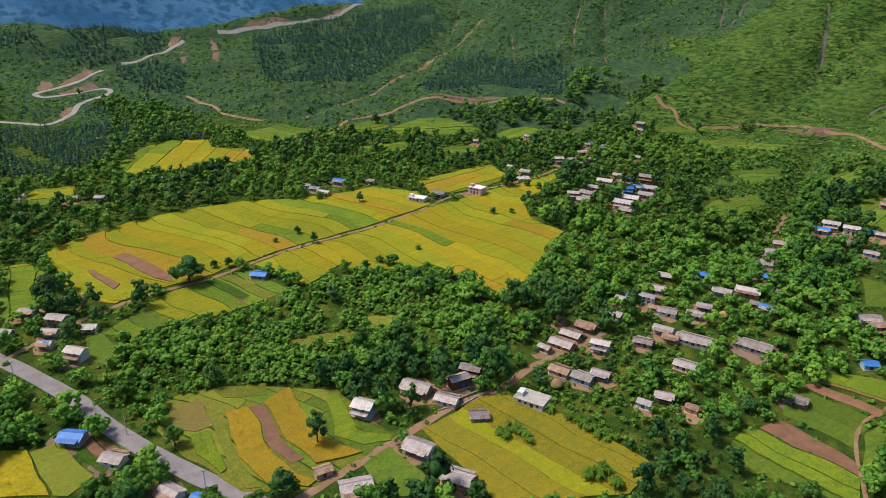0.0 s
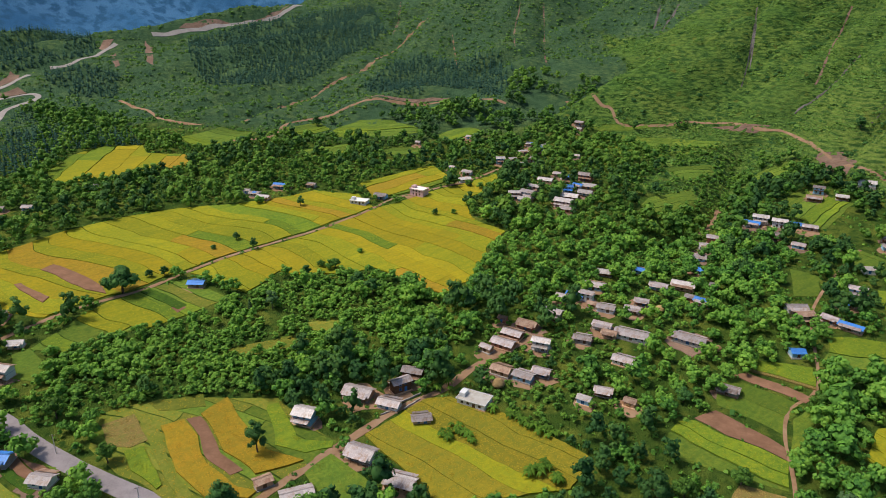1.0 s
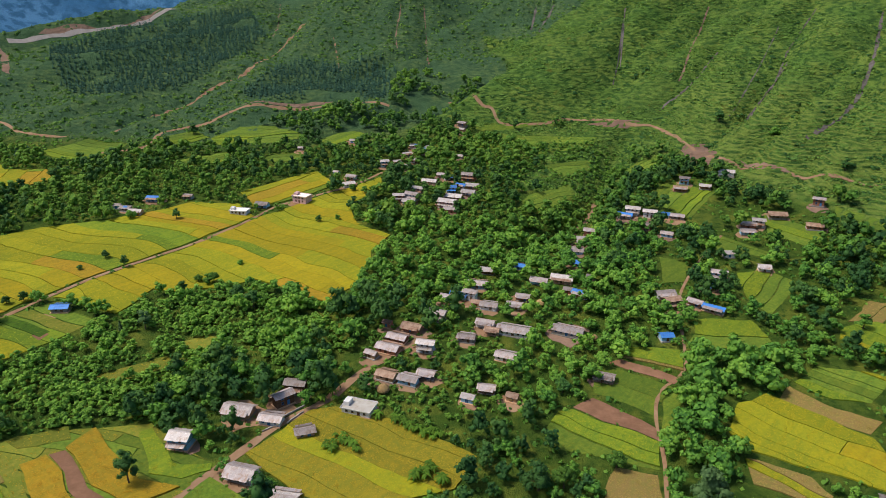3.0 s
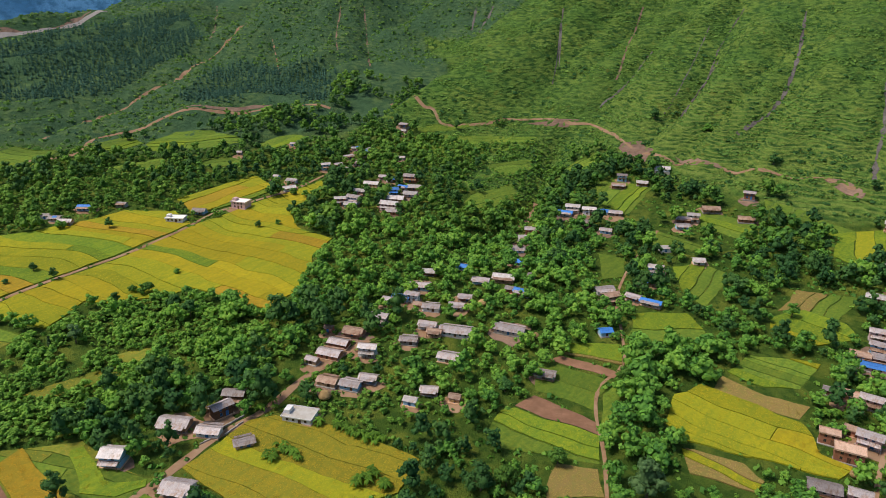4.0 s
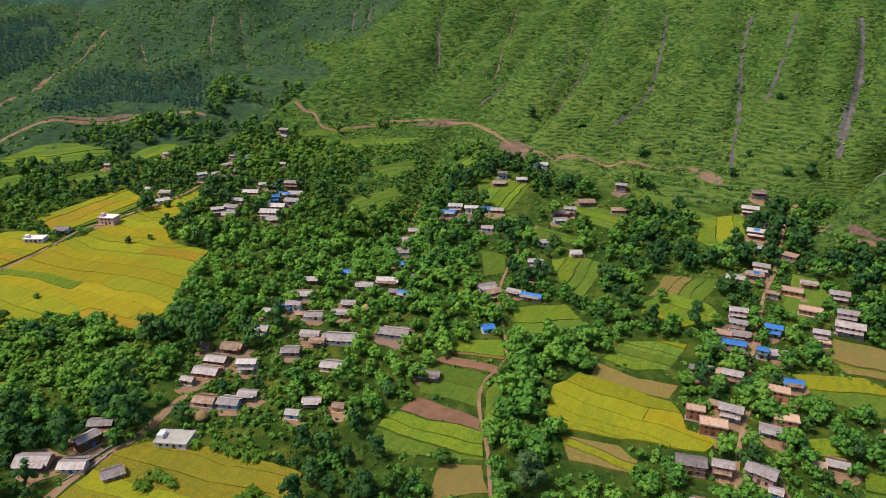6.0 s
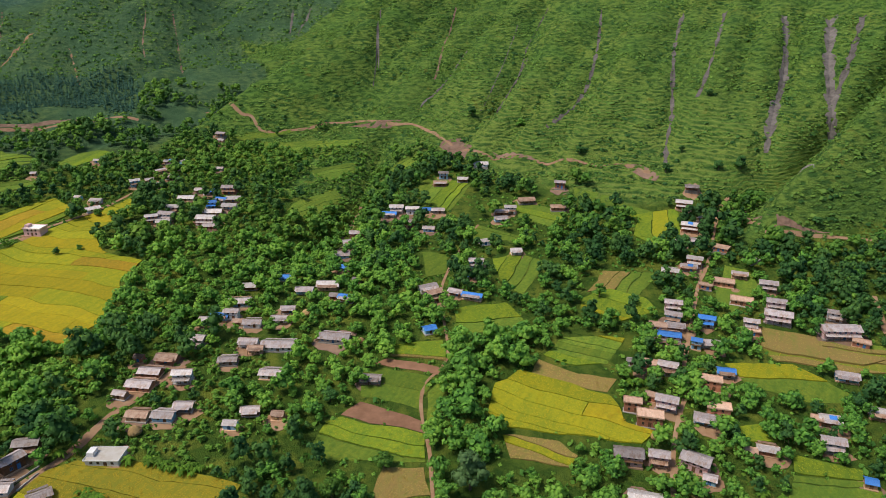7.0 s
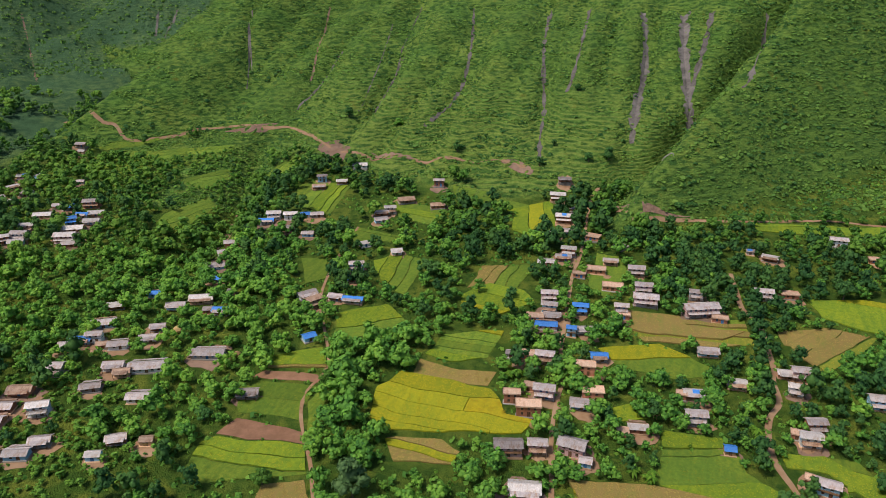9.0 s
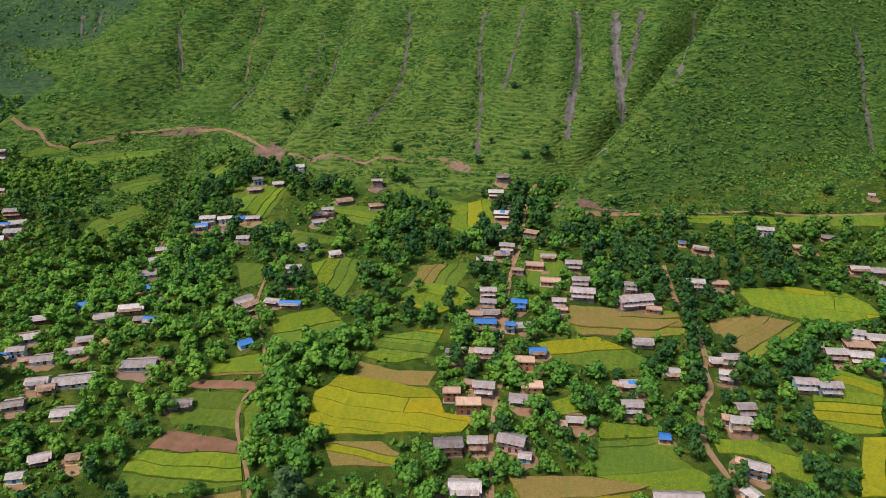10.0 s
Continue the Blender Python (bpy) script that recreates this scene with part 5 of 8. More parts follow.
field("stubble_strip", "maize_dry", [(85.6, 241.7), (98.6, 230.1), (113.6, 224.2), (106.8, 217.5), (96.1, 222.6), (79.4, 231.3)], "tan stubble strip between rice fields", lift=0.2)
field("pasture", "maize_dry", [(138.3, 309.4), (162.9, 303.3), (143.2, 281.3), (134.1, 290.9), (123.4, 289.7)], "dry grass plot with young trees behind the rice", crops=('meadow', 'maize_dry'), band=7.0, lift=0.25)
field("pasture", "meadow", [(100.3, 256.5), (126.5, 251.5), (113.2, 234.4), (100, 234.4), (87.5, 244.4)], "green plot among trees", crops=('rice_lime', 'meadow', 'meadow', 'rice_mid'), band=5.0, lift=0.4, lead=((78.5, 227.8), (106.1, 210.1)))
field("rice_field", "rice_lime", [(117.5, 283.4), (135.1, 290.5), (148.3, 281.5), (148, 269.6), (131.5, 264.2), (115.8, 275.8)], "yellow-green rice field behind trees", crops=('rice_lime', 'rice_mid', 'rice_lime', 'meadow'), band=11.2)
field("pasture", "meadow", [(58.8, 284.3), (83.4, 288.3), (89.3, 268.4), (77.8, 264.6), (52.6, 261.9)], "green meadow behind the blue shed", crops=('meadow', 'rice_lime'), band=12.6, lift=0.3)
field("pasture", "meadow", [(85.8, 331.8), (100.2, 335.9), (110.5, 324), (93.8, 295.4), (84.6, 308.8)], "green plots between tree rows", crops=('meadow', 'rice_lime'), band=8.4, lift=0.3)
field("pasture", "meadow", [(50.7, 343.7), (64, 339.6), (59.1, 319.5), (49.4, 317.2)], "green plot beside the footpath", lift=0.3)
field("terraces", "meadow", [(69.3, 455.4), (95.9, 436.2), (75.3, 398), (59.6, 416.8), (60.5, 444.5)], "green terraced plots above the village", crops=('meadow', 'rice_lime', 'meadow'), band=7.7, lift=0.35)
field("terraces", "meadow", [(116.6, 402.9), (143.8, 382.6), (129.8, 364), (113, 379)], "green terraced plots above the village", crops=('meadow', 'rice_lime', 'meadow'), band=7.7, lift=0.35)
field("terraces", "meadow", [(154.7, 408.7), (179.1, 387.1), (169, 382.2), (152.5, 397.2)], "green terraced plots above the village", crops=('meadow', 'rice_lime', 'meadow'), band=7.7, lift=0.35)
field("terraces", "meadow", [(84.4, 375.1), (107, 355.2), (103.5, 348.9), (78.5, 355)], "green terraced plots above the village", crops=('meadow', 'rice_lime', 'meadow'), band=7.7, lift=0.35)
field("terraces", "meadow", [(175.3, 388.1), (194, 371.7), (193.1, 359.5), (173.9, 372.5)], "green terraced plots above the village", crops=('meadow', 'rice_lime', 'meadow'), band=7.7, lift=0.35)
field("rice_field", "rice_lime", [(150.9, 167.4), (175.7, 159.9), (170.5, 149.4), (175.1, 139.9), (174.9, 133.3), (154.6, 141), (140.4, 154.3)], "yellow-green rice field with dry patches", crops=('rice_lime', 'maize_dry', 'rice_gold', 'meadow'), band=9.8)
field("maize_field", "maize_dry", [(112.7, 163.1), (139.6, 153.2), (153.3, 143.1), (134.5, 145.3), (112, 153.9)], "dry tan maize stubble", lift=0.9)
field("rice_field", "rice_gold", [(272.2, 232.1), (297.2, 225.7), (318.8, 209.2), (322.1, 197.4), (318.6, 188.6), (298.6, 191.8), (279.3, 203.7), (266.6, 218.7)], "golden rice field at the village edge", crops=('rice_lime', 'rice_mid', 'rice_lime', 'meadow'), band=11.2)
field("pasture", "maize_dry", [(240.9, 215), (259.3, 211.1), (261.1, 201.5), (247.4, 198.5), (237, 205.7)], "brownish green plot of dry grass", lift=0.3)
field("maize_field", "maize_dry", [(188, 248.5), (206.6, 239), (205.4, 231.1), (226.9, 218.7), (213.8, 217.7), (189.7, 228.8), (181.2, 237.2)], "dry standing maize plot behind the houses", lift=1.0)
field("rice_field", "rice_lime", [(159.9, 228.5), (185.4, 222.3), (192.2, 212.5), (199.4, 198.8), (179.8, 200.1), (160.9, 212.9)], "yellow-green field between houses", crops=('rice_lime', 'rice_mid', 'rice_lime', 'meadow'), band=11.2)
field("rice_field", "rice_lime", [(261.7, 171.4), (276.1, 154.4), (267.7, 147.8), (250.2, 157.6)], "yellow-green field behind trees", crops=('rice_lime', 'rice_mid', 'rice_lime', 'meadow'), band=11.2)
field("rice_field", "rice_lime", [(239.8, 134.8), (248.8, 133.1), (224.3, 111.7), (214.1, 115.8)], "yellow-green field by the edge of the village", crops=('rice_lime', 'rice_mid', 'rice_lime', 'meadow'), band=11.2)
field("rice_field", "rice_lime", [(196.6, 150.8), (210.4, 141.8), (210.6, 133.7), (196.6, 131.7), (199.6, 138), (193.2, 143.5)], "yellow-green field beside the lane", crops=('rice_lime', 'rice_mid', 'rice_lime', 'meadow'), band=9.8)
field("rice_field", "rice_lime", [(144.2, 193.1), (152.9, 191.1), (153.6, 182.8), (142.8, 186.5)], "small green rice plot", lift=0.5)
field("rice_field", "rice_lime", [(155.5, 175.8), (174, 166.2), (170.7, 161.7), (151.5, 168.3)], "yellow-green rice plot by the blue tarpaulin", lift=0.5)
field("terraces", "meadow", [(185.8, 371.8), (207.8, 372.4), (191.9, 337), (174.6, 335.3), (169.5, 345.4)], "green terraces by brick houses", crops=('rice_lime', 'rice_mid', 'rice_lime', 'meadow'), band=8.4, lift=0.35)
field("terraces", "rice_lime", [(305.5, 308.6), (353.9, 286.6), (417.1, 265.9), (400.4, 252.7), (348.7, 275.7), (299.5, 301.3)], "pale green terrace along the foot of the spur", crops=('rice_lime', 'meadow'), band=8.4, lift=0.35)

field("rice_field", "rice_lime", [(244.8, 162.1), (268.7, 148.6), (250.4, 134.3), (236.8, 137.7), (230.9, 151.5)], "olive and yellow-green plots beyond the long row house", crops=('meadow_dry', 'rice_lime', 'rice_mid'), band=6.0, lift=0.4)
field("pasture", "meadow", [(243, 212.7), (261.9, 211.3), (280.2, 199.3), (264.5, 191.5), (238, 184.7), (235.7, 198.6)], "rough green and brownish grass plots", crops=('meadow', 'meadow_dry', 'maize_dry'), band=6.0, lift=0.3)
field("maize_field", "maize_dry", [(113, 161.1), (130.1, 156.3), (149.3, 149), (149.7, 140.6), (144.4, 136.3), (107.3, 150)], "dry golden stalks standing beside the lane", crops=('maize_dry', 'rice_ripe', 'meadow_dry'), band=5.0, lift=0.6)
field("rice_field", "rice_lime", [(188.5, 154.8), (201.1, 148.1), (209, 130.8), (205.4, 124.1), (199.8, 129.3), (195.8, 141.3), (186.7, 148.3)], "yellow-green rice behind the blue-walled house", lift=0.5)
field("maize_field", "maize_dry", [(207.6, 239), (232.7, 226.4), (225.1, 211.3), (205.4, 214.9), (181.2, 226.2), (181.4, 235.8)], "brown and green standing maize behind the houses", crops=('maize_dry', 'meadow_dry', 'meadow'), band=4.0, lift=0.7, bund=0.1)
field("pasture", "meadow", [(201.6, 305.9), (211.4, 298.9), (204.6, 279), (182.5, 263.1), (180.3, 276)], "trodden grass between brick houses", lift=0.15)

# ---- houses, hamlet by hamlet ----
HAMLET = "houses along the earth lane"
house(-123.7, 175.1, -1, 6.7, 5.6, 2, "tin_pale", "wall_blue", group=HAMLET)
house(-112.2, 194.7, -4, 10.2, 5.7, 1, "tin_grey", "wall_mud", group=HAMLET)
house(-99.1, 192.0, -4, 7.7, 4.3, 1, "tin_grey", "wall_white", group=HAMLET)
house(-98.7, 202.4, 49, 6.9, 3.8, 2, "tin_grey", "timber", group=HAMLET)
house(-96.4, 209.8, 1, 7.2, 4.0, 2, "tin_dark", "timber", group=HAMLET)
house(-70.6, 203.3, -10, 10.8, 6.6, 1, "concrete", "wall_white", group=HAMLET)
house(-85.5, 187.6, 27, 6.1, 3.6, 1, "tin_dark", "wall_mud", group=HAMLET)
house(-74.4, 236.6, -22, 4.9, 2.9, 1, "tin_grey", "wall_mud", group=HAMLET)
house(-68.6, 241.6, -15, 9.0, 5.0, 1, "tin_grey", "wall_brick", group=HAMLET)
house(-66.5, 249.6, -15, 7.8, 4.4, 1, "tin_grey", "wall_brick", group=HAMLET)
house(-62.0, 258.7, -14, 8.0, 4.5, 1, "tin_rust", "wall_brick", group=HAMLET)
house(-53.6, 244.4, -5, 6.7, 3.8, 2, "tin_pale", "wall_white", group=HAMLET)
house(-73.0, 260.0, -15, 3.4, 2.9, 1, "tin_rust", "wall_brick", group=HAMLET)
house(-65.3, 223.7, -14, 7.1, 4.0, 1, "tin_rust", "wall_mud", group=HAMLET)
house(-56.4, 222.3, -14, 7.1, 4.0, 1, "tin_grey", "wall_blue", group=HAMLET)
house(-50.3, 227.1, -9, 6.2, 3.5, 1, "tin_grey", "wall_stone", group=HAMLET)
house(-26.5, 221.6, -4, 5.9, 3.3, 1, "tin_grey", "wall_brick", group=HAMLET)
house(-32.7, 214.6, -14, 4.5, 3.1, 1, "tin_pale", "wall_blue", group=HAMLET)
house(-16.7, 218.3, -15, 4.0, 3.1, 1, "tin_rust", "wall_mud", group=HAMLET)
house(-52.5, 268.8, -17, 7.0, 3.9, 2, "tin_grey", "wall_stone", group=HAMLET)
house(-51.0, 287.5, -16, 5.7, 3.2, 1, "tin_grey", "wall_blue", group=HAMLET)
house(-46.0, 290.3, -12, 7.3, 4.1, 1, "tin_blue", "wall_blue", group=HAMLET)
house(-40.7, 289.8, -14, 6.0, 3.3, 2, "tin_grey", "wall_white", group=HAMLET)
house(-38.6, 302.4, -4, 9.3, 5.2, 1, "tin_grey", "wall_blue", group=HAMLET)
house(-35.3, 318.1, -4, 6.5, 3.6, 1, "tin_pale", "wall_brick", group=HAMLET)
house(-18.9, 325.8, -14, 6.5, 3.6, 1, "tin_blue", "wall_blue", group=HAMLET)
house(-37.1, 284.2, -9, 4.7, 2.9, 1, "tin_rust", "wall_mud", group=HAMLET)
house(-31.3, 282.6, -8, 7.1, 4.0, 1, "tin_grey", "wall_white", group=HAMLET)
house(-19.9, 285.0, -8, 6.3, 3.6, 1, "tin_grey", "wall_white", group=HAMLET)
house(-16.5, 293.2, -7, 5.6, 3.1, 1, "tin_grey", "wall_brick", group=HAMLET)
house(-31.4, 267.2, -13, 7.2, 4.0, 1, "tin_grey", "wall_white", group=HAMLET)
house(-28.0, 261.7, -12, 5.5, 3.1, 1, "tin_rust", "wall_mud", group=HAMLET)
house(-38.2, 254.3, -5, 6.6, 3.6, 1, "tin_dark", "wall_stone", group=HAMLET)
house(-20.9, 243.5, -14, 7.7, 4.3, 1, "tin_grey", "wall_white", group=HAMLET)
house(-18.8, 263.2, -11, 13.6, 5.6, 1, "tin_grey", "wall_white", group=HAMLET)
house(1.5, 314.9, -11, 9.9, 6.1, 1, "tin_pale", "wall_mud", group=HAMLET)
house(-9.6, 311.0, -13, 7.6, 4.2, 1, "tin_grey", "wall_blue", group=HAMLET)
house(4.2, 303.0, -16, 3.6, 3.6, 1, "tin_dark", "wall_brick", group=HAMLET)
house(10.0, 300.2, -26, 7.0, 3.9, 1, "tin_blue", "wall_brick", group=HAMLET)
house(3.9, 266.7, -18, 12.3, 5.1, 1, "tin_grey", "wall_stone", group=HAMLET)
house(17.0, 236.2, -14, 7.8, 3.6, 1, "tin_dark", "wall_stone", group=HAMLET)
house(9.0, 333.5, -21, 6.5, 3.7, 1, "tin_blue", "wall_stone", group=HAMLET)
HAMLET = "houses along the footpath"
house(44.3, 267.5, 14, 5.1, 4.1, 1, "tin_blue", "wall_blue", group=HAMLET)
house(48.4, 303.9, 17, 8.3, 4.6, 1, "tin_grey", "wall_white", group=HAMLET)
house(50.2, 294.6, 25, 7.0, 3.9, 2, "tin_rust", "wall_mud", group=HAMLET)
house(61.2, 298.1, -34, 6.1, 3.4, 1, "tin_grey", "wall_brick", group=HAMLET)
house(68.2, 293.3, -27, 9.0, 3.6, 1, "tin_blue", "wall_stone", group=HAMLET)
house(76.1, 323.8, -15, 6.8, 3.8, 2, "tin_grey", "wall_blue", group=HAMLET)
house(70.4, 313.8, -13, 5.5, 3.6, 1, "tin_blue", "wall_stone", group=HAMLET)
house(99.7, 335.4, -4, 5.2, 4.1, 1, "tin_pale", "wall_white", group=HAMLET)
house(15.2, 317.3, -16, 3.4, 2.9, 1, "tin_dark", "wall_mud", group=HAMLET)
HAMLET = "houses of the upper hamlet"
house(-121.3, 463.2, 25, 5.5, 3.1, 2, "tin_pale", "wall_blue", group=HAMLET)
house(-113.9, 469.5, 29, 5.0, 2.9, 1, "tin_grey", "wall_mud", group=HAMLET)
house(-106.7, 460.7, 26, 7.1, 4.0, 1, "tin_pale", "wall_brick", group=HAMLET)
house(-100.1, 473.6, -12, 7.9, 4.4, 1, "tin_grey", "wall_white", group=HAMLET)
house(-110.1, 485.9, 40, 6.5, 3.6, 1, "tin_pale", "wall_mud", group=HAMLET)
house(-106.7, 503.8, -8, 7.3, 4.1, 1, "tin_pale", "wall_pink", group=HAMLET)
house(-96.7, 497.4, 52, 5.1, 2.9, 2, "tin_pale", "wall_blue", group=HAMLET)
house(-150.3, 444.2, -30, 4.0, 2.9, 1, "tin_grey", "wall_blue", group=HAMLET)
house(-137.9, 437.5, -14, 6.4, 3.6, 1, "tin_grey", "wall_white", group=HAMLET)
house(-136.4, 424.1, 32, 7.4, 4.2, 1, "tin_pale", "wall_white", group=HAMLET)
house(-84.5, 435.1, -8, 9.0, 5.0, 1, "tin_pale", "wall_mud", group=HAMLET)
house(-78.3, 449.2, -8, 6.0, 3.4, 1, "tin_grey", "wall_mud", group=HAMLET)
house(-73.0, 445.7, 23, 6.4, 3.6, 1, "tin_blue", "wall_white", group=HAMLET)
house(-59.8, 446.2, -11, 9.0, 5.0, 2, "tin_dark", "wall_brick", group=HAMLET)
house(-68.2, 421.5, 9, 5.9, 3.3, 2, "tin_blue", "wall_blue", group=HAMLET)
house(-63.3, 431.3, -22, 6.4, 3.6, 1, "tin_blue", "wall_white", group=HAMLET)
house(-56.0, 432.1, -8, 8.1, 4.6, 1, "tin_pale", "wall_mud", group=HAMLET)
house(-57.0, 420.1, -12, 8.1, 4.6, 1, "tin_pale", "wall_white", group=HAMLET)
house(-65.5, 411.7, -7, 10.0, 5.6, 1, "tin_pale", "wall_mud", group=HAMLET)
house(-67.3, 398.9, -12, 10.4, 5.8, 2, "tin_pale", "wall_pink", group=HAMLET)
house(-64.7, 392.6, -5, 7.5, 4.2, 1, "tin_grey", "wall_brick", group=HAMLET)
house(-89.0, 415.8, -9, 7.3, 4.1, 2, "tin_pale", "wall_pink", group=HAMLET)
house(-90.5, 405.8, -20, 8.1, 4.5, 2, "tin_grey", "wall_white", group=HAMLET)
house(-98.4, 402.9, 12, 6.3, 3.5, 2, "tin_pale", "wall_brick", group=HAMLET)
house(-91.3, 399.9, -9, 7.1, 4.0, 1, "tin_pale", "wall_blue", group=HAMLET)
house(-101.6, 393.1, 10, 5.1, 2.9, 1, "tin_rust", "wall_pink", group=HAMLET)
house(-77.0, 546.3, -28, 6.7, 3.7, 1, "tin_grey", "wall_mud", group=HAMLET)
house(-76.1, 538.1, -34, 5.0, 2.9, 1, "tin_pale", "wall_mud", group=HAMLET)
house(-71.5, 488.0, -14, 4.8, 2.9, 1, "tin_grey", "wall_stone", group=HAMLET)
house(-156.9, 392.5, -14, 9.5, 6.6, 2, "concrete", "wall_pink", group=HAMLET)
house(-186.8, 367.9, -1, 10.1, 5.6, 1, "concrete", "wall_white", group=HAMLET)
house(-178.2, 381.2, -7, 7.3, 4.6, 1, "tin_dark", "wall_blue", group=HAMLET)
house(-245.2, 376.4, -0, 8.7, 4.9, 1, "tin_blue", "wall_blue", group=HAMLET)
house(-227.5, 384.7, -5, 5.5, 3.1, 1, "tin_dark", "wall_stone", group=HAMLET)
house(-252.7, 357.5, -2, 6.1, 3.4, 1, "tin_grey", "wall_stone", group=HAMLET)
house(-244.6, 354.1, -1, 7.3, 4.1, 1, "tin_pale", "wall_mud", group=HAMLET)
house(-260.1, 360.0, 8, 4.6, 2.9, 1, "tin_grey", "wall_white", group=HAMLET)
house(-155.6, 505.5, -7, 3.8, 2.9, 1, "tin_grey", "wall_white", group=HAMLET)
house(-190.0, 486.0, -4, 3.4, 2.9, 1, "tin_grey", "wall_stone", group=HAMLET)
HAMLET = "houses below the hill"
house(78.7, 449.4, -13, 5.7, 3.2, 2, "tin_dark", "wall_blue", group=HAMLET)
house(74.9, 438.9, -10, 7.8, 4.3, 1, "tin_rust", "wall_brick", group=HAMLET)
house(90.2, 441.2, -14, 6.2, 3.5, 1, "tin_pale", "wall_brick", group=HAMLET)
house(105.7, 458.1, -11, 9.1, 5.1, 1, "tin_pale", "wall_white", group=HAMLET)
house(38.2, 400.4, -14, 7.8, 4.4, 1, "tin_blue", "wall_white", group=HAMLET)
house(42.9, 404.2, -10, 7.7, 4.3, 2, "tin_pale", "wall_white", group=HAMLET)
house(52.0, 398.7, -10, 7.2, 4.0, 2, "tin_pale", "wall_white", group=HAMLET)
house(60.5, 399.3, -14, 5.8, 3.2, 1, "tin_blue", "wall_white", group=HAMLET)
house(67.1, 396.8, -10, 6.9, 3.9, 1, "tin_grey", "wall_stone", group=HAMLET)
house(17.6, 374.7, -3, 7.5, 4.2, 2, "tin_grey", "wall_brick", group=HAMLET)
house(14.1, 367.3, 6, 8.4, 4.7, 1, "tin_pale", "wall_white", group=HAMLET)
house(8.0, 351.2, -4, 9.0, 5.0, 1, "tin_grey", "wall_blue", group=HAMLET)
house(48.7, 384.7, -15, 6.7, 3.7, 1, "tin_dark", "wall_brick", group=HAMLET)
house(58.2, 371.6, -19, 5.9, 3.3, 1, "tin_grey", "wall_blue", group=HAMLET)
house(103.6, 386.5, -6, 7.8, 4.4, 1, "tin_grey", "wall_brick", group=HAMLET)
house(109.2, 387.3, -12, 6.2, 3.5, 2, "tin_pale", "wall_white", group=HAMLET)
house(101.0, 377.0, 1, 6.9, 3.8, 1, "tin_grey", "wall_blue", group=HAMLET)
house(122.2, 399.7, -2, 9.3, 5.2, 1, "tin_rust", "wall_mud", group=HAMLET)
house(138.1, 385.8, -9, 8.0, 4.5, 1, "tin_rust", "wall_brick", group=HAMLET)
house(146.8, 410.1, -21, 5.9, 3.3, 2, "tin_grey", "wall_brick", group=HAMLET)
house(85.6, 348.7, 10, 4.8, 4.1, 1, "tin_pale", "wall_white", group=HAMLET)
HAMLET = "houses of the brick hamlet"
house(186.3, 307.9, -30, 7.0, 3.9, 2, "tin_pale", "wall_brick", group=HAMLET)
house(189.7, 330.8, -22, 6.3, 3.5, 1, "tin_pale", "wall_white", group=HAMLET)
house(198.7, 330.4, -31, 6.9, 3.9, 1, "tin_grey", "wall_blue", group=HAMLET)
house(202.7, 346.1, -31, 8.8, 4.9, 2, "tin_pale", "wall_brick", group=HAMLET)
house(214.8, 357.4, -29, 4.6, 2.9, 1, "tin_dark", "wall_mud", group=HAMLET)
house(205.6, 318.2, -46, 8.6, 4.8, 1, "clay", "wall_brick", group=HAMLET)
house(329.0, 272.0, -35, 8.2, 4.6, 2, "tin_grey", "wall_white", group=HAMLET)
house(356.7, 254.1, -38, 6.2, 3.5, 1, "tin_dark", "wall_brick", group=HAMLET)
house(283.5, 270.3, -50, 7.2, 4.0, 1, "tin_pale", "wall_brick", group=HAMLET)
house(278.1, 279.1, -34, 3.6, 2.9, 1, "tin_dark", "wall_stone", group=HAMLET)
house(333.6, 250.5, -36, 7.8, 4.4, 1, "clay", "wall_brick", group=HAMLET)
house(428.0, 284.9, -46, 3.4, 2.9, 1, "tin_pale", "wall_mud", group=HAMLET)
house(211.1, 371.5, -29, 8.6, 4.8, 2, "tin_pale", "wall_brick", group=HAMLET)
house(221.7, 384.4, -21, 7.2, 4.0, 1, "tin_dark", "wall_brick", group=HAMLET)
house(170.4, 301.6, -27, 7.6, 4.2, 1, "tin_pale", "wall_brick", group=HAMLET)
house(181.4, 304.1, -25, 7.3, 4.1, 1, "tin_grey", "wall_brick", group=HAMLET)
house(180.9, 285.6, -31, 5.6, 3.1, 1, "clay", "wall_brick", group=HAMLET)
house(202.8, 293.1, -30, 6.7, 3.8, 1, "tin_grey", "wall_mud", group=HAMLET)
house(191.5, 287.5, -31, 8.9, 5.0, 1, "clay", "wall_brick", group=HAMLET)
house(209.2, 278.9, -28, 7.5, 4.2, 2, "tin_grey", "wall_stone", group=HAMLET)
house(190.5, 269.6, -31, 9.3, 5.2, 1, "clay", "wall_brick", group=HAMLET)
house(203.4, 262.9, -29, 7.6, 4.2, 2, "tin_grey", "wall_pink", group=HAMLET)
house(198.1, 252.9, -31, 10.6, 5.9, 2, "tin_grey", "wall_pink", group=HAMLET)
house(183.3, 249.5, -27, 5.6, 3.1, 2, "tin_grey", "wall_stone", group=HAMLET)
house(182.2, 245.2, -27, 4.8, 2.9, 1, "clay", "wall_brick", group=HAMLET)
house(224.2, 250.5, -32, 6.1, 3.4, 2, "tin_grey", "wall_white", group=HAMLET)
house(217.5, 238.4, -12, 15.2, 6.1, 2, "tin_grey", "wall_pink", group=HAMLET)
house(221.6, 229.8, -40, 6.2, 3.5, 1, "clay", "wall_brick", group=HAMLET)
house(254.0, 240.6, -30, 7.9, 4.4, 2, "tin_grey", "wall_white", group=HAMLET)
house(266.5, 237.4, -28, 7.5, 4.2, 1, "clay", "wall_brick", group=HAMLET)
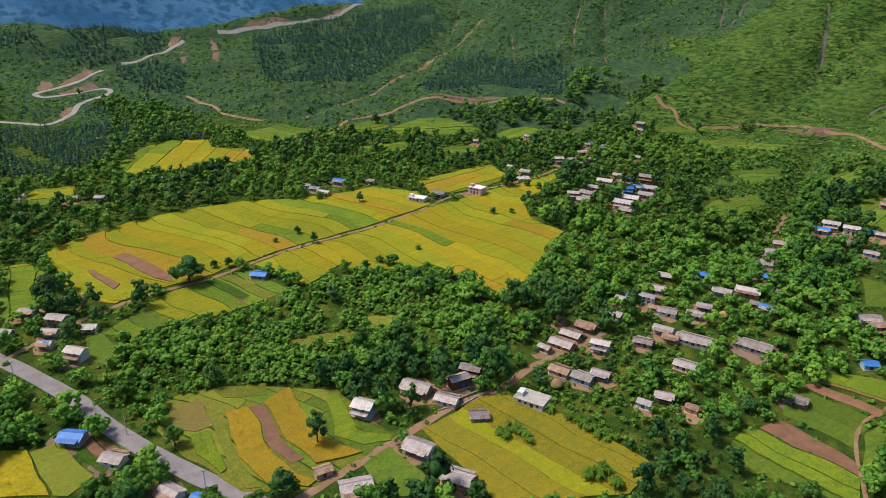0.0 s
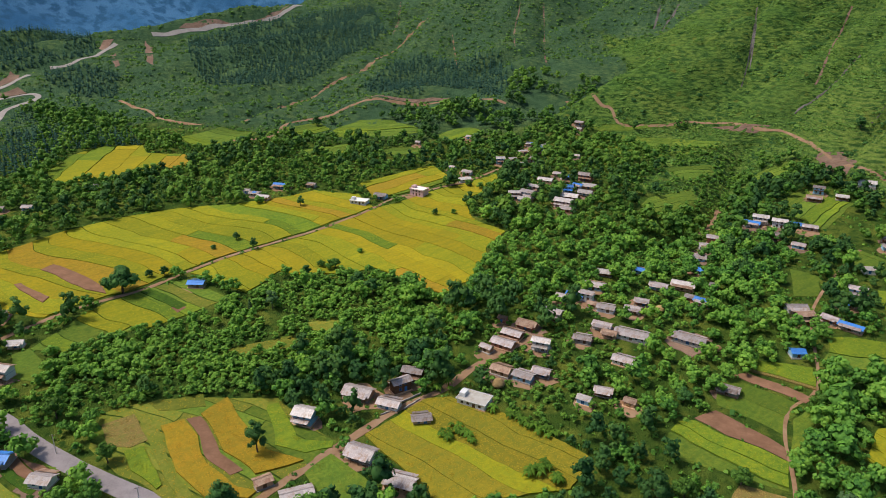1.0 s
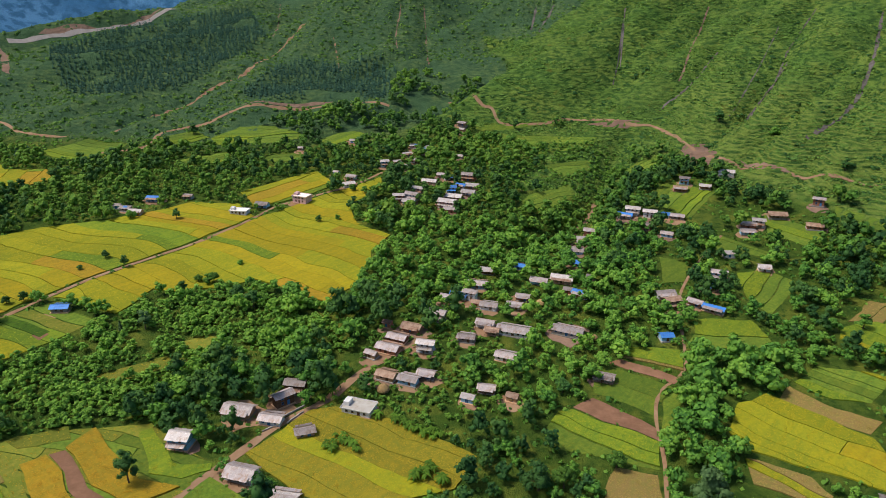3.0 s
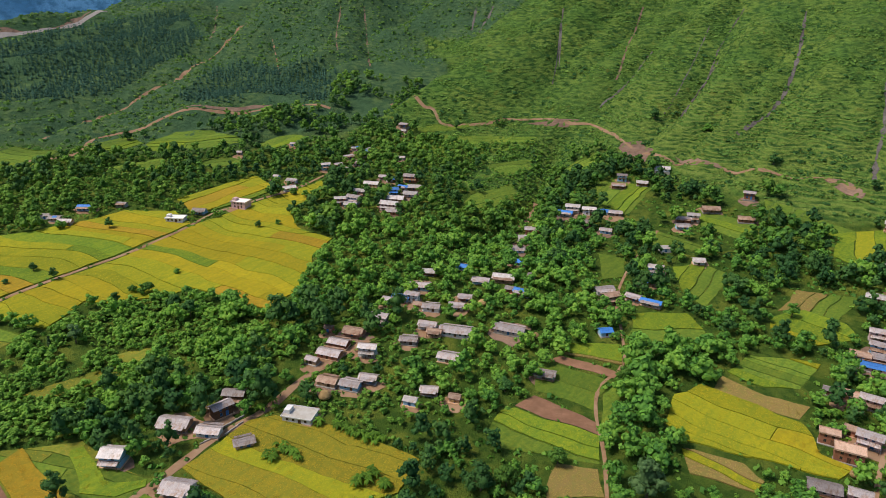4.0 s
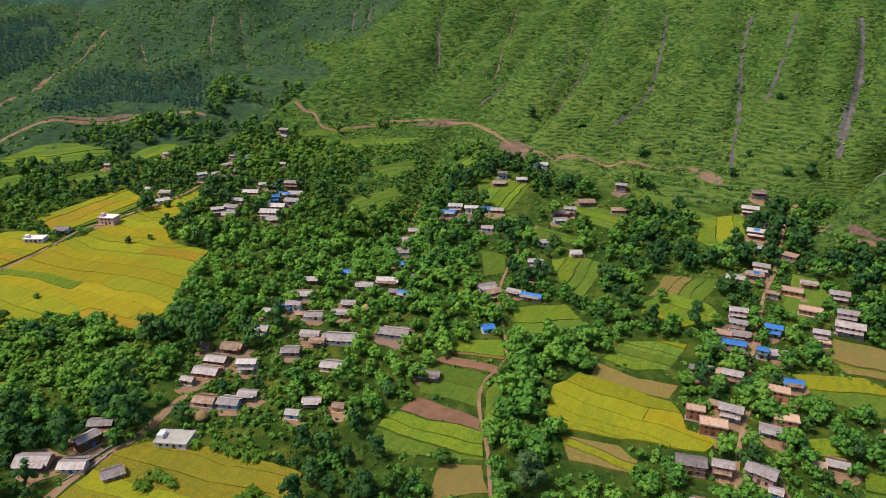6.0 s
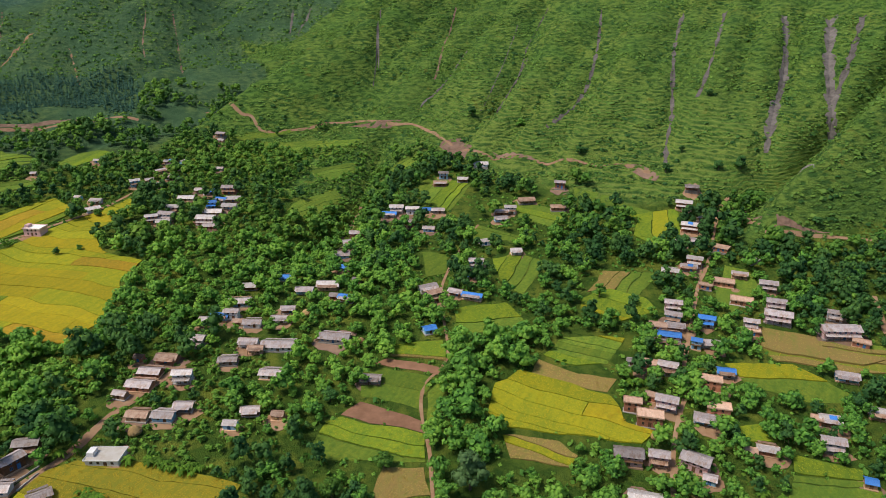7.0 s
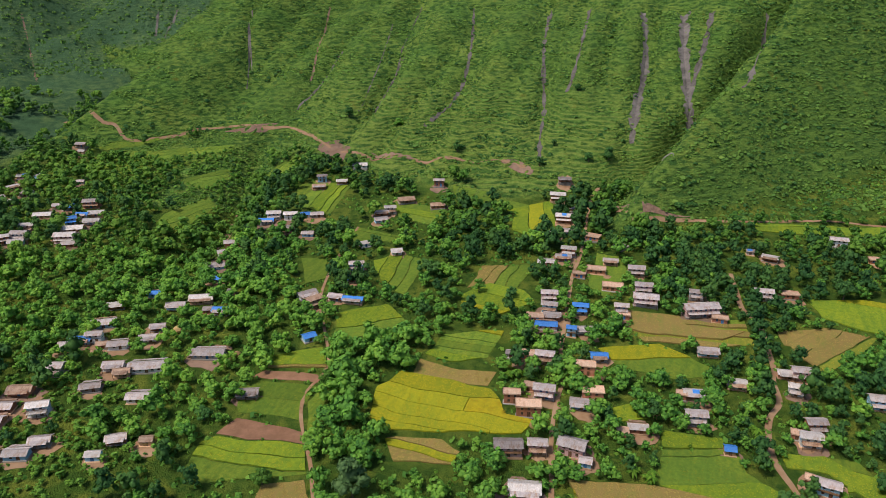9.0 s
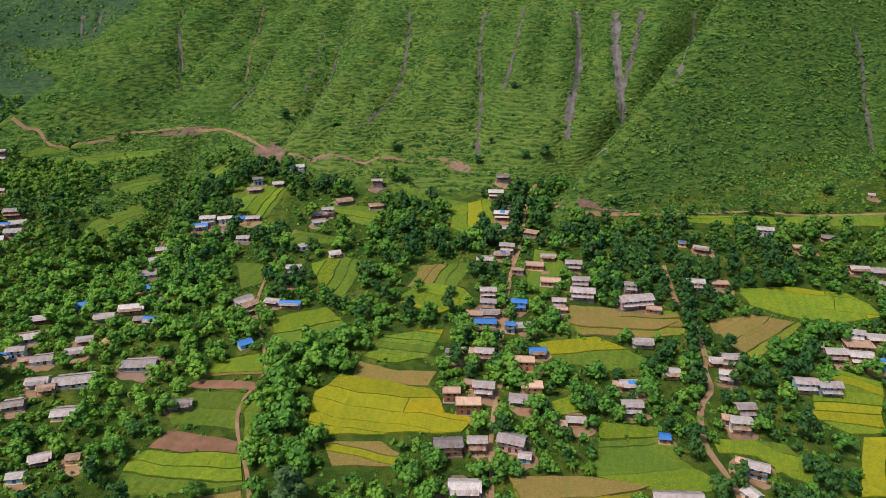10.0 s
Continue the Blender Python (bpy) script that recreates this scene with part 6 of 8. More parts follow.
house(157.0, 270.0, -23, 6.9, 3.9, 2, "tin_grey", "wall_pink", group=HAMLET)
house(152.5, 260.3, -31, 6.4, 3.6, 2, "tin_grey", "wall_blue", group=HAMLET)
house(151.2, 254.8, -25, 6.8, 3.8, 1, "tin_grey", "wall_brick", group=HAMLET)
house(143.2, 255.6, -27, 7.1, 4.0, 1, "clay", "wall_brick", group=HAMLET)
house(145.2, 248.5, -25, 8.9, 4.1, 1, "tin_blue", "wall_pink", group=HAMLET)
house(165.6, 255.3, -29, 6.4, 3.6, 2, "tin_blue", "wall_white", group=HAMLET)
house(153.3, 240.1, -32, 3.8, 2.9, 2, "tin_blue", "wall_blue", group=HAMLET)
house(159.9, 240.5, -20, 6.5, 3.6, 1, "tin_grey", "wall_white", group=HAMLET)
house(134.2, 226.2, -31, 6.9, 3.9, 2, "tin_grey", "wall_pink", group=HAMLET)
house(128.0, 230.9, -29, 7.2, 4.1, 1, "clay", "wall_brick", group=HAMLET)
house(122.3, 233.5, -29, 3.4, 2.9, 1, "tin_dark", "wall_stone", group=HAMLET)
house(156.3, 221.2, -21, 6.1, 4.1, 1, "tin_blue", "wall_stone", group=HAMLET)
house(146.3, 214.4, -28, 7.3, 4.1, 2, "clay", "wall_brick", group=HAMLET)
house(201.8, 211.5, -28, 7.9, 4.4, 1, "tin_grey", "wall_blue", group=HAMLET)
house(199.2, 190.0, -30, 6.4, 4.6, 1, "tin_pale", "wall_white", group=HAMLET)
house(179.0, 189.5, -25, 6.7, 3.8, 1, "tin_pale", "wall_brick", group=HAMLET)
house(174.1, 190.0, -37, 3.4, 2.9, 1, "clay", "wall_brick", group=HAMLET)
house(170.6, 176.4, -25, 7.0, 3.9, 2, "tin_grey", "wall_stone", group=HAMLET)
house(124.4, 205.9, -31, 7.3, 4.1, 2, "tin_grey", "wall_pink", group=HAMLET)
house(120.5, 211.3, -34, 3.4, 2.9, 1, "clay", "wall_brick", group=HAMLET)
house(111.1, 206.0, -23, 5.9, 3.3, 2, "clay", "wall_brick", group=HAMLET)
house(141.2, 199.0, -24, 7.6, 4.2, 2, "clay", "wall_brick", group=HAMLET)
house(135.2, 196.3, -30, 7.8, 4.4, 1, "tin_grey", "wall_blue", group=HAMLET)
house(114.3, 198.0, -23, 8.7, 4.9, 2, "clay", "wall_brick", group=HAMLET)
house(147.9, 178.3, -26, 6.2, 3.5, 1, "tin_pale", "wall_brick", group=HAMLET)
house(141.4, 177.8, -30, 3.7, 2.9, 1, "clay", "wall_brick", group=HAMLET)
house(99.0, 180.4, -19, 8.8, 4.8, 2, "tin_dark", "wall_pink", group=HAMLET)
house(108.9, 178.5, -23, 5.9, 3.3, 2, "tin_grey", "wall_pink", group=HAMLET)
house(120.2, 174.9, -42, 8.6, 5.4, 2, "tin_grey", "wall_pink", group=HAMLET)
house(121.7, 168.1, -34, 3.7, 3.3, 1, "tin_grey", "wall_blue", group=HAMLET)
house(97.2, 162.6, -24, 9.4, 5.6, 1, "tin_pale", "wall_brick", group=HAMLET)
# The blue tarpaulin beside the rice plot, built as a small shed.
house(172.3, 159.5, -30, 3.4, 3.3, 1, "tin_blue", "wall_mud", group=HAMLET)
house(222.3, 189.2, -31, 6.2, 3.5, 1, "tin_pale", "wall_brick", group=HAMLET)
house(227.2, 186.5, -28, 7.3, 4.1, 2, "tin_grey", "wall_pink", group=HAMLET)
house(217.4, 178.7, -39, 5.2, 2.9, 2, "tin_pale", "wall_white", group=HAMLET)
house(208.8, 160.0, -19, 6.3, 3.5, 2, "tin_grey", "wall_brick", group=HAMLET)
house(200.0, 159.0, -40, 3.4, 2.9, 1, "clay", "wall_brick", group=HAMLET)
house(201.7, 154.7, -31, 6.6, 3.7, 2, "tin_pale", "wall_white", group=HAMLET)
house(188.5, 140.0, -48, 3.4, 2.9, 1, "clay", "wall_brick", group=HAMLET)
house(190.1, 135.0, -46, 6.7, 3.8, 2, "tin_grey", "wall_blue", group=HAMLET)
house(181.6, 128.1, -85, 5.0, 4.1, 1, "tin_pale", "wall_white", group=HAMLET)
house(153.0, 135.6, -26, 5.9, 3.3, 2, "tin_grey", "wall_pink", group=HAMLET)
house(159.9, 132.3, -25, 8.0, 4.5, 2, "tin_grey", "wall_pink", group=HAMLET)
house(290.2, 181.2, -37, 6.9, 3.8, 2, "tin_pale", "wall_white", group=HAMLET)
house(298.4, 177.1, -32, 8.4, 4.7, 1, "tin_pale", "wall_brick", group=HAMLET)
house(268.6, 181.3, -31, 4.2, 2.9, 1, "tin_grey", "wall_stone", group=HAMLET)
house(269.9, 173.4, -28, 8.3, 4.6, 2, "tin_pale", "wall_brick", group=HAMLET)
house(277.5, 168.2, -31, 8.3, 4.7, 2, "tin_pale", "wall_brick", group=HAMLET)
house(281.4, 161.5, -42, 6.3, 3.5, 2, "tin_pale", "wall_brick", group=HAMLET)
house(286.0, 175.6, -30, 10.5, 5.9, 1, "clay", "wall_brick", group=HAMLET)
house(241.9, 163.1, -28, 7.9, 4.4, 2, "tin_grey", "wall_blue", group=HAMLET)
house(249.1, 158.3, -25, 8.0, 4.5, 2, "tin_grey", "wall_blue", group=HAMLET)
house(342.9, 222.7, -27, 8.6, 4.8, 1, "tin_pale", "wall_brick", group=HAMLET)
house(350.5, 217.9, -27, 8.5, 4.8, 1, "tin_grey", "wall_stone", group=HAMLET)
house(339.7, 208.7, -29, 7.3, 4.1, 1, "tin_grey", "wall_brick", group=HAMLET)
HAMLET = "houses beside the asphalt road"
house(-205.0, 125.4, 14, 7.4, 5.1, 1, "tin_blue", "wall_stone", group=HAMLET)
house(-185.3, 122.7, 7, 6.7, 4.6, 1, "tin_grey", "wall_white", group=HAMLET)
house(-158.7, 118.0, -10, 6.7, 4.6, 1, "tin_grey", "wall_white", group=HAMLET)
house(-149.5, 118.9, -1, 3.5, 3.6, 1, "tin_blue", "wall_blue", group=HAMLET)
house(-108.8, 141.1, 38, 9.1, 6.6, 1, "tin_grey", "wall_white", group=HAMLET)
house(-98.4, 165.2, -8, 9.0, 5.6, 1, "tin_grey", "wall_white", group=HAMLET)
house(-121.7, 143.4, 50, 5.1, 3.6, 1, "tin_rust", "wall_mud", group=HAMLET)
house(-240.1, 160.1, 5, 7.3, 4.6, 2, "tin_pale", "wall_white", group=HAMLET)
house(-251.9, 177.6, 25, 5.3, 3.0, 1, "tin_pale", "wall_white", group=HAMLET)
house(-284.7, 176.4, 18, 6.9, 3.9, 1, "tin_grey", "wall_stone", group=HAMLET)
house(-266.4, 175.1, 8, 7.9, 4.4, 2, "tin_grey", "wall_stone", group=HAMLET)
house(-263.1, 168.3, 14, 6.1, 3.4, 1, "tin_pale", "wall_white", group=HAMLET)
house(-276.4, 191.4, 17, 7.2, 4.0, 1, "tin_dark", "wall_stone", group=HAMLET)
house(-278.6, 161.0, 11, 4.8, 2.9, 1, "tin_grey", "wall_stone", group=HAMLET)
house(-216.8, 245.9, 14, 7.0, 4.1, 1, "tin_blue", "wall_stone", group=HAMLET)
house(-257.5, 161.1, 14, 5.2, 2.9, 1, "tin_grey", "wall_white", group=HAMLET)
HAMLET = "houses along the earth lane"
house(-81.7, 156.6, -3, 8.9, 5.1, 1, "tin_grey", "wall_mud", group=HAMLET)
HAMLET = "far houses among trees"
house(-372.2, 280.4, 29, 6.8, 3.8, 1, "tin_dark", "wall_stone", group=HAMLET)
house(-359.6, 289.5, 16, 5.4, 3.0, 1, "tin_grey", "wall_blue", group=HAMLET)
house(-400.3, 270.7, 9, 3.6, 2.9, 1, "tin_grey", "wall_white", group=HAMLET)
house(-351.9, 333.1, 6, 3.9, 2.9, 1, "tin_grey", "wall_white", group=HAMLET)
haystack(-64.6, 215.2, 2.4, 3.2)
haystack(-17.0, 218.0, 1.6, 2.2)
haystack(-8.4, 289.2, 2.2, 2.6)
haystack(14.8, 263.2, 1.6, 2.4)
haystack(-105.0, 203.4, 1.4, 2.2)
haystack(112.9, 190.2, 1.5, 2.5)

# ---- where pines and scrub stand ----
PINE, SCRUB, BARE = [], [], []
BARE.append([(-730.2, 522.5), (-668.2, 510.9), (-507.6, 443), (-466.5, 407.3), (-398.9, 333.8), (-419, 278.2), (-424.5, 275)])
BARE.append([(-497.3, 531.6), (-467.5, 590.7), (-383.5, 540), (-300.6, 473.5), (-331.1, 447.7), (-371.1, 437.8), (-445.8, 468.6)])
BARE.append([(-96, 605.2), (-61.5, 555.2), (-33.9, 546.4), (-2.8, 557.8), (41.7, 551.9), (40, 522.2), (-15.3, 516.3), (-63.8, 533.5)])
BARE.append([(232.4, 325.9), (274, 344.3), (331.8, 353.6), (528.2, 356), (419.3, 267.5), (335.4, 301.7)])
PINE.append([(-531.7, 686.8), (-486.6, 705.9), (-449.1, 800.4), (-383.6, 861.3), (-317.8, 751.8), (-332.8, 649.3), (-345.1, 598.8), (-370.7, 558.3), (-428.1, 569.9), (-462.8, 593.6)])
PINE.append([(-284.8, 601.9), (-277.9, 665.1), (-256.3, 689.5), (-222.3, 685.3), (-177.4, 699.9), (-162.1, 673), (-147.6, 596.4), (-197.5, 594.9), (-242.5, 572.3)])
PINE.append([(-764.8, 555.5), (-741.4, 572), (-686.2, 597.8), (-847, 846.3), (-601.1, 622.9), (-585.2, 607.9), (-608.8, 566.5), (-617.7, 548.1), (-636.7, 530.5), (-696.3, 542.1), (-717.4, 550), (-731.4, 525.5)])
PINE.append([(-601.5, 550.3), (-541.2, 553.5), (-510.2, 548.9), (-485.9, 513.6), (-511.6, 501.8), (-549.9, 503.7)])
PINE.append([(-538.3, 366.5), (-505.4, 368.5), (-480.8, 421.8), (-372.7, 439.9), (-376.7, 417.3), (-424.8, 392.7), (-411.7, 341.6), (-437.5, 285.5)])
SCRUB.append([(-220.6, 165.1), (-212.5, 189), (-181.2, 219.9), (-146.7, 217.1), (-141.3, 206.5), (-151.6, 189.3), (-166.2, 173.6), (-191.7, 155), (-205, 152.9)])
SCRUB.append([(1.7, 565.9), (37.4, 553), (36.7, 470), (15.4, 410.9), (-25.9, 401.8), (-6.2, 470.3)])
SCRUB.append([(-258.6, 141.5), (-242.6, 137.8), (-241.4, 127.7)])
SCRUB.append([(-81.6, 243), (-70.3, 266.6), (-27.7, 268), (-15, 222), (-39.5, 194.7), (-67.1, 204.1)])
# ---- plants ----
def unit(rng, n):
    v = rng.normal(size=(n, 3))
    return v / np.linalg.norm(v, axis=1)[:, None]


ICO_V = np.array([(1, 0, 0), (0, 1, 0), (-1, 0, 0), (0, -1, 0), (0, 0, 1), (0, 0, -1)], float) * 1.12
ICO_F = np.array([(0, 1, 4), (1, 2, 4), (2, 3, 4), (3, 0, 4), (1, 0, 5), (2, 1, 5), (3, 2, 5), (0, 3, 5)])


def leaf_cards(rng, centre, normal, size, droop=0.0):
    """Bent leaf clumps: two faces each, about a point, across a normal, face outwards."""
    n = len(centre)
    a = np.cross(normal, unit(rng, n))
    a /= np.linalg.norm(a, axis=1)[:, None] + 1e-6
    b = np.cross(normal, a)
    s = (size * rng.uniform(0.6, 1.35, n))[:, None]
    w = s * rng.uniform(0.55, 0.95, n)[:, None]
    q = np.stack([centre - a * s - normal * s * 0.25, centre - b * w, centre + a * s - normal * s * 0.25, centre + b * w], 1)
    return q.reshape(-1, 3)


def build(cards, cores, soft=None):
    """Vertices, triangles and, where soft holds the way out of each clump, rounded normals, from quads of cards and closed cores."""
    vs, fs, ns, k = [], [], [], 0
    for c, r in cores:
        vs.append(ICO_V * r + c)
        fs.append(ICO_F + k)
        ns.append(ICO_V / 1.12)
        k += len(ICO_V)
    n = len(cards) // 4
    i = np.arange(n)[:, None] * 4 + k
    vs.append(cards)
    fs.append(np.concatenate([i + [0, 1, 3], i + [1, 2, 3]]))
    if soft is None:
        return np.vstack(vs), np.vstack(fs)
    ns.append(np.repeat(soft, 4, axis=0))
    return np.vstack(vs), np.vstack(fs), np.vstack(ns)


def broad_crown(seed, leaves=250, lumps=9, tall=1.0, leaf=0.125):
    """A crown about 2 wide and 1.8 high that starts at 0.35: rounded lumps of leaf clumps with gaps between."""
    rng = np.random.default_rng(seed)
    cores = [(np.array([0, 0, 0.95 * tall]), np.array([0.5, 0.5, 0.45 * tall]))]
    top = max(2, lumps // 4)
    for i in range(lumps):
        ang = i * 2.4 + rng.uniform(-0.4, 0.4)
        rad = rng.uniform(0.35, 0.7) * (0.5 if i >= lumps - top else 1)
        z = (rng.uniform(0.55, 1.2) if i < lumps - top else rng.uniform(1.25, 1.55)) * tall
        r = rng.uniform(0.24, 0.42) * (1 - 0.012 * lumps)
        cores.append((np.array([math.cos(ang) * rad, math.sin(ang) * rad, z]), np.array([r, r, r * 0.85])))
    weight = np.array([c[1][0] ** 2 for c in cores])
    weight[0] *= 0.5
    pick = rng.choice(len(cores), leaves, p=weight / weight.sum())
    d = unit(rng, leaves)
    d[:, 2] = np.where(d[:, 2] < -0.35, -d[:, 2], d[:, 2])
    mid = np.array([c[0] for c in cores])[pick]
    cen = mid + d * np.array([c[1] for c in cores])[pick] * rng.uniform(0.92, 1.15, leaves)[:, None]
    nor = d + 0.4 * unit(rng, leaves)
    nor /= np.linalg.norm(nor, axis=1)[:, None]
    out = cen - np.array([0, 0, 0.75 * tall])
    out /= np.linalg.norm(out, axis=1)[:, None]
    soft = 0.55 * d + 0.45 * out + 0.3 * nor
    soft /= np.linalg.norm(soft, axis=1)[:, None]
    return build(leaf_cards(rng, cen, nor, leaf), [(c, r * 0.84) for c, r in cores], soft)


def cone_crown(seed, leaves=62, slim=0.42):
    """A conifer, 2 high: tiers of drooping sprays round a spire."""
    rng = np.random.default_rng(seed)
    t = rng.uniform(0, 1, leaves) ** 0.8
    ang = rng.uniform(0, 2 * np.pi, leaves)
    rad = slim * (1.05 - t) * (0.75 + 0.35 * np.sin(t * 40) ** 2)
    cen = np.stack([np.cos(ang) * rad, np.sin(ang) * rad, 0.25 + t * 1.75], -1)
    nor = np.stack([np.cos(ang) * 0.6, np.sin(ang) * 0.6, np.full(leaves, 0.8)], -1) + 0.35 * unit(rng, leaves)
    nor /= np.linalg.norm(nor, axis=1)[:, None]
    cores = [(np.array([0, 0, 0.3 + 0.34 * i]), np.array([1, 1, 1.1]) * slim * (0.8 - 0.17 * i)) for i in range(0, 4, 2)]
    return build(leaf_cards(rng, cen, nor, 0.17), cores)


def shrub_clump(seed, leaves=12, leaf=0.42):
    rng = np.random.default_rng(seed)
    d = unit(rng, leaves)
    d[:, 2] = np.abs(d[:, 2])
    cen = d * np.array([0.75, 0.75, 0.6]) * rng.uniform(0.7, 1.1, leaves)[:, None]
    nor = d + 0.4 * unit(rng, leaves)
    nor /= np.linalg.norm(nor, axis=1)[:, None]
    return build(leaf_cards(rng, cen, nor, leaf), [], (d + nor) / np.linalg.norm(d + nor, axis=1)[:, None])


def banana_leaves(seed, leaves=9):
    """Long arching leaves from the head of a stem, each of four segments."""
    rng = np.random.default_rng(seed)
    vs, fs = [], []
    for i in range(leaves):
        ang, k = i * 2.4 + rng.uniform(-0.3, 0.3), len(vs)
        lift, long = rng.uniform(0.5, 1.3), rng.uniform(1.6, 2.4)
        for j in range(5):
            s = j / 4
            r, z = long * s * 0.85, 2.0 + lift * s * 1.4 - 1.9 * s * s
            w = 0.34 * math.sin(math.pi * (0.12 + 0.85 * s))
            for e in (-1, 0, 1):
                vs.append((math.cos(ang) * r - math.sin(ang) * w * e, math.sin(ang) * r + math.cos(ang) * w * e, z + (0.1 if e == 0 else 0)))
            if j:
                q = k + 3 * j
                for e in (0, 1):
                    fs += [(q - 3 + e, q - 2 + e, q + 1 + e), (q - 3 + e, q + 1 + e, q + e)]
    return np.array(vs), np.array(fs)


def trunk_mesh(seed, top=0.9, r=0.07, limbs=5):
    """A tapered trunk with limbs that reach into the crown."""
    rng = np.random.default_rng(seed)
    vs, fs = [], []

    def limb(a, b, ra, rb):
        k = len(vs)
        axis = (b - a) / np.linalg.norm(b - a)
        p = np.cross(axis, [0.3, 0.9, 0.1])
        p /= np.linalg.norm(p)
        q = np.cross(axis, p)
        for c, rr in ((a, ra), ((a + b) / 2 + rng.uniform(-0.02, 0.02, 3), (ra + rb) / 2), (b, rb)):
            for i in range(6):
                t = i * math.pi / 3
                vs.append(c + (p * math.cos(t) + q * math.sin(t)) * rr)
        for j in (0, 6):
            for i in range(6):
                n = (i + 1) % 6
                fs.append((k + j + i, k + j + n, k + j + 6 + n, k + j + 6 + i))

    fork = np.array([rng.uniform(-0.04, 0.04), rng.uniform(-0.04, 0.04), top * 0.6])
    limb(np.array([0, 0, -0.12]), fork, r * 1.3, r * 0.8)
    limb(fork, np.array([0, 0, top * 1.2]), r * 0.8, r * 0.3)
    for i in range(limbs):
        ang = i * 2.4
        limb(fork, np.array([math.cos(ang) * 0.45, math.sin(ang) * 0.45, top * rng.uniform(0.85, 1.15)]), r * 0.55, r * 0.2)
    mesh = bpy.data.meshes.new("trunk")
    mesh.from_pydata([tuple(v) for v in vs], [], fs)
    mesh.materials.append(M["bark"])
    return mesh


def tri_mesh(name, v, f, mat, tint, soft=None):
    mesh = raw_mesh(name, v, f.ravel(), np.arange(0, f.size, 3), [M[mat]], soft is not None)
    at = mesh.attributes.new("tint", "FLOAT", "POINT")
    at.data.foreach_set("value", np.broadcast_to(np.asarray(tint, np.float32), (len(v),)).copy())
    if soft is not None:
        mesh.normals_split_custom_set_from_vertices(soft.tolist())
    return mesh


def mass(name, shapes, spots, mat, label, category, seed=1):
    """Many plants too many to count, as one object. spots: x, y, width, height factor, tint."""
    rng = np.random.default_rng(seed)
    spots = np.asarray(spots, float)
    vs, fs, ts, ns, k = [], [], [], [], 0
    kind = rng.integers(0, len(shapes), len(spots))
    ground = gz(spots[:, 0], spots[:, 1])
    turn = rng.uniform(0, 2 * np.pi, len(spots))
    for j, (v, f, *soft) in enumerate(shapes):
        s = np.where(kind == j)[0]
        if not len(s):
            continue
        c, n = np.cos(turn[s]), np.sin(turn[s])
        w = spots[s, 2] / 2
        x = (v[None, :, 0] * c[:, None] - v[None, :, 1] * n[:, None]) * w[:, None] + spots[s, 0][:, None]
        y = (v[None, :, 0] * n[:, None] + v[None, :, 1] * c[:, None]) * w[:, None] + spots[s, 1][:, None]
        z = v[None, :, 2] * (w * spots[s, 3])[:, None] + ground[s][:, None]
        vs.append(np.stack([x, y, z], -1).reshape(-1, 3))
        fs.append((f[None] + (np.arange(len(s)) * len(v))[:, None, None] + k).reshape(-1, 3))
        ts.append(np.repeat(spots[s, 4], len(v)))
        if soft:
            m = soft[0]
            ns.append(np.stack([m[None, :, 0] * c[:, None] - m[None, :, 1] * n[:, None], m[None, :, 0] * n[:, None] + m[None, :, 1] * c[:, None], np.broadcast_to(m[None, :, 2], (len(s), len(m)))], -1).reshape(-1, 3))
        k += len(s) * len(v)
    mesh = tri_mesh(name, np.vstack(vs), np.vstack(fs), mat, np.concatenate(ts), np.vstack(ns) if ns else None)
    return tagged(new(name, mesh), label, category, kind="stuff")


def clear_of(x, y, margin=0.0, tall=0.0):
    """Points off the fields, ways and buildings. Plants of some height also keep back from the near side of them."""
    far = np.maximum(np.hypot(x, y), 1)
    ok = np.ones(len(x), bool)
    for back in np.arange(0, tall * 1.5 + 0.1, 4.0):
        px, py = x + x / far * back, y + y / far * back
        for poly in OPEN:
            ok &= ~inside(poly, px, py)
    for back in (0.0, 4.0, 7.0) if tall else (0.0,):
        px, py = x + x / far * back, y + y / far * back
        for sx, sy, r in SPOTS:
            ok &= (px - sx) ** 2 + (py - sy) ** 2 > ((r + margin) * (1 if back == 0 else 0.48)) ** 2
    for line, reach in LINES:
        for a in line[::2]:
            ok &= (x - a[0]) ** 2 + (y - a[1]) ** 2 > (reach + margin) ** 2
        if tall and reach < 3.5:
            for back in (3.0, 6.0):
                px, py = x + x / far * back, y + y / far * back
                for a in line[::2]:
                    ok &= (px - a[0]) ** 2 + (py - a[1]) ** 2 > (reach * 0.8) ** 2
    return ok


def scatter(seed, box, spacing):
    """Uneven points over a box, in no rows that run with it."""
    rng = np.random.default_rng(seed)
    x0, y0, x1, y1 = box
    mx, my, half = (x0 + x1) / 2, (y0 + y1) / 2, math.hypot(x1 - x0, y1 - y0) / 2
    gx, gy = np.meshgrid(np.arange(-half, half, spacing), np.arange(-half, half, spacing))
    u = gx.ravel() + rng.uniform(-0.6, 0.6, gx.size) * spacing
    v = gy.ravel() + rng.uniform(-0.6, 0.6, gx.size) * spacing
    x, y = mx + u * 0.825 - v * 0.565, my + u * 0.565 + v * 0.825
    ok = (x > x0) & (x < x1) & (y > y0) & (y < y1)
    return x[ok], y[ok], rng


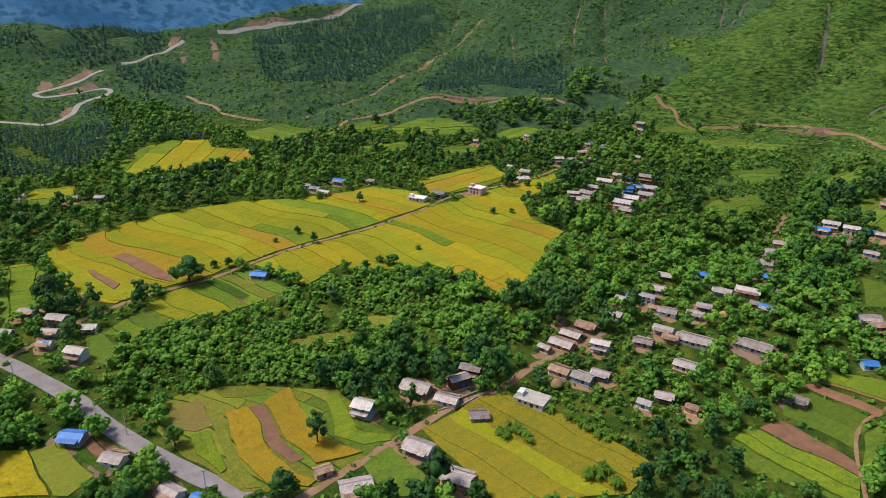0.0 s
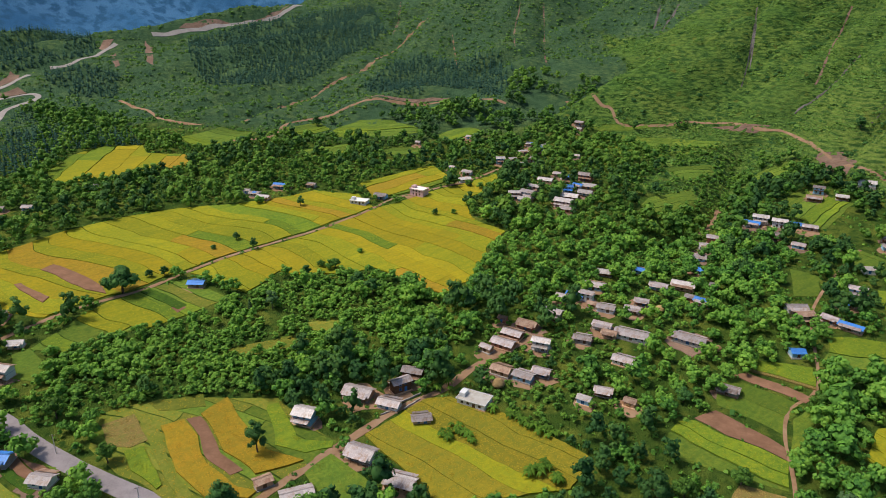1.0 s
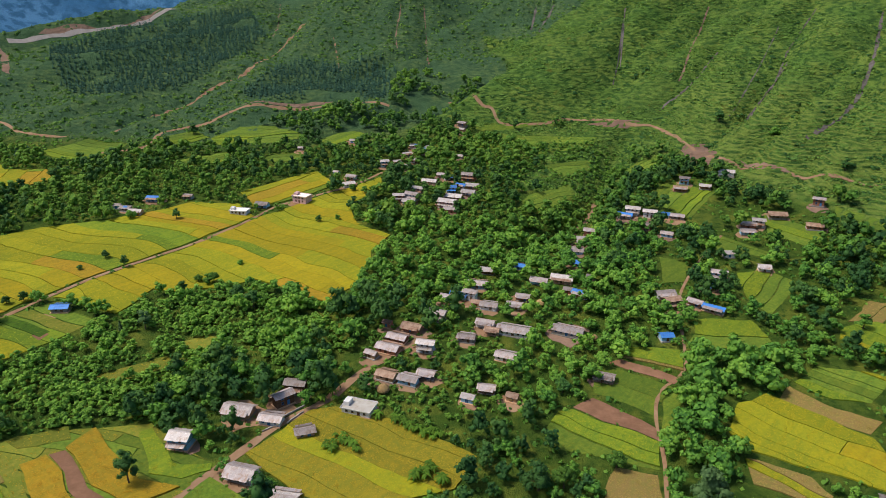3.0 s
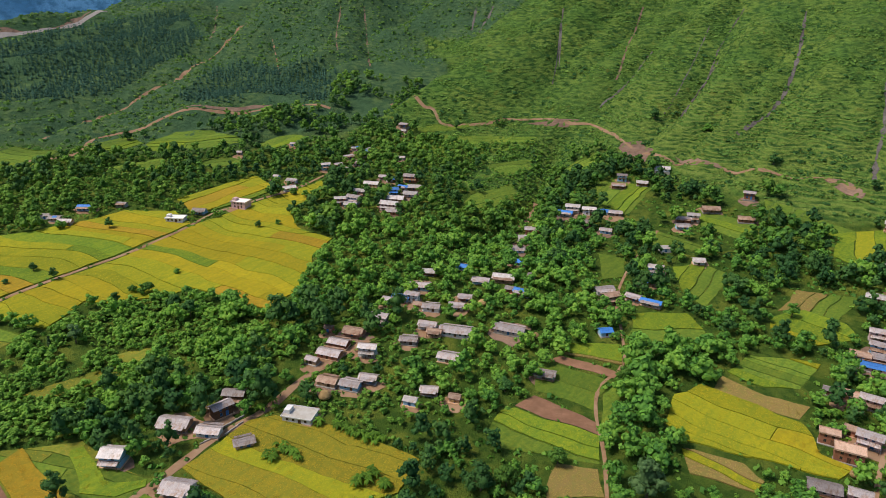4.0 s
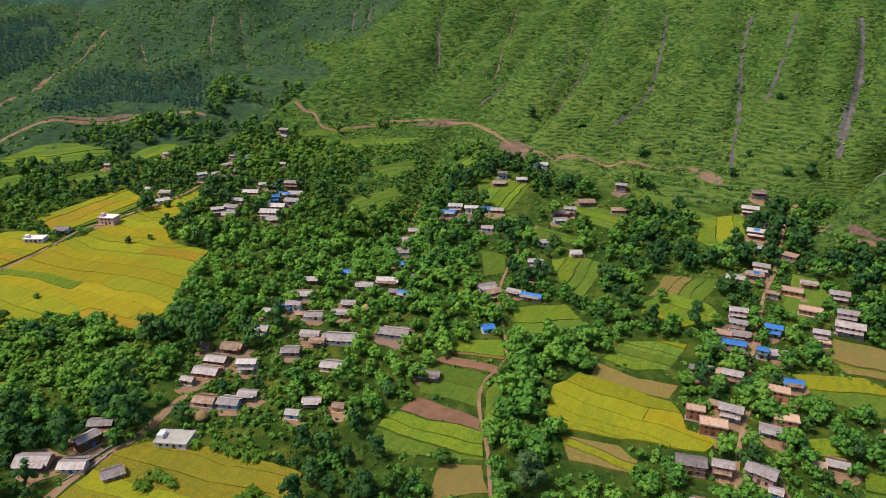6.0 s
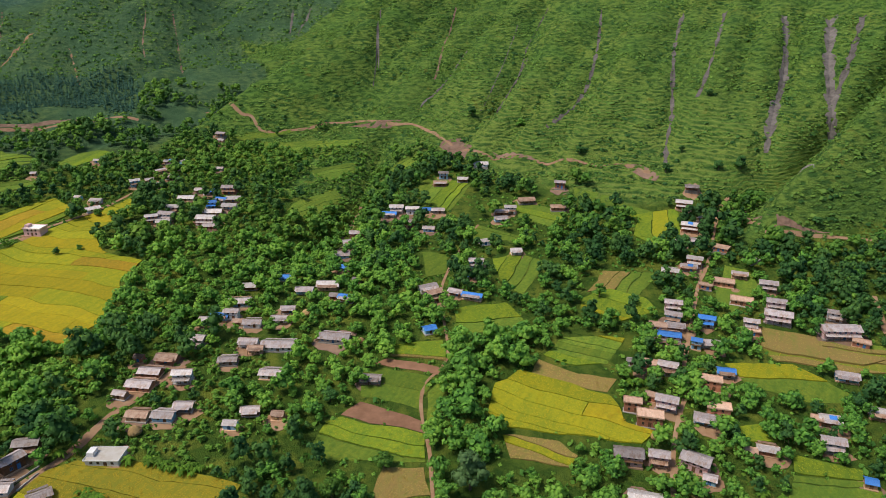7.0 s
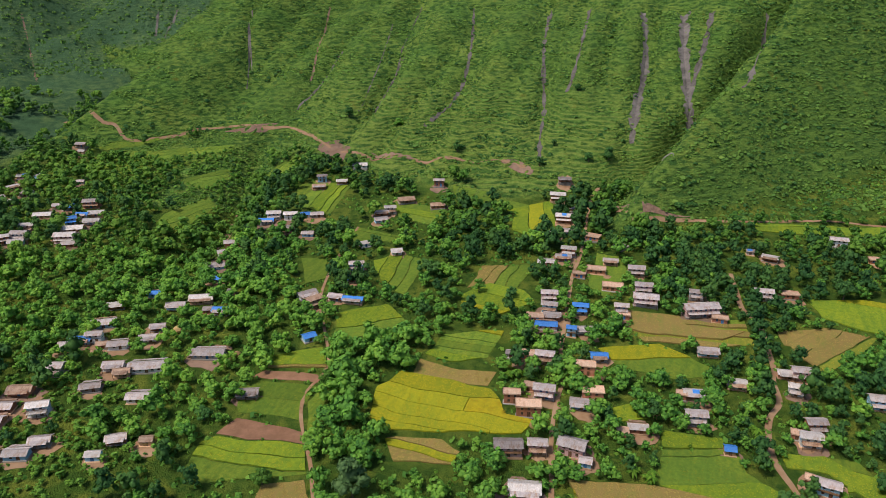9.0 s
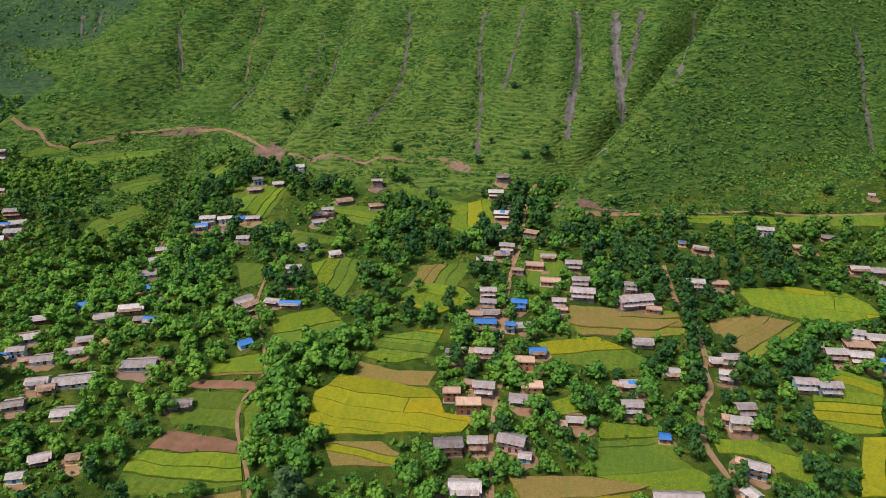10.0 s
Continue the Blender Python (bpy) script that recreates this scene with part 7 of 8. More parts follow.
def specimen(x, y, width, tall, kind):
    """A tree that stands by itself."""
    SPOTS.append((x, y, width * 0.3))
    seed = abs(round(x * 3 + y))
    v, f, *soft = cone_crown(seed, 260, 0.42) if kind == "cone" else broad_crown(seed, 900, 16, tall, 0.07)
    root = tagged(new("tree"), {"cone": "slender dark conifer standing at the field edge", "grey": "feathery grey-green tree standing above the fields", "dark": "dark green dense-crowned tree standing by itself", "broad": "fresh green rounded tree standing by itself"}[kind], "tree", "single trees")
    s = width / 2
    part("trunk", trunk_mesh(seed, 0.9 * (tall if kind != "cone" else 1.0), 0.06), root)
    part("crown", tri_mesh("crown", v, f, {"cone": "leaf_conifer", "grey": "leaf_conifer", "dark": "leaf_dark", "broad": "leaf_broad"}[kind], 0.3, *soft), root)
    root.matrix_basis = pose(x, y, float(gz(x, y)) - 0.05, 0, 0, seed % 360)
    root.scale = (s, s, s * (tall * 1.25 if kind == "cone" else 1.0))


BANANA = []


def banana(x, y, size):
    """A banana plant: a fleshy stem and long arching leaves."""
    SPOTS.append((x, y, 0.8))
    if not BANANA:
        for i in range(3):
            root = tagged(new("banana_plant"), "banana plant with long arching bright green leaves", "banana plant", "banana plants")
            stem = bpy.data.meshes.new("stem")
            ring = [(math.cos(a * math.pi / 3) * r, math.sin(a * math.pi / 3) * r, z) for r, z in ((0.2, -0.3), (0.16, 1.0), (0.09, 2.1)) for a in range(6)]
            stem.from_pydata(ring, [], [(j + a, j + (a + 1) % 6, j + 6 + (a + 1) % 6, j + 6 + a) for j in (0, 6) for a in range(6)])
            stem.materials.append(M["leaf_banana"])
            part("stem", stem, root)
            v, f = banana_leaves(200 + i)
            part("crown", tri_mesh("crown", v, f, "leaf_banana", 0.3), root)
            BANANA.append([root, False])
    slot = BANANA[round(x * 7 + y) % 3]
    m = pose(x, y, float(gz(x, y)), 0, 0, (x * 50 + y * 30) % 360)
    ob = copy_thing(slot[0], m) if slot[1] else slot[0]
    slot[1] = True
    ob.matrix_basis = m
    ob.scale = (size, size, size)


def utility_pole(x, y):
    """A thin pole with a crossarm and insulators beside the road."""
    root = tagged(new("utility_pole"), "slim grey utility pole standing beside the asphalt road", "pole", "roadside poles")
    root.matrix_basis = pose(x, y, float(gz(x, y)), 0, 0, 35)
    part("shaft", boxes_mesh("shaft", [(-0.1, -0.1, -0.4, 0.1, 0.1, 7.5)], M["concrete"]), root)
    part("crossarm", boxes_mesh("crossarm", [(-0.8, -0.05, 7.0, 0.8, 0.05, 7.12)], M["timber"]), root)
    for k in (-0.7, 0.0, 0.7):
        part("insulator", boxes_mesh("insulator", [(k - 0.04, -0.04, 7.12 if k else 7.5, k + 0.04, 0.04, 7.3 if k else 7.66)], M["wall_white"]), root)


def ruin(x, y, yaw, length, width):
    """The roofless walls of an old stone house."""
    root = tagged(new("ruined_house"), "roofless ruin with broken grey stone walls", "ruin")
    root.matrix_basis = pose(x, y, float(gz(x, y)) - 0.2, 0, 0, yaw)
    SPOTS.append((x, y, length * 0.6))
    a, b, t = length / 2, width / 2, 0.45
    for box in ((-a, -b, -0.5, a, -b + t, 1.6), (-a, b - t, -0.5, a, b, 2.3), (-a, -b + t, -0.5, -a + t, b - t, 2.0), (a - t, -b + t, -0.5, a, b - t, 1.2)):
        part("wall", boxes_mesh("wall", [box], M["wall_stone"]), root)


def garden_wall(ax, ay, bx, by, height=0.9):
    """A low dry stone wall in short lengths that step with the ground."""
    root = tagged(new("stone_wall"), "low dry stone wall of rough grey stones", "wall", "low stone walls")
    n = max(2, round(math.hypot(bx - ax, by - ay) / 1.2))
    turn = math.degrees(math.atan2(by - ay, bx - ax))
    long = math.hypot(bx - ax, by - ay) / n
    for i in range(n):
        px, py = ax + (bx - ax) * (i + 0.5) / n, ay + (by - ay) * (i + 0.5) / n
        h = height * (0.85 + 0.3 * ((i * 37 % 10) / 10))
        part("stone", boxes_mesh("stone", [(-long / 2 + 0.02, -0.22, -0.3, long / 2 - 0.02, 0.22, h)], M["wall_stone"]), root).matrix_basis = pose(px, py, float(gz(px, py)), 0, 0, turn + (i * 53 % 7) - 3)


def trellis(ax, ay, bx, by):
    """A pale wooden trellis for climbing vegetables."""
    root = tagged(new("trellis"), "pale wooden pole trellis for climbing vegetables", "trellis")
    n = 7
    root.matrix_basis = pose(ax, ay, float(gz(ax, ay)), 0, 0, math.degrees(math.atan2(by - ay, bx - ax)))
    long = math.hypot(bx - ax, by - ay)
    for i in range(n):
        for j in (0.0, 2.4):
            x = long * i / (n - 1)
            part("post", boxes_mesh("post", [(x - 0.06, j - 0.06, -0.4, x + 0.06, j + 0.06, 1.8)], M["straw"]), root)
    for j in (0.0, 0.8, 1.6, 2.4):
        part("rail", boxes_mesh("rail", [(-0.2, j - 0.05, 1.8, long + 0.2, j + 0.05, 1.88)], M["straw"]), root)

# ---- single trees and bananas ----
specimen(-243.9, 228.6, 18, 0.8, "dark")
specimen(-284.4, 187.6, 18, 0.85, "dark")
specimen(-237.2, 249.4, 5, 1.3, "dark")
specimen(-242.7, 245.6, 5, 1.0, "dark")
specimen(-249.6, 213.6, 4, 1.6, "dark")
specimen(-228.0, 297.5, 5.5, 1.0, "dark")
specimen(-232.8, 283.5, 3.5, 1.0, "dark")
specimen(-172.0, 270.2, 5, 1.7, "dark")
specimen(-165.4, 283.2, 7, 0.9, "broad")
specimen(-171.3, 283.8, 5, 0.9, "broad")
specimen(-182.1, 235.5, 4.5, 0.9, "cone")
specimen(-173.2, 239.2, 8, 1.4, "grey")
specimen(-218.2, 351.8, 6, 1.3, "dark")
specimen(-243.8, 347.1, 8, 0.7, "broad")
specimen(-137.2, 363.6, 4.5, 1.2, "dark")
specimen(-159.2, 304.5, 4, 0.9, "broad")
specimen(-130.5, 155.1, 8.5, 1.9, "dark")
specimen(-127.3, 130.7, 11, 1.0, "dark")
specimen(-172.8, 136.0, 8, 1.2, "broad")
specimen(-127.3, 368.5, 4, 1.0, "broad")
specimen(-131.2, 416.0, 6, 0.9, "broad")
specimen(-123.0, 413.2, 6, 1.0, "broad")
specimen(44.7, 175.4, 14, 1.3, "grey")
specimen(-6.1, 174.7, 12, 1.0, "dark")
specimen(1.9, 177.2, 9, 1.0, "broad")
specimen(18.6, 188.4, 8, 0.9, "broad")
specimen(141.0, 276.2, 6, 1.1, "dark")
specimen(127.2, 284.8, 7, 1.3, "broad")
specimen(289.5, 228.0, 12, 1.0, "dark")
specimen(46.7, 232.5, 8, 1.2, "broad")
specimen(1.6, 226.1, 7, 1.0, "dark")
specimen(-248.5, 163.0, 6, 1.0, "broad")
specimen(-204.3, 148.0, 9, 1.2, "broad")
specimen(-181.9, 110.8, 7, 0.7, "broad")
specimen(-166.0, 114.7, 9, 1.0, "broad")
specimen(-171.1, 268.3, 6, 1.7, "dark")
specimen(-145.7, 270.6, 9, 1.0, "dark")
specimen(-136.4, 266.4, 9, 1.1, "dark")
specimen(-163.7, 284.6, 7, 1.0, "broad")
specimen(-87.2, 543.7, 7, 1.2, "dark")
specimen(-52.6, 529.3, 7, 1.0, "dark")
specimen(-283.3, 504.6, 9, 1.1, "dark")
specimen(-273.1, 510.5, 7, 1.2, "dark")
specimen(113.4, 531.1, 9, 1.0, "dark")
specimen(145.5, 505.5, 9, 0.9, "broad")
specimen(169.4, 440.3, 7, 1.3, "dark")
specimen(265.7, 326.5, 7, 0.8, "dark")
specimen(407.0, 298.5, 9, 0.9, "dark")
specimen(272.5, 468.1, 6, 1.0, "dark")
specimen(258.7, 395.1, 10, 1.0, "dark")
specimen(243.9, 395.1, 8, 1.0, "dark")
specimen(212.5, 402.2, 7, 1.1, "dark")
specimen(231.4, 420.4, 5, 1.0, "dark")
banana(-67.4, 183.0, 1.22)
banana(-69.2, 184.8, 1.31)
banana(-74.0, 180.5, 1.17)
banana(-76.5, 181.7, 0.97)
banana(-65.6, 181.8, 1.08)
banana(-72.1, 185.2, 1.14)
banana(-73.6, 181.9, 1.09)
banana(-74.3, 184.2, 1.10)
banana(-74.8, 188.0, 0.87)
banana(-70.6, 185.3, 1.07)
banana(-67.6, 184.2, 1.34)
banana(-76.5, 183.5, 1.06)
banana(-71.9, 187.8, 1.19)
banana(-41.6, 175.3, 1.38)
banana(-35.3, 172.6, 1.32)
banana(-41.2, 173.7, 1.25)
banana(-41.7, 176.5, 1.05)
banana(-40.7, 178.3, 1.32)
banana(-44.3, 173.6, 1.53)
banana(-36.3, 172.2, 1.20)
banana(-44.9, 172.1, 1.35)
banana(-43.1, 175.8, 1.08)
banana(-35.7, 172.6, 1.42)
banana(-39.3, 177.2, 1.10)
banana(-36.5, 173.6, 1.30)
banana(-52.0, 195.5, 0.86)
banana(-45.4, 192.2, 1.18)
banana(-63.7, 202.4, 0.90)
banana(-56.1, 198.2, 1.30)
banana(-62.9, 200.2, 1.35)
banana(-49.6, 194.5, 1.18)
banana(-53.0, 197.8, 1.21)
banana(-43.4, 193.9, 1.00)
banana(-51.0, 196.7, 1.24)
banana(-57.1, 199.2, 1.07)
banana(-47.3, 194.9, 1.33)
banana(-57.1, 200.6, 1.07)
banana(-42.0, 191.2, 0.94)
banana(-42.6, 194.7, 1.28)
banana(-45.8, 194.8, 1.04)
banana(-39.2, 193.2, 1.02)
banana(-48.7, 194.7, 1.03)
banana(-53.6, 199.3, 1.19)
banana(-63.1, 199.2, 0.94)
banana(-42.5, 194.4, 0.89)
banana(-40.8, 193.5, 0.92)
banana(-45.1, 194.2, 1.06)
banana(136.4, 159.9, 0.94)
banana(139.8, 156.6, 1.30)
banana(133.6, 158.4, 1.38)
banana(138.2, 154.2, 1.40)
banana(137.5, 154.2, 1.00)
banana(137.1, 156.1, 1.05)
banana(133.6, 158.9, 1.22)
banana(116.3, 220.7, 0.99)
banana(124.4, 219.6, 0.89)
banana(126.2, 223.8, 1.16)
banana(123.7, 221.7, 0.85)
banana(119.7, 219.7, 1.27)
banana(116.2, 220.7, 1.14)
banana(115.8, 220.3, 1.14)
banana(116.0, 219.2, 0.99)
banana(129.6, 224.4, 1.21)
banana(119.8, 220.3, 1.22)
banana(187.2, 165.6, 1.16)
banana(185.8, 161.1, 1.04)
banana(187.0, 163.5, 1.36)
banana(186.6, 165.5, 1.05)
banana(187.6, 162.3, 0.96)
banana(188.4, 162.4, 0.94)
banana(-85.7, 206.0, 1.20)
banana(-84.9, 205.8, 1.11)
banana(-80.7, 206.8, 1.01)
banana(-82.4, 209.8, 1.24)
banana(193.8, 131.4, 0.99)
banana(193.3, 127.3, 1.28)
banana(191.8, 129.5, 1.20)
banana(194.2, 124.4, 0.89)
banana(193.2, 133.4, 1.23)
banana(191.2, 126.2, 0.93)

# ---- small things ----
utility_pole(-250.2, 140.8)
utility_pole(-191.5, 134.5)
utility_pole(-150.8, 124.0)
ruin(217.1, 306.0, 20, 8.0, 6.0)
garden_wall(291.7, 391.4, 276.8, 352.1)
trellis(156.8, 182.1, 164.0, 179.9)
garden_wall(-90.0, 199.4, -93.8, 192.2, 0.6)
garden_wall(-96.1, 195.4, -90.7, 202.6, 0.6)
garden_wall(-100.4, 186.5, -97.8, 189.5, 0.6)

# ---- planting ----
BROAD = [broad_crown(10 + i, 122, 9, 1.0, 0.132) for i in range(6)]
COARSE = [broad_crown(20 + i, 54, 5, 1.0, 0.192) for i in range(6)]
TUFT = [shrub_clump(80 + i, 6, 0.5) for i in range(6)]
SPRAY = [shrub_clump(180 + i, 4, 0.62) for i in range(6)]
TALL = [broad_crown(30 + i, 170, 9, 1.4, 0.125) for i in range(3)]
FINE = [broad_crown(110 + i, 540, 16, 1.0 if i < 6 else 1.35, 0.075) for i in range(9)]
PINES = [cone_crown(50 + i, 19) for i in range(4)]
SHRUBS = [shrub_clump(70 + i) for i in range(6)]

tx, ty, rng = scatter(5, (-730, 105, 660, 660), 5.7)
grassy, pines = hill_mask(tx, ty)
cover = wob(tx, ty, 36, 61) + 0.3 * wob(tx, ty, 12, 62)
keep = (np.abs(tx) < (ty + 62) * 1.4) & (np.hypot(tx, ty) > 130) & ((grassy + pines < 0.35) | ((pines < 0.1) & (grassy < 0.97) & (wob(tx, ty, 30, 67) > 0.52) & (tx < 170)) | (inside(HEAD, tx, ty) & (wob(tx, ty, 20, 70) > np.where(ty > 590, 0.58, 0.34)))) & (cover > np.where((tx > -20) & (ty < 290), 0.1, np.where(tx > 20, 0.3, 0.2)))
tx, ty = tx[keep], ty[keep]
keep = clear_of(tx, ty, 0.0, 3.2)
for ring in SCRUB:
    keep &= ~inside(ring, tx, ty) | (wob(tx, ty, 8, 66) > 0.72)
for ring in CLEAR:
    keep &= ~inside(ring, tx, ty) | (wob(tx, ty, 9, 68) > 0.62)
for ring in BARE:
    keep &= ~inside(ring, tx, ty)
keep &= ~(inside(LOW[0], tx, ty) | inside(LOW[1], tx, ty)) | (wob(tx, ty, 14, 69) > 0.55)
tx, ty = tx[keep], ty[keep]
shrubby = inside(LOW[0], tx, ty) | inside(LOW[1], tx, ty) | (inside(HEAD, tx, ty) & (ty > 560))
size = (4.0 + 6.8 * rng.uniform(0, 1, len(tx)) ** 1.8) * (0.75 + 0.5 * wob(tx, ty, 56, 63)) * np.where(tx > -150, 1.12, 1.0) * np.where(shrubby, 0.85, 1.0)
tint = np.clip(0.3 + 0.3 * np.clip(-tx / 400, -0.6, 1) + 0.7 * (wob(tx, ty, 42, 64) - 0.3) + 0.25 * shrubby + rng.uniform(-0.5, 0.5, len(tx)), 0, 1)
dark = wob(tx, ty, 63, 65) + rng.uniform(-0.32, 0.32, len(tx)) > 0.74 - 0.15 * np.clip((tx - 40) / 200, 0, 1) - 0.06 * shrubby * (ty < 400) + 0.3 * (ty > 560) - 0.2 * ((ty < 215) & (np.abs(tx - 8) < 45))

# the trees nearest to the drone are things of their own
order = np.argsort(ty + 0.25 * np.abs(tx))
near, rest = order[:280], order[280:]
stock = []
for i, (v, f, soft) in enumerate(FINE):
    mat = "leaf_dark" if i in (3, 6, 7) else "leaf_broad"
    root = new("tree")
    part("trunk", trunk_mesh(90 + i, 0.9 if i < 6 else 1.3), root)
    part("crown", tri_mesh("crown", v, f, mat, 0.04 + 0.09 * (i % 6), soft), root)
    tagged(root, "tall dark leafy tree with a dense crown" if i in (3, 6, 7) else "spreading leafy green tree with a rounded clumpy crown", "tree", "village trees")
    stock.append(root)
for n, k in enumerate(near):
    kind = (6 + n % 3) if dark[k] and n % 3 == 0 else 3 if dark[k] else (0, 1, 2, 4, 5)[n % 5]
    m = pose(tx[k], ty[k], float(gz(tx[k], ty[k])) - 0.05, 0, 0, n * 77 % 360)
    ob = stock[kind] if kind in (0, 1, 2, 3, 4, 5, 6, 7, 8) and stock[kind].location.length == 0 else None
    s = size[k] / 2 * (0.8 if kind > 5 else 1.0)
    if ob is None:
        ob = copy_thing(stock[kind], m)
    ob.matrix_basis = m
    ob.scale = (s, s, s)
for root in stock:
    if root.location.length == 0:
        for o in (*root.children, root):
            bpy.data.objects.remove(o)
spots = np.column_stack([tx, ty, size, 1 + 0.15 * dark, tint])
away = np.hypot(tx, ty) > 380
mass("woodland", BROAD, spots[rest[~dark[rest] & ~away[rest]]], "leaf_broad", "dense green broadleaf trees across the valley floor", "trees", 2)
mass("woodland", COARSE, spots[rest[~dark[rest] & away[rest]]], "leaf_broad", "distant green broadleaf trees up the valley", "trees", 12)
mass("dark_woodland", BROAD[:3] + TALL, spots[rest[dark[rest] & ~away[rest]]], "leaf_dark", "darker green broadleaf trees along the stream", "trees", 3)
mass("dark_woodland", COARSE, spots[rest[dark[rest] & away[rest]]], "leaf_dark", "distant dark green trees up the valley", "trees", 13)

# low growth between the trees
ux, uy, rng = scatter(15, (-590, 112, 560, 530), 4.2)
grassy, pines = hill_mask(ux, uy)
keep = (np.abs(ux) < (uy + 62) * 1.4) & (grassy + pines < 0.6) & (wob(ux, uy, 17, 71) > 0.35)
ux, uy = ux[keep], uy[keep]
keep = clear_of(ux, uy, -0.8)
ux, uy = ux[keep], uy[keep]
mass("undergrowth", TUFT, np.column_stack([ux, uy, rng.uniform(1.6, 4.6, len(ux)), rng.uniform(0.7, 1.2, len(ux)), rng.uniform(0, 0.8, len(ux))]), "leaf_broad", "low bushes and weeds between trees", "bushes", 4)

# scrub on the grassy slopes: tufts all over, bushes in the folds and along old terraces
ux, uy, rng = scatter(25, (-170, 300, 650, 830), 2.15)
grassy, pines = hill_mask(ux, uy)
bare = np.zeros(len(ux), bool)
for poly in BARE:
    bare |= inside(poly, ux, uy)
keep = (np.abs(ux) < (uy + 62) * 1.4) & ((grassy > 0.3) | (bare & (ux > 100)) | inside(LOW[1], ux, uy)) & (gz(ux, uy) < 172)
ux, uy = ux[keep], uy[keep]
keep = clear_of(ux, uy, 0.0)
ux, uy = ux[keep], uy[keep]
line = wob(ux * 0.35, gz(ux, uy) * 7, 14, 83)
patch = wob(ux, uy, 30, 84)
thick = np.clip(thick_growth(ux, uy), 0, 1)
row = np.clip((line - 0.42) * 5, 0, 1)
keep = rng.uniform(size=len(ux)) < 0.3 + 0.7 * np.maximum(row, thick * np.clip(3.2 * wob(ux, uy * 1.6, 8, 87) - 1.0, 0, 1))
ux, uy, row, patch, thick = ux[keep], uy[keep], row[keep], patch[keep], thick[keep]
mass("hill_scrub", SPRAY, np.column_stack([ux, uy, rng.uniform(1.5, 2.9, len(ux)) * (0.7 + 0.45 * row + 0.3 * thick) * (0.6 + 1.0 * wob(ux, uy, 7, 85)) * rng.uniform(0.6, 1.3, len(ux)), rng.uniform(0.45, 0.9, len(ux)), np.clip(0.35 + 0.6 * row - 0.3 * thick + rng.uniform(-0.3, 0.3, len(ux)), 0, 1)]), "leaf_shrub", "grass tufts and scrub on the open slope", "bushes", 5)
p = rng.uniform(size=len(ux)) < np.where(patch > 0.58, 0.10, 0.01) + 0.12 * thick * (wob(ux, uy, 16, 86) > 0.5) + 0.3 * np.clip(1 - ribs(ux / K, uy / K) * 3.2, 0, 1)
mass("hill_bushes", SHRUBS, np.column_stack([ux, uy, 2.0 + 4.0 * rng.uniform(0, 1, len(ux)) ** 2, rng.uniform(0.6, 1.0, len(ux)), rng.uniform(0.1, 0.9, len(ux))])[p], "leaf_dark", "dark bushes in the folds of the slope", "bushes", 15)

# pines and bushes on the far slopes
ux, uy, rng = scatter(35, (-900, 300, 30, 900), 5.0)
grassy, pines = hill_mask(ux, uy)
wood = wob(ux, uy, 95, 91) + 0.45 * wob(ux, uy, 20, 92)
keep = (np.abs(ux) < (uy + 62) * 1.4) & ((pines > 0.4) | inside(BARE[0], ux, uy)) & (gz(ux, uy) < 172)
ux, uy, wood = ux[keep], uy[keep], wood[keep]
keep = clear_of(ux, uy, 0.5) & ~inside(HEAD, ux, uy)
ux, uy, wood = ux[keep], uy[keep], wood[keep]
wooded = np.zeros(len(ux), bool)
for ring in PINE:
    wooded |= inside(ring, ux, uy)
p = ~wooded & ((wood > 1.2) | (rng.uniform(size=len(ux)) < 0.02) | (inside(BARE[0], ux, uy) & (wob(ux, uy, 40, 96) > 0.72)))
lone = np.column_stack([ux, uy, rng.uniform(4.0, 6.5, len(ux)), rng.uniform(0.55, 0.9, len(ux)), rng.uniform(0, 0.7, len(ux))])[p]
px, py, rng = scatter(36, (-950, 280, 0, 900), 3.9)
keep = np.zeros(len(px), bool)
for ring in PINE:
    keep |= inside(ring, px, py)
keep &= ~inside(HEAD, px, py) & (wob(px, py, 30, 97) + 0.5 * wob(px, py, 9, 98) > 0.42) & (gz(px, py) < 190)
px, py = px[keep], py[keep]
keep = clear_of(px, py, 0.5)
px, py = px[keep], py[keep]
dense = np.column_stack([px, py, rng.uniform(4.5, 7.5, len(px)), rng.uniform(0.6, 1.05, len(px)), rng.uniform(0, 0.6, len(px))])
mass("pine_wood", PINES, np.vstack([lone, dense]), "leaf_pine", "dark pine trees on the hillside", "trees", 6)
clump = wob(ux, uy, 26, 94) + 0.5 * wob(ux, uy, 9, 95)
q = ~p & ~wooded & (rng.uniform(size=len(ux)) < np.clip(clump * 2.4 - 0.7, 0.45, 1))
mass("slope_bushes", SHRUBS, np.column_stack([ux, uy, 1.6 + 5.0 * rng.uniform(0, 1, len(ux)) ** 1.5, rng.uniform(0.7, 1.1, len(ux)), rng.uniform(0, 1, len(ux))])[q], "leaf_shrub", "bushes on the far slope", "bushes", 7)

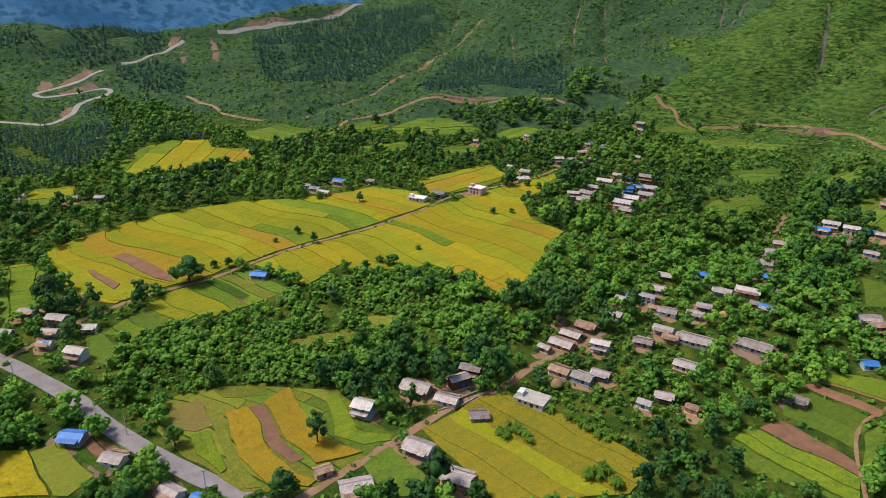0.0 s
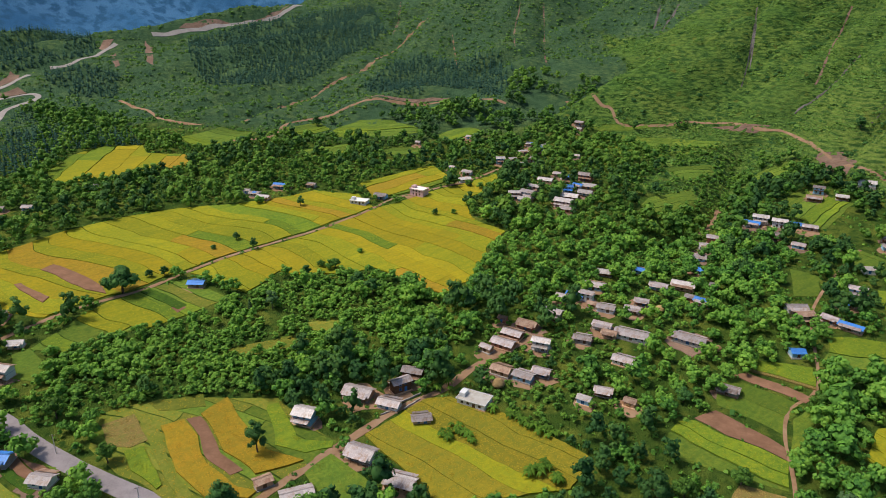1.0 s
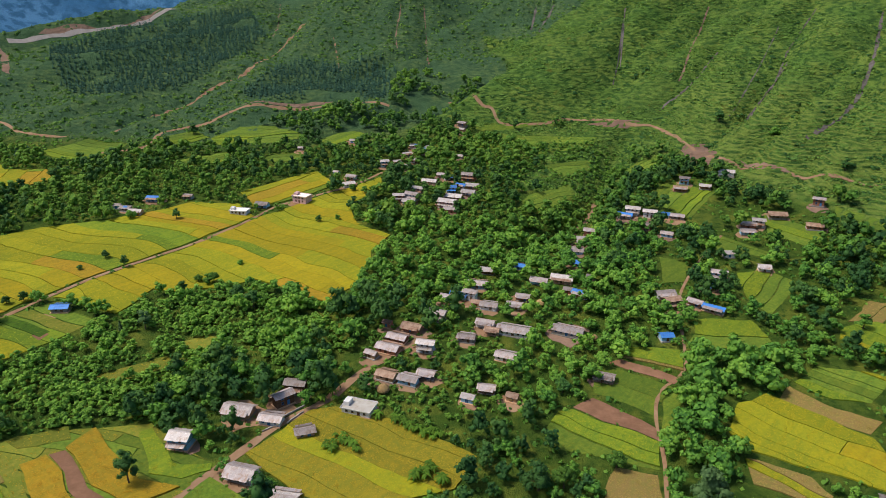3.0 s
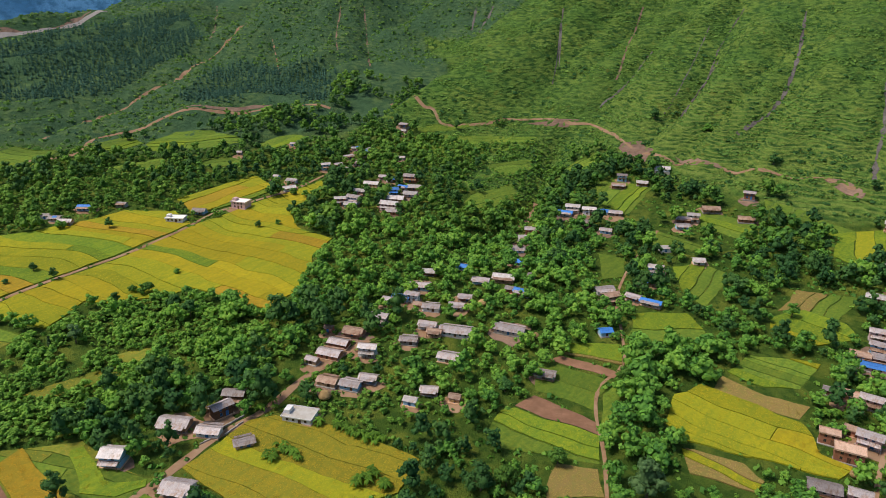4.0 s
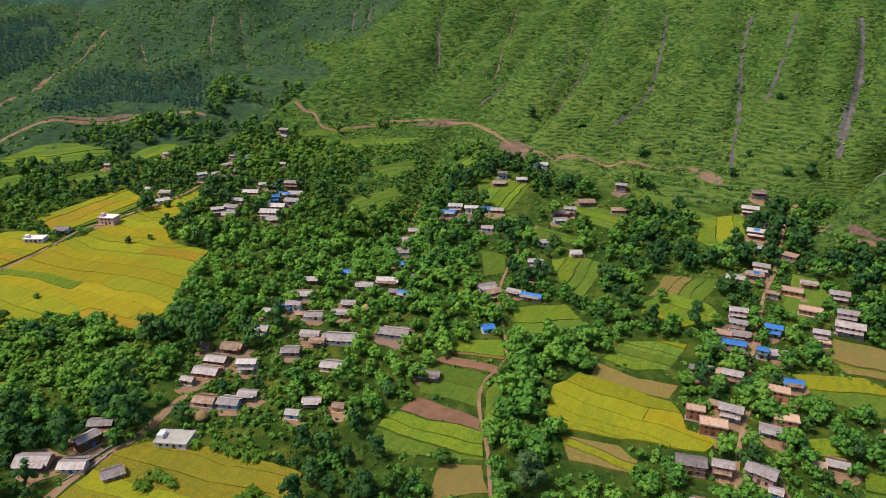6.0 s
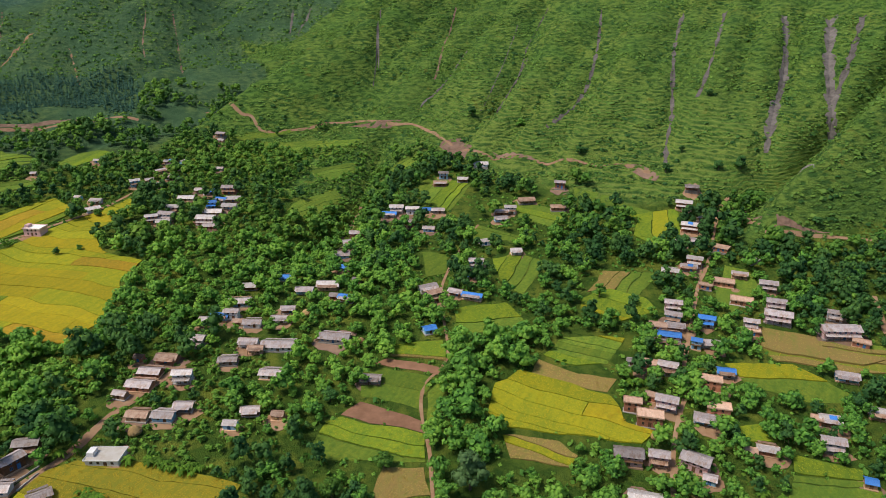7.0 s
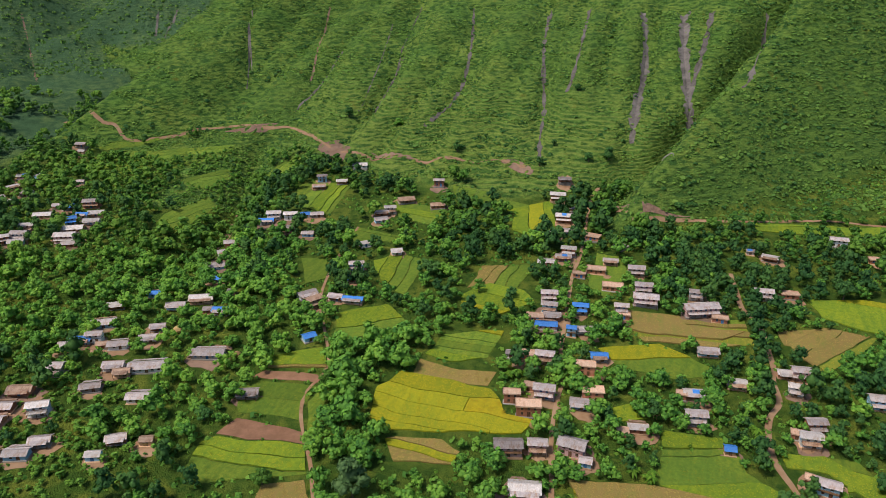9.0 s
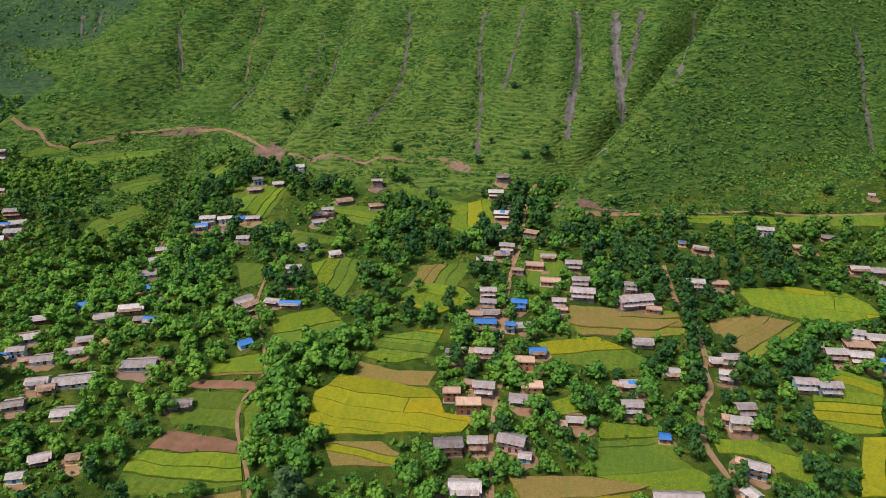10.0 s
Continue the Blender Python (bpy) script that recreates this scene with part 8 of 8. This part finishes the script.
ux, uy, rng = scatter(45, (-590, 112, 560, 530), 3.8)
keep = np.zeros(len(ux), bool)
for poly in SCRUB:
    keep |= inside(poly, ux, uy)
ux, uy = ux[keep], uy[keep]
keep = clear_of(ux, uy, 0.5)
ux, uy = ux[keep], uy[keep]
sx, sy, more = scatter(46, (-270, 140, -70, 300), 3.0)
keep = inside(LOW[0], sx, sy) & (wob(sx, sy, 11, 72) > 0.3)
sx, sy = sx[keep], sy[keep]
keep = clear_of(sx, sy, 0.5, 2.0)
sx, sy = sx[keep], sy[keep]
rolling = np.column_stack([sx, sy, (3.2 + 3.8 * more.uniform(0, 1, len(sx)) ** 1.5) * (0.7 + 0.6 * wob(sx, sy, 17, 73)), more.uniform(0.6, 0.95, len(sx)), np.clip(0.7 + 0.6 * (wob(sx, sy, 13, 74) - 0.4) + more.uniform(-0.2, 0.2, len(sx)), 0, 1)])
mass("thicket", COARSE, rolling, "leaf_broad", "rolling yellow-green thicket between the stream and fields", "bushes", 9)
mass("thicket", COARSE, np.column_stack([ux, uy, rng.uniform(2.2, 5.0, len(ux)), rng.uniform(0.55, 0.9, len(ux)), rng.uniform(0.2, 1.0, len(ux))]), "leaf_broad", "fresh green thicket of bushes by the stream", "bushes", 8)

# ears and blades that stand up from the crops
for crop, sets in TUFTS.items():
    spot = np.vstack(sets)
    rng = np.random.default_rng(len(spot))
    up = np.column_stack([rng.normal(0, 0.22, (len(spot), 2)), np.full(len(spot), 0.9)])
    up /= np.linalg.norm(up, axis=1)[:, None]
    spot = spot + np.column_stack([np.zeros((len(spot), 2)), rng.uniform(-0.04, 0.1, len(spot))])
    v, f = build(leaf_cards(rng, spot, up, 0.3 if crop != "blades" else 0.26), [])
    tint = np.repeat(np.clip(wob(spot[:, 0], spot[:, 1], 7, 51) * 1.4 - 0.4, 0, 1), 4)
    label = {"ears_gold": "ripe golden ears of rice", "ears_ripe": "ripe brownish gold rice plants", "ears_ochre": "orange-gold ears of ripe rice", "ears_mid": "yellow ripening rice plants", "ears_lime": "yellow-green ripening rice plants", "ears_dry": "dry tan stalks left standing", "blades": "short green grass blades"}[crop]
    tagged(new("crop_tops", tri_mesh("crop_tops", v, f, crop, tint)), label, "crop", kind="stuff")
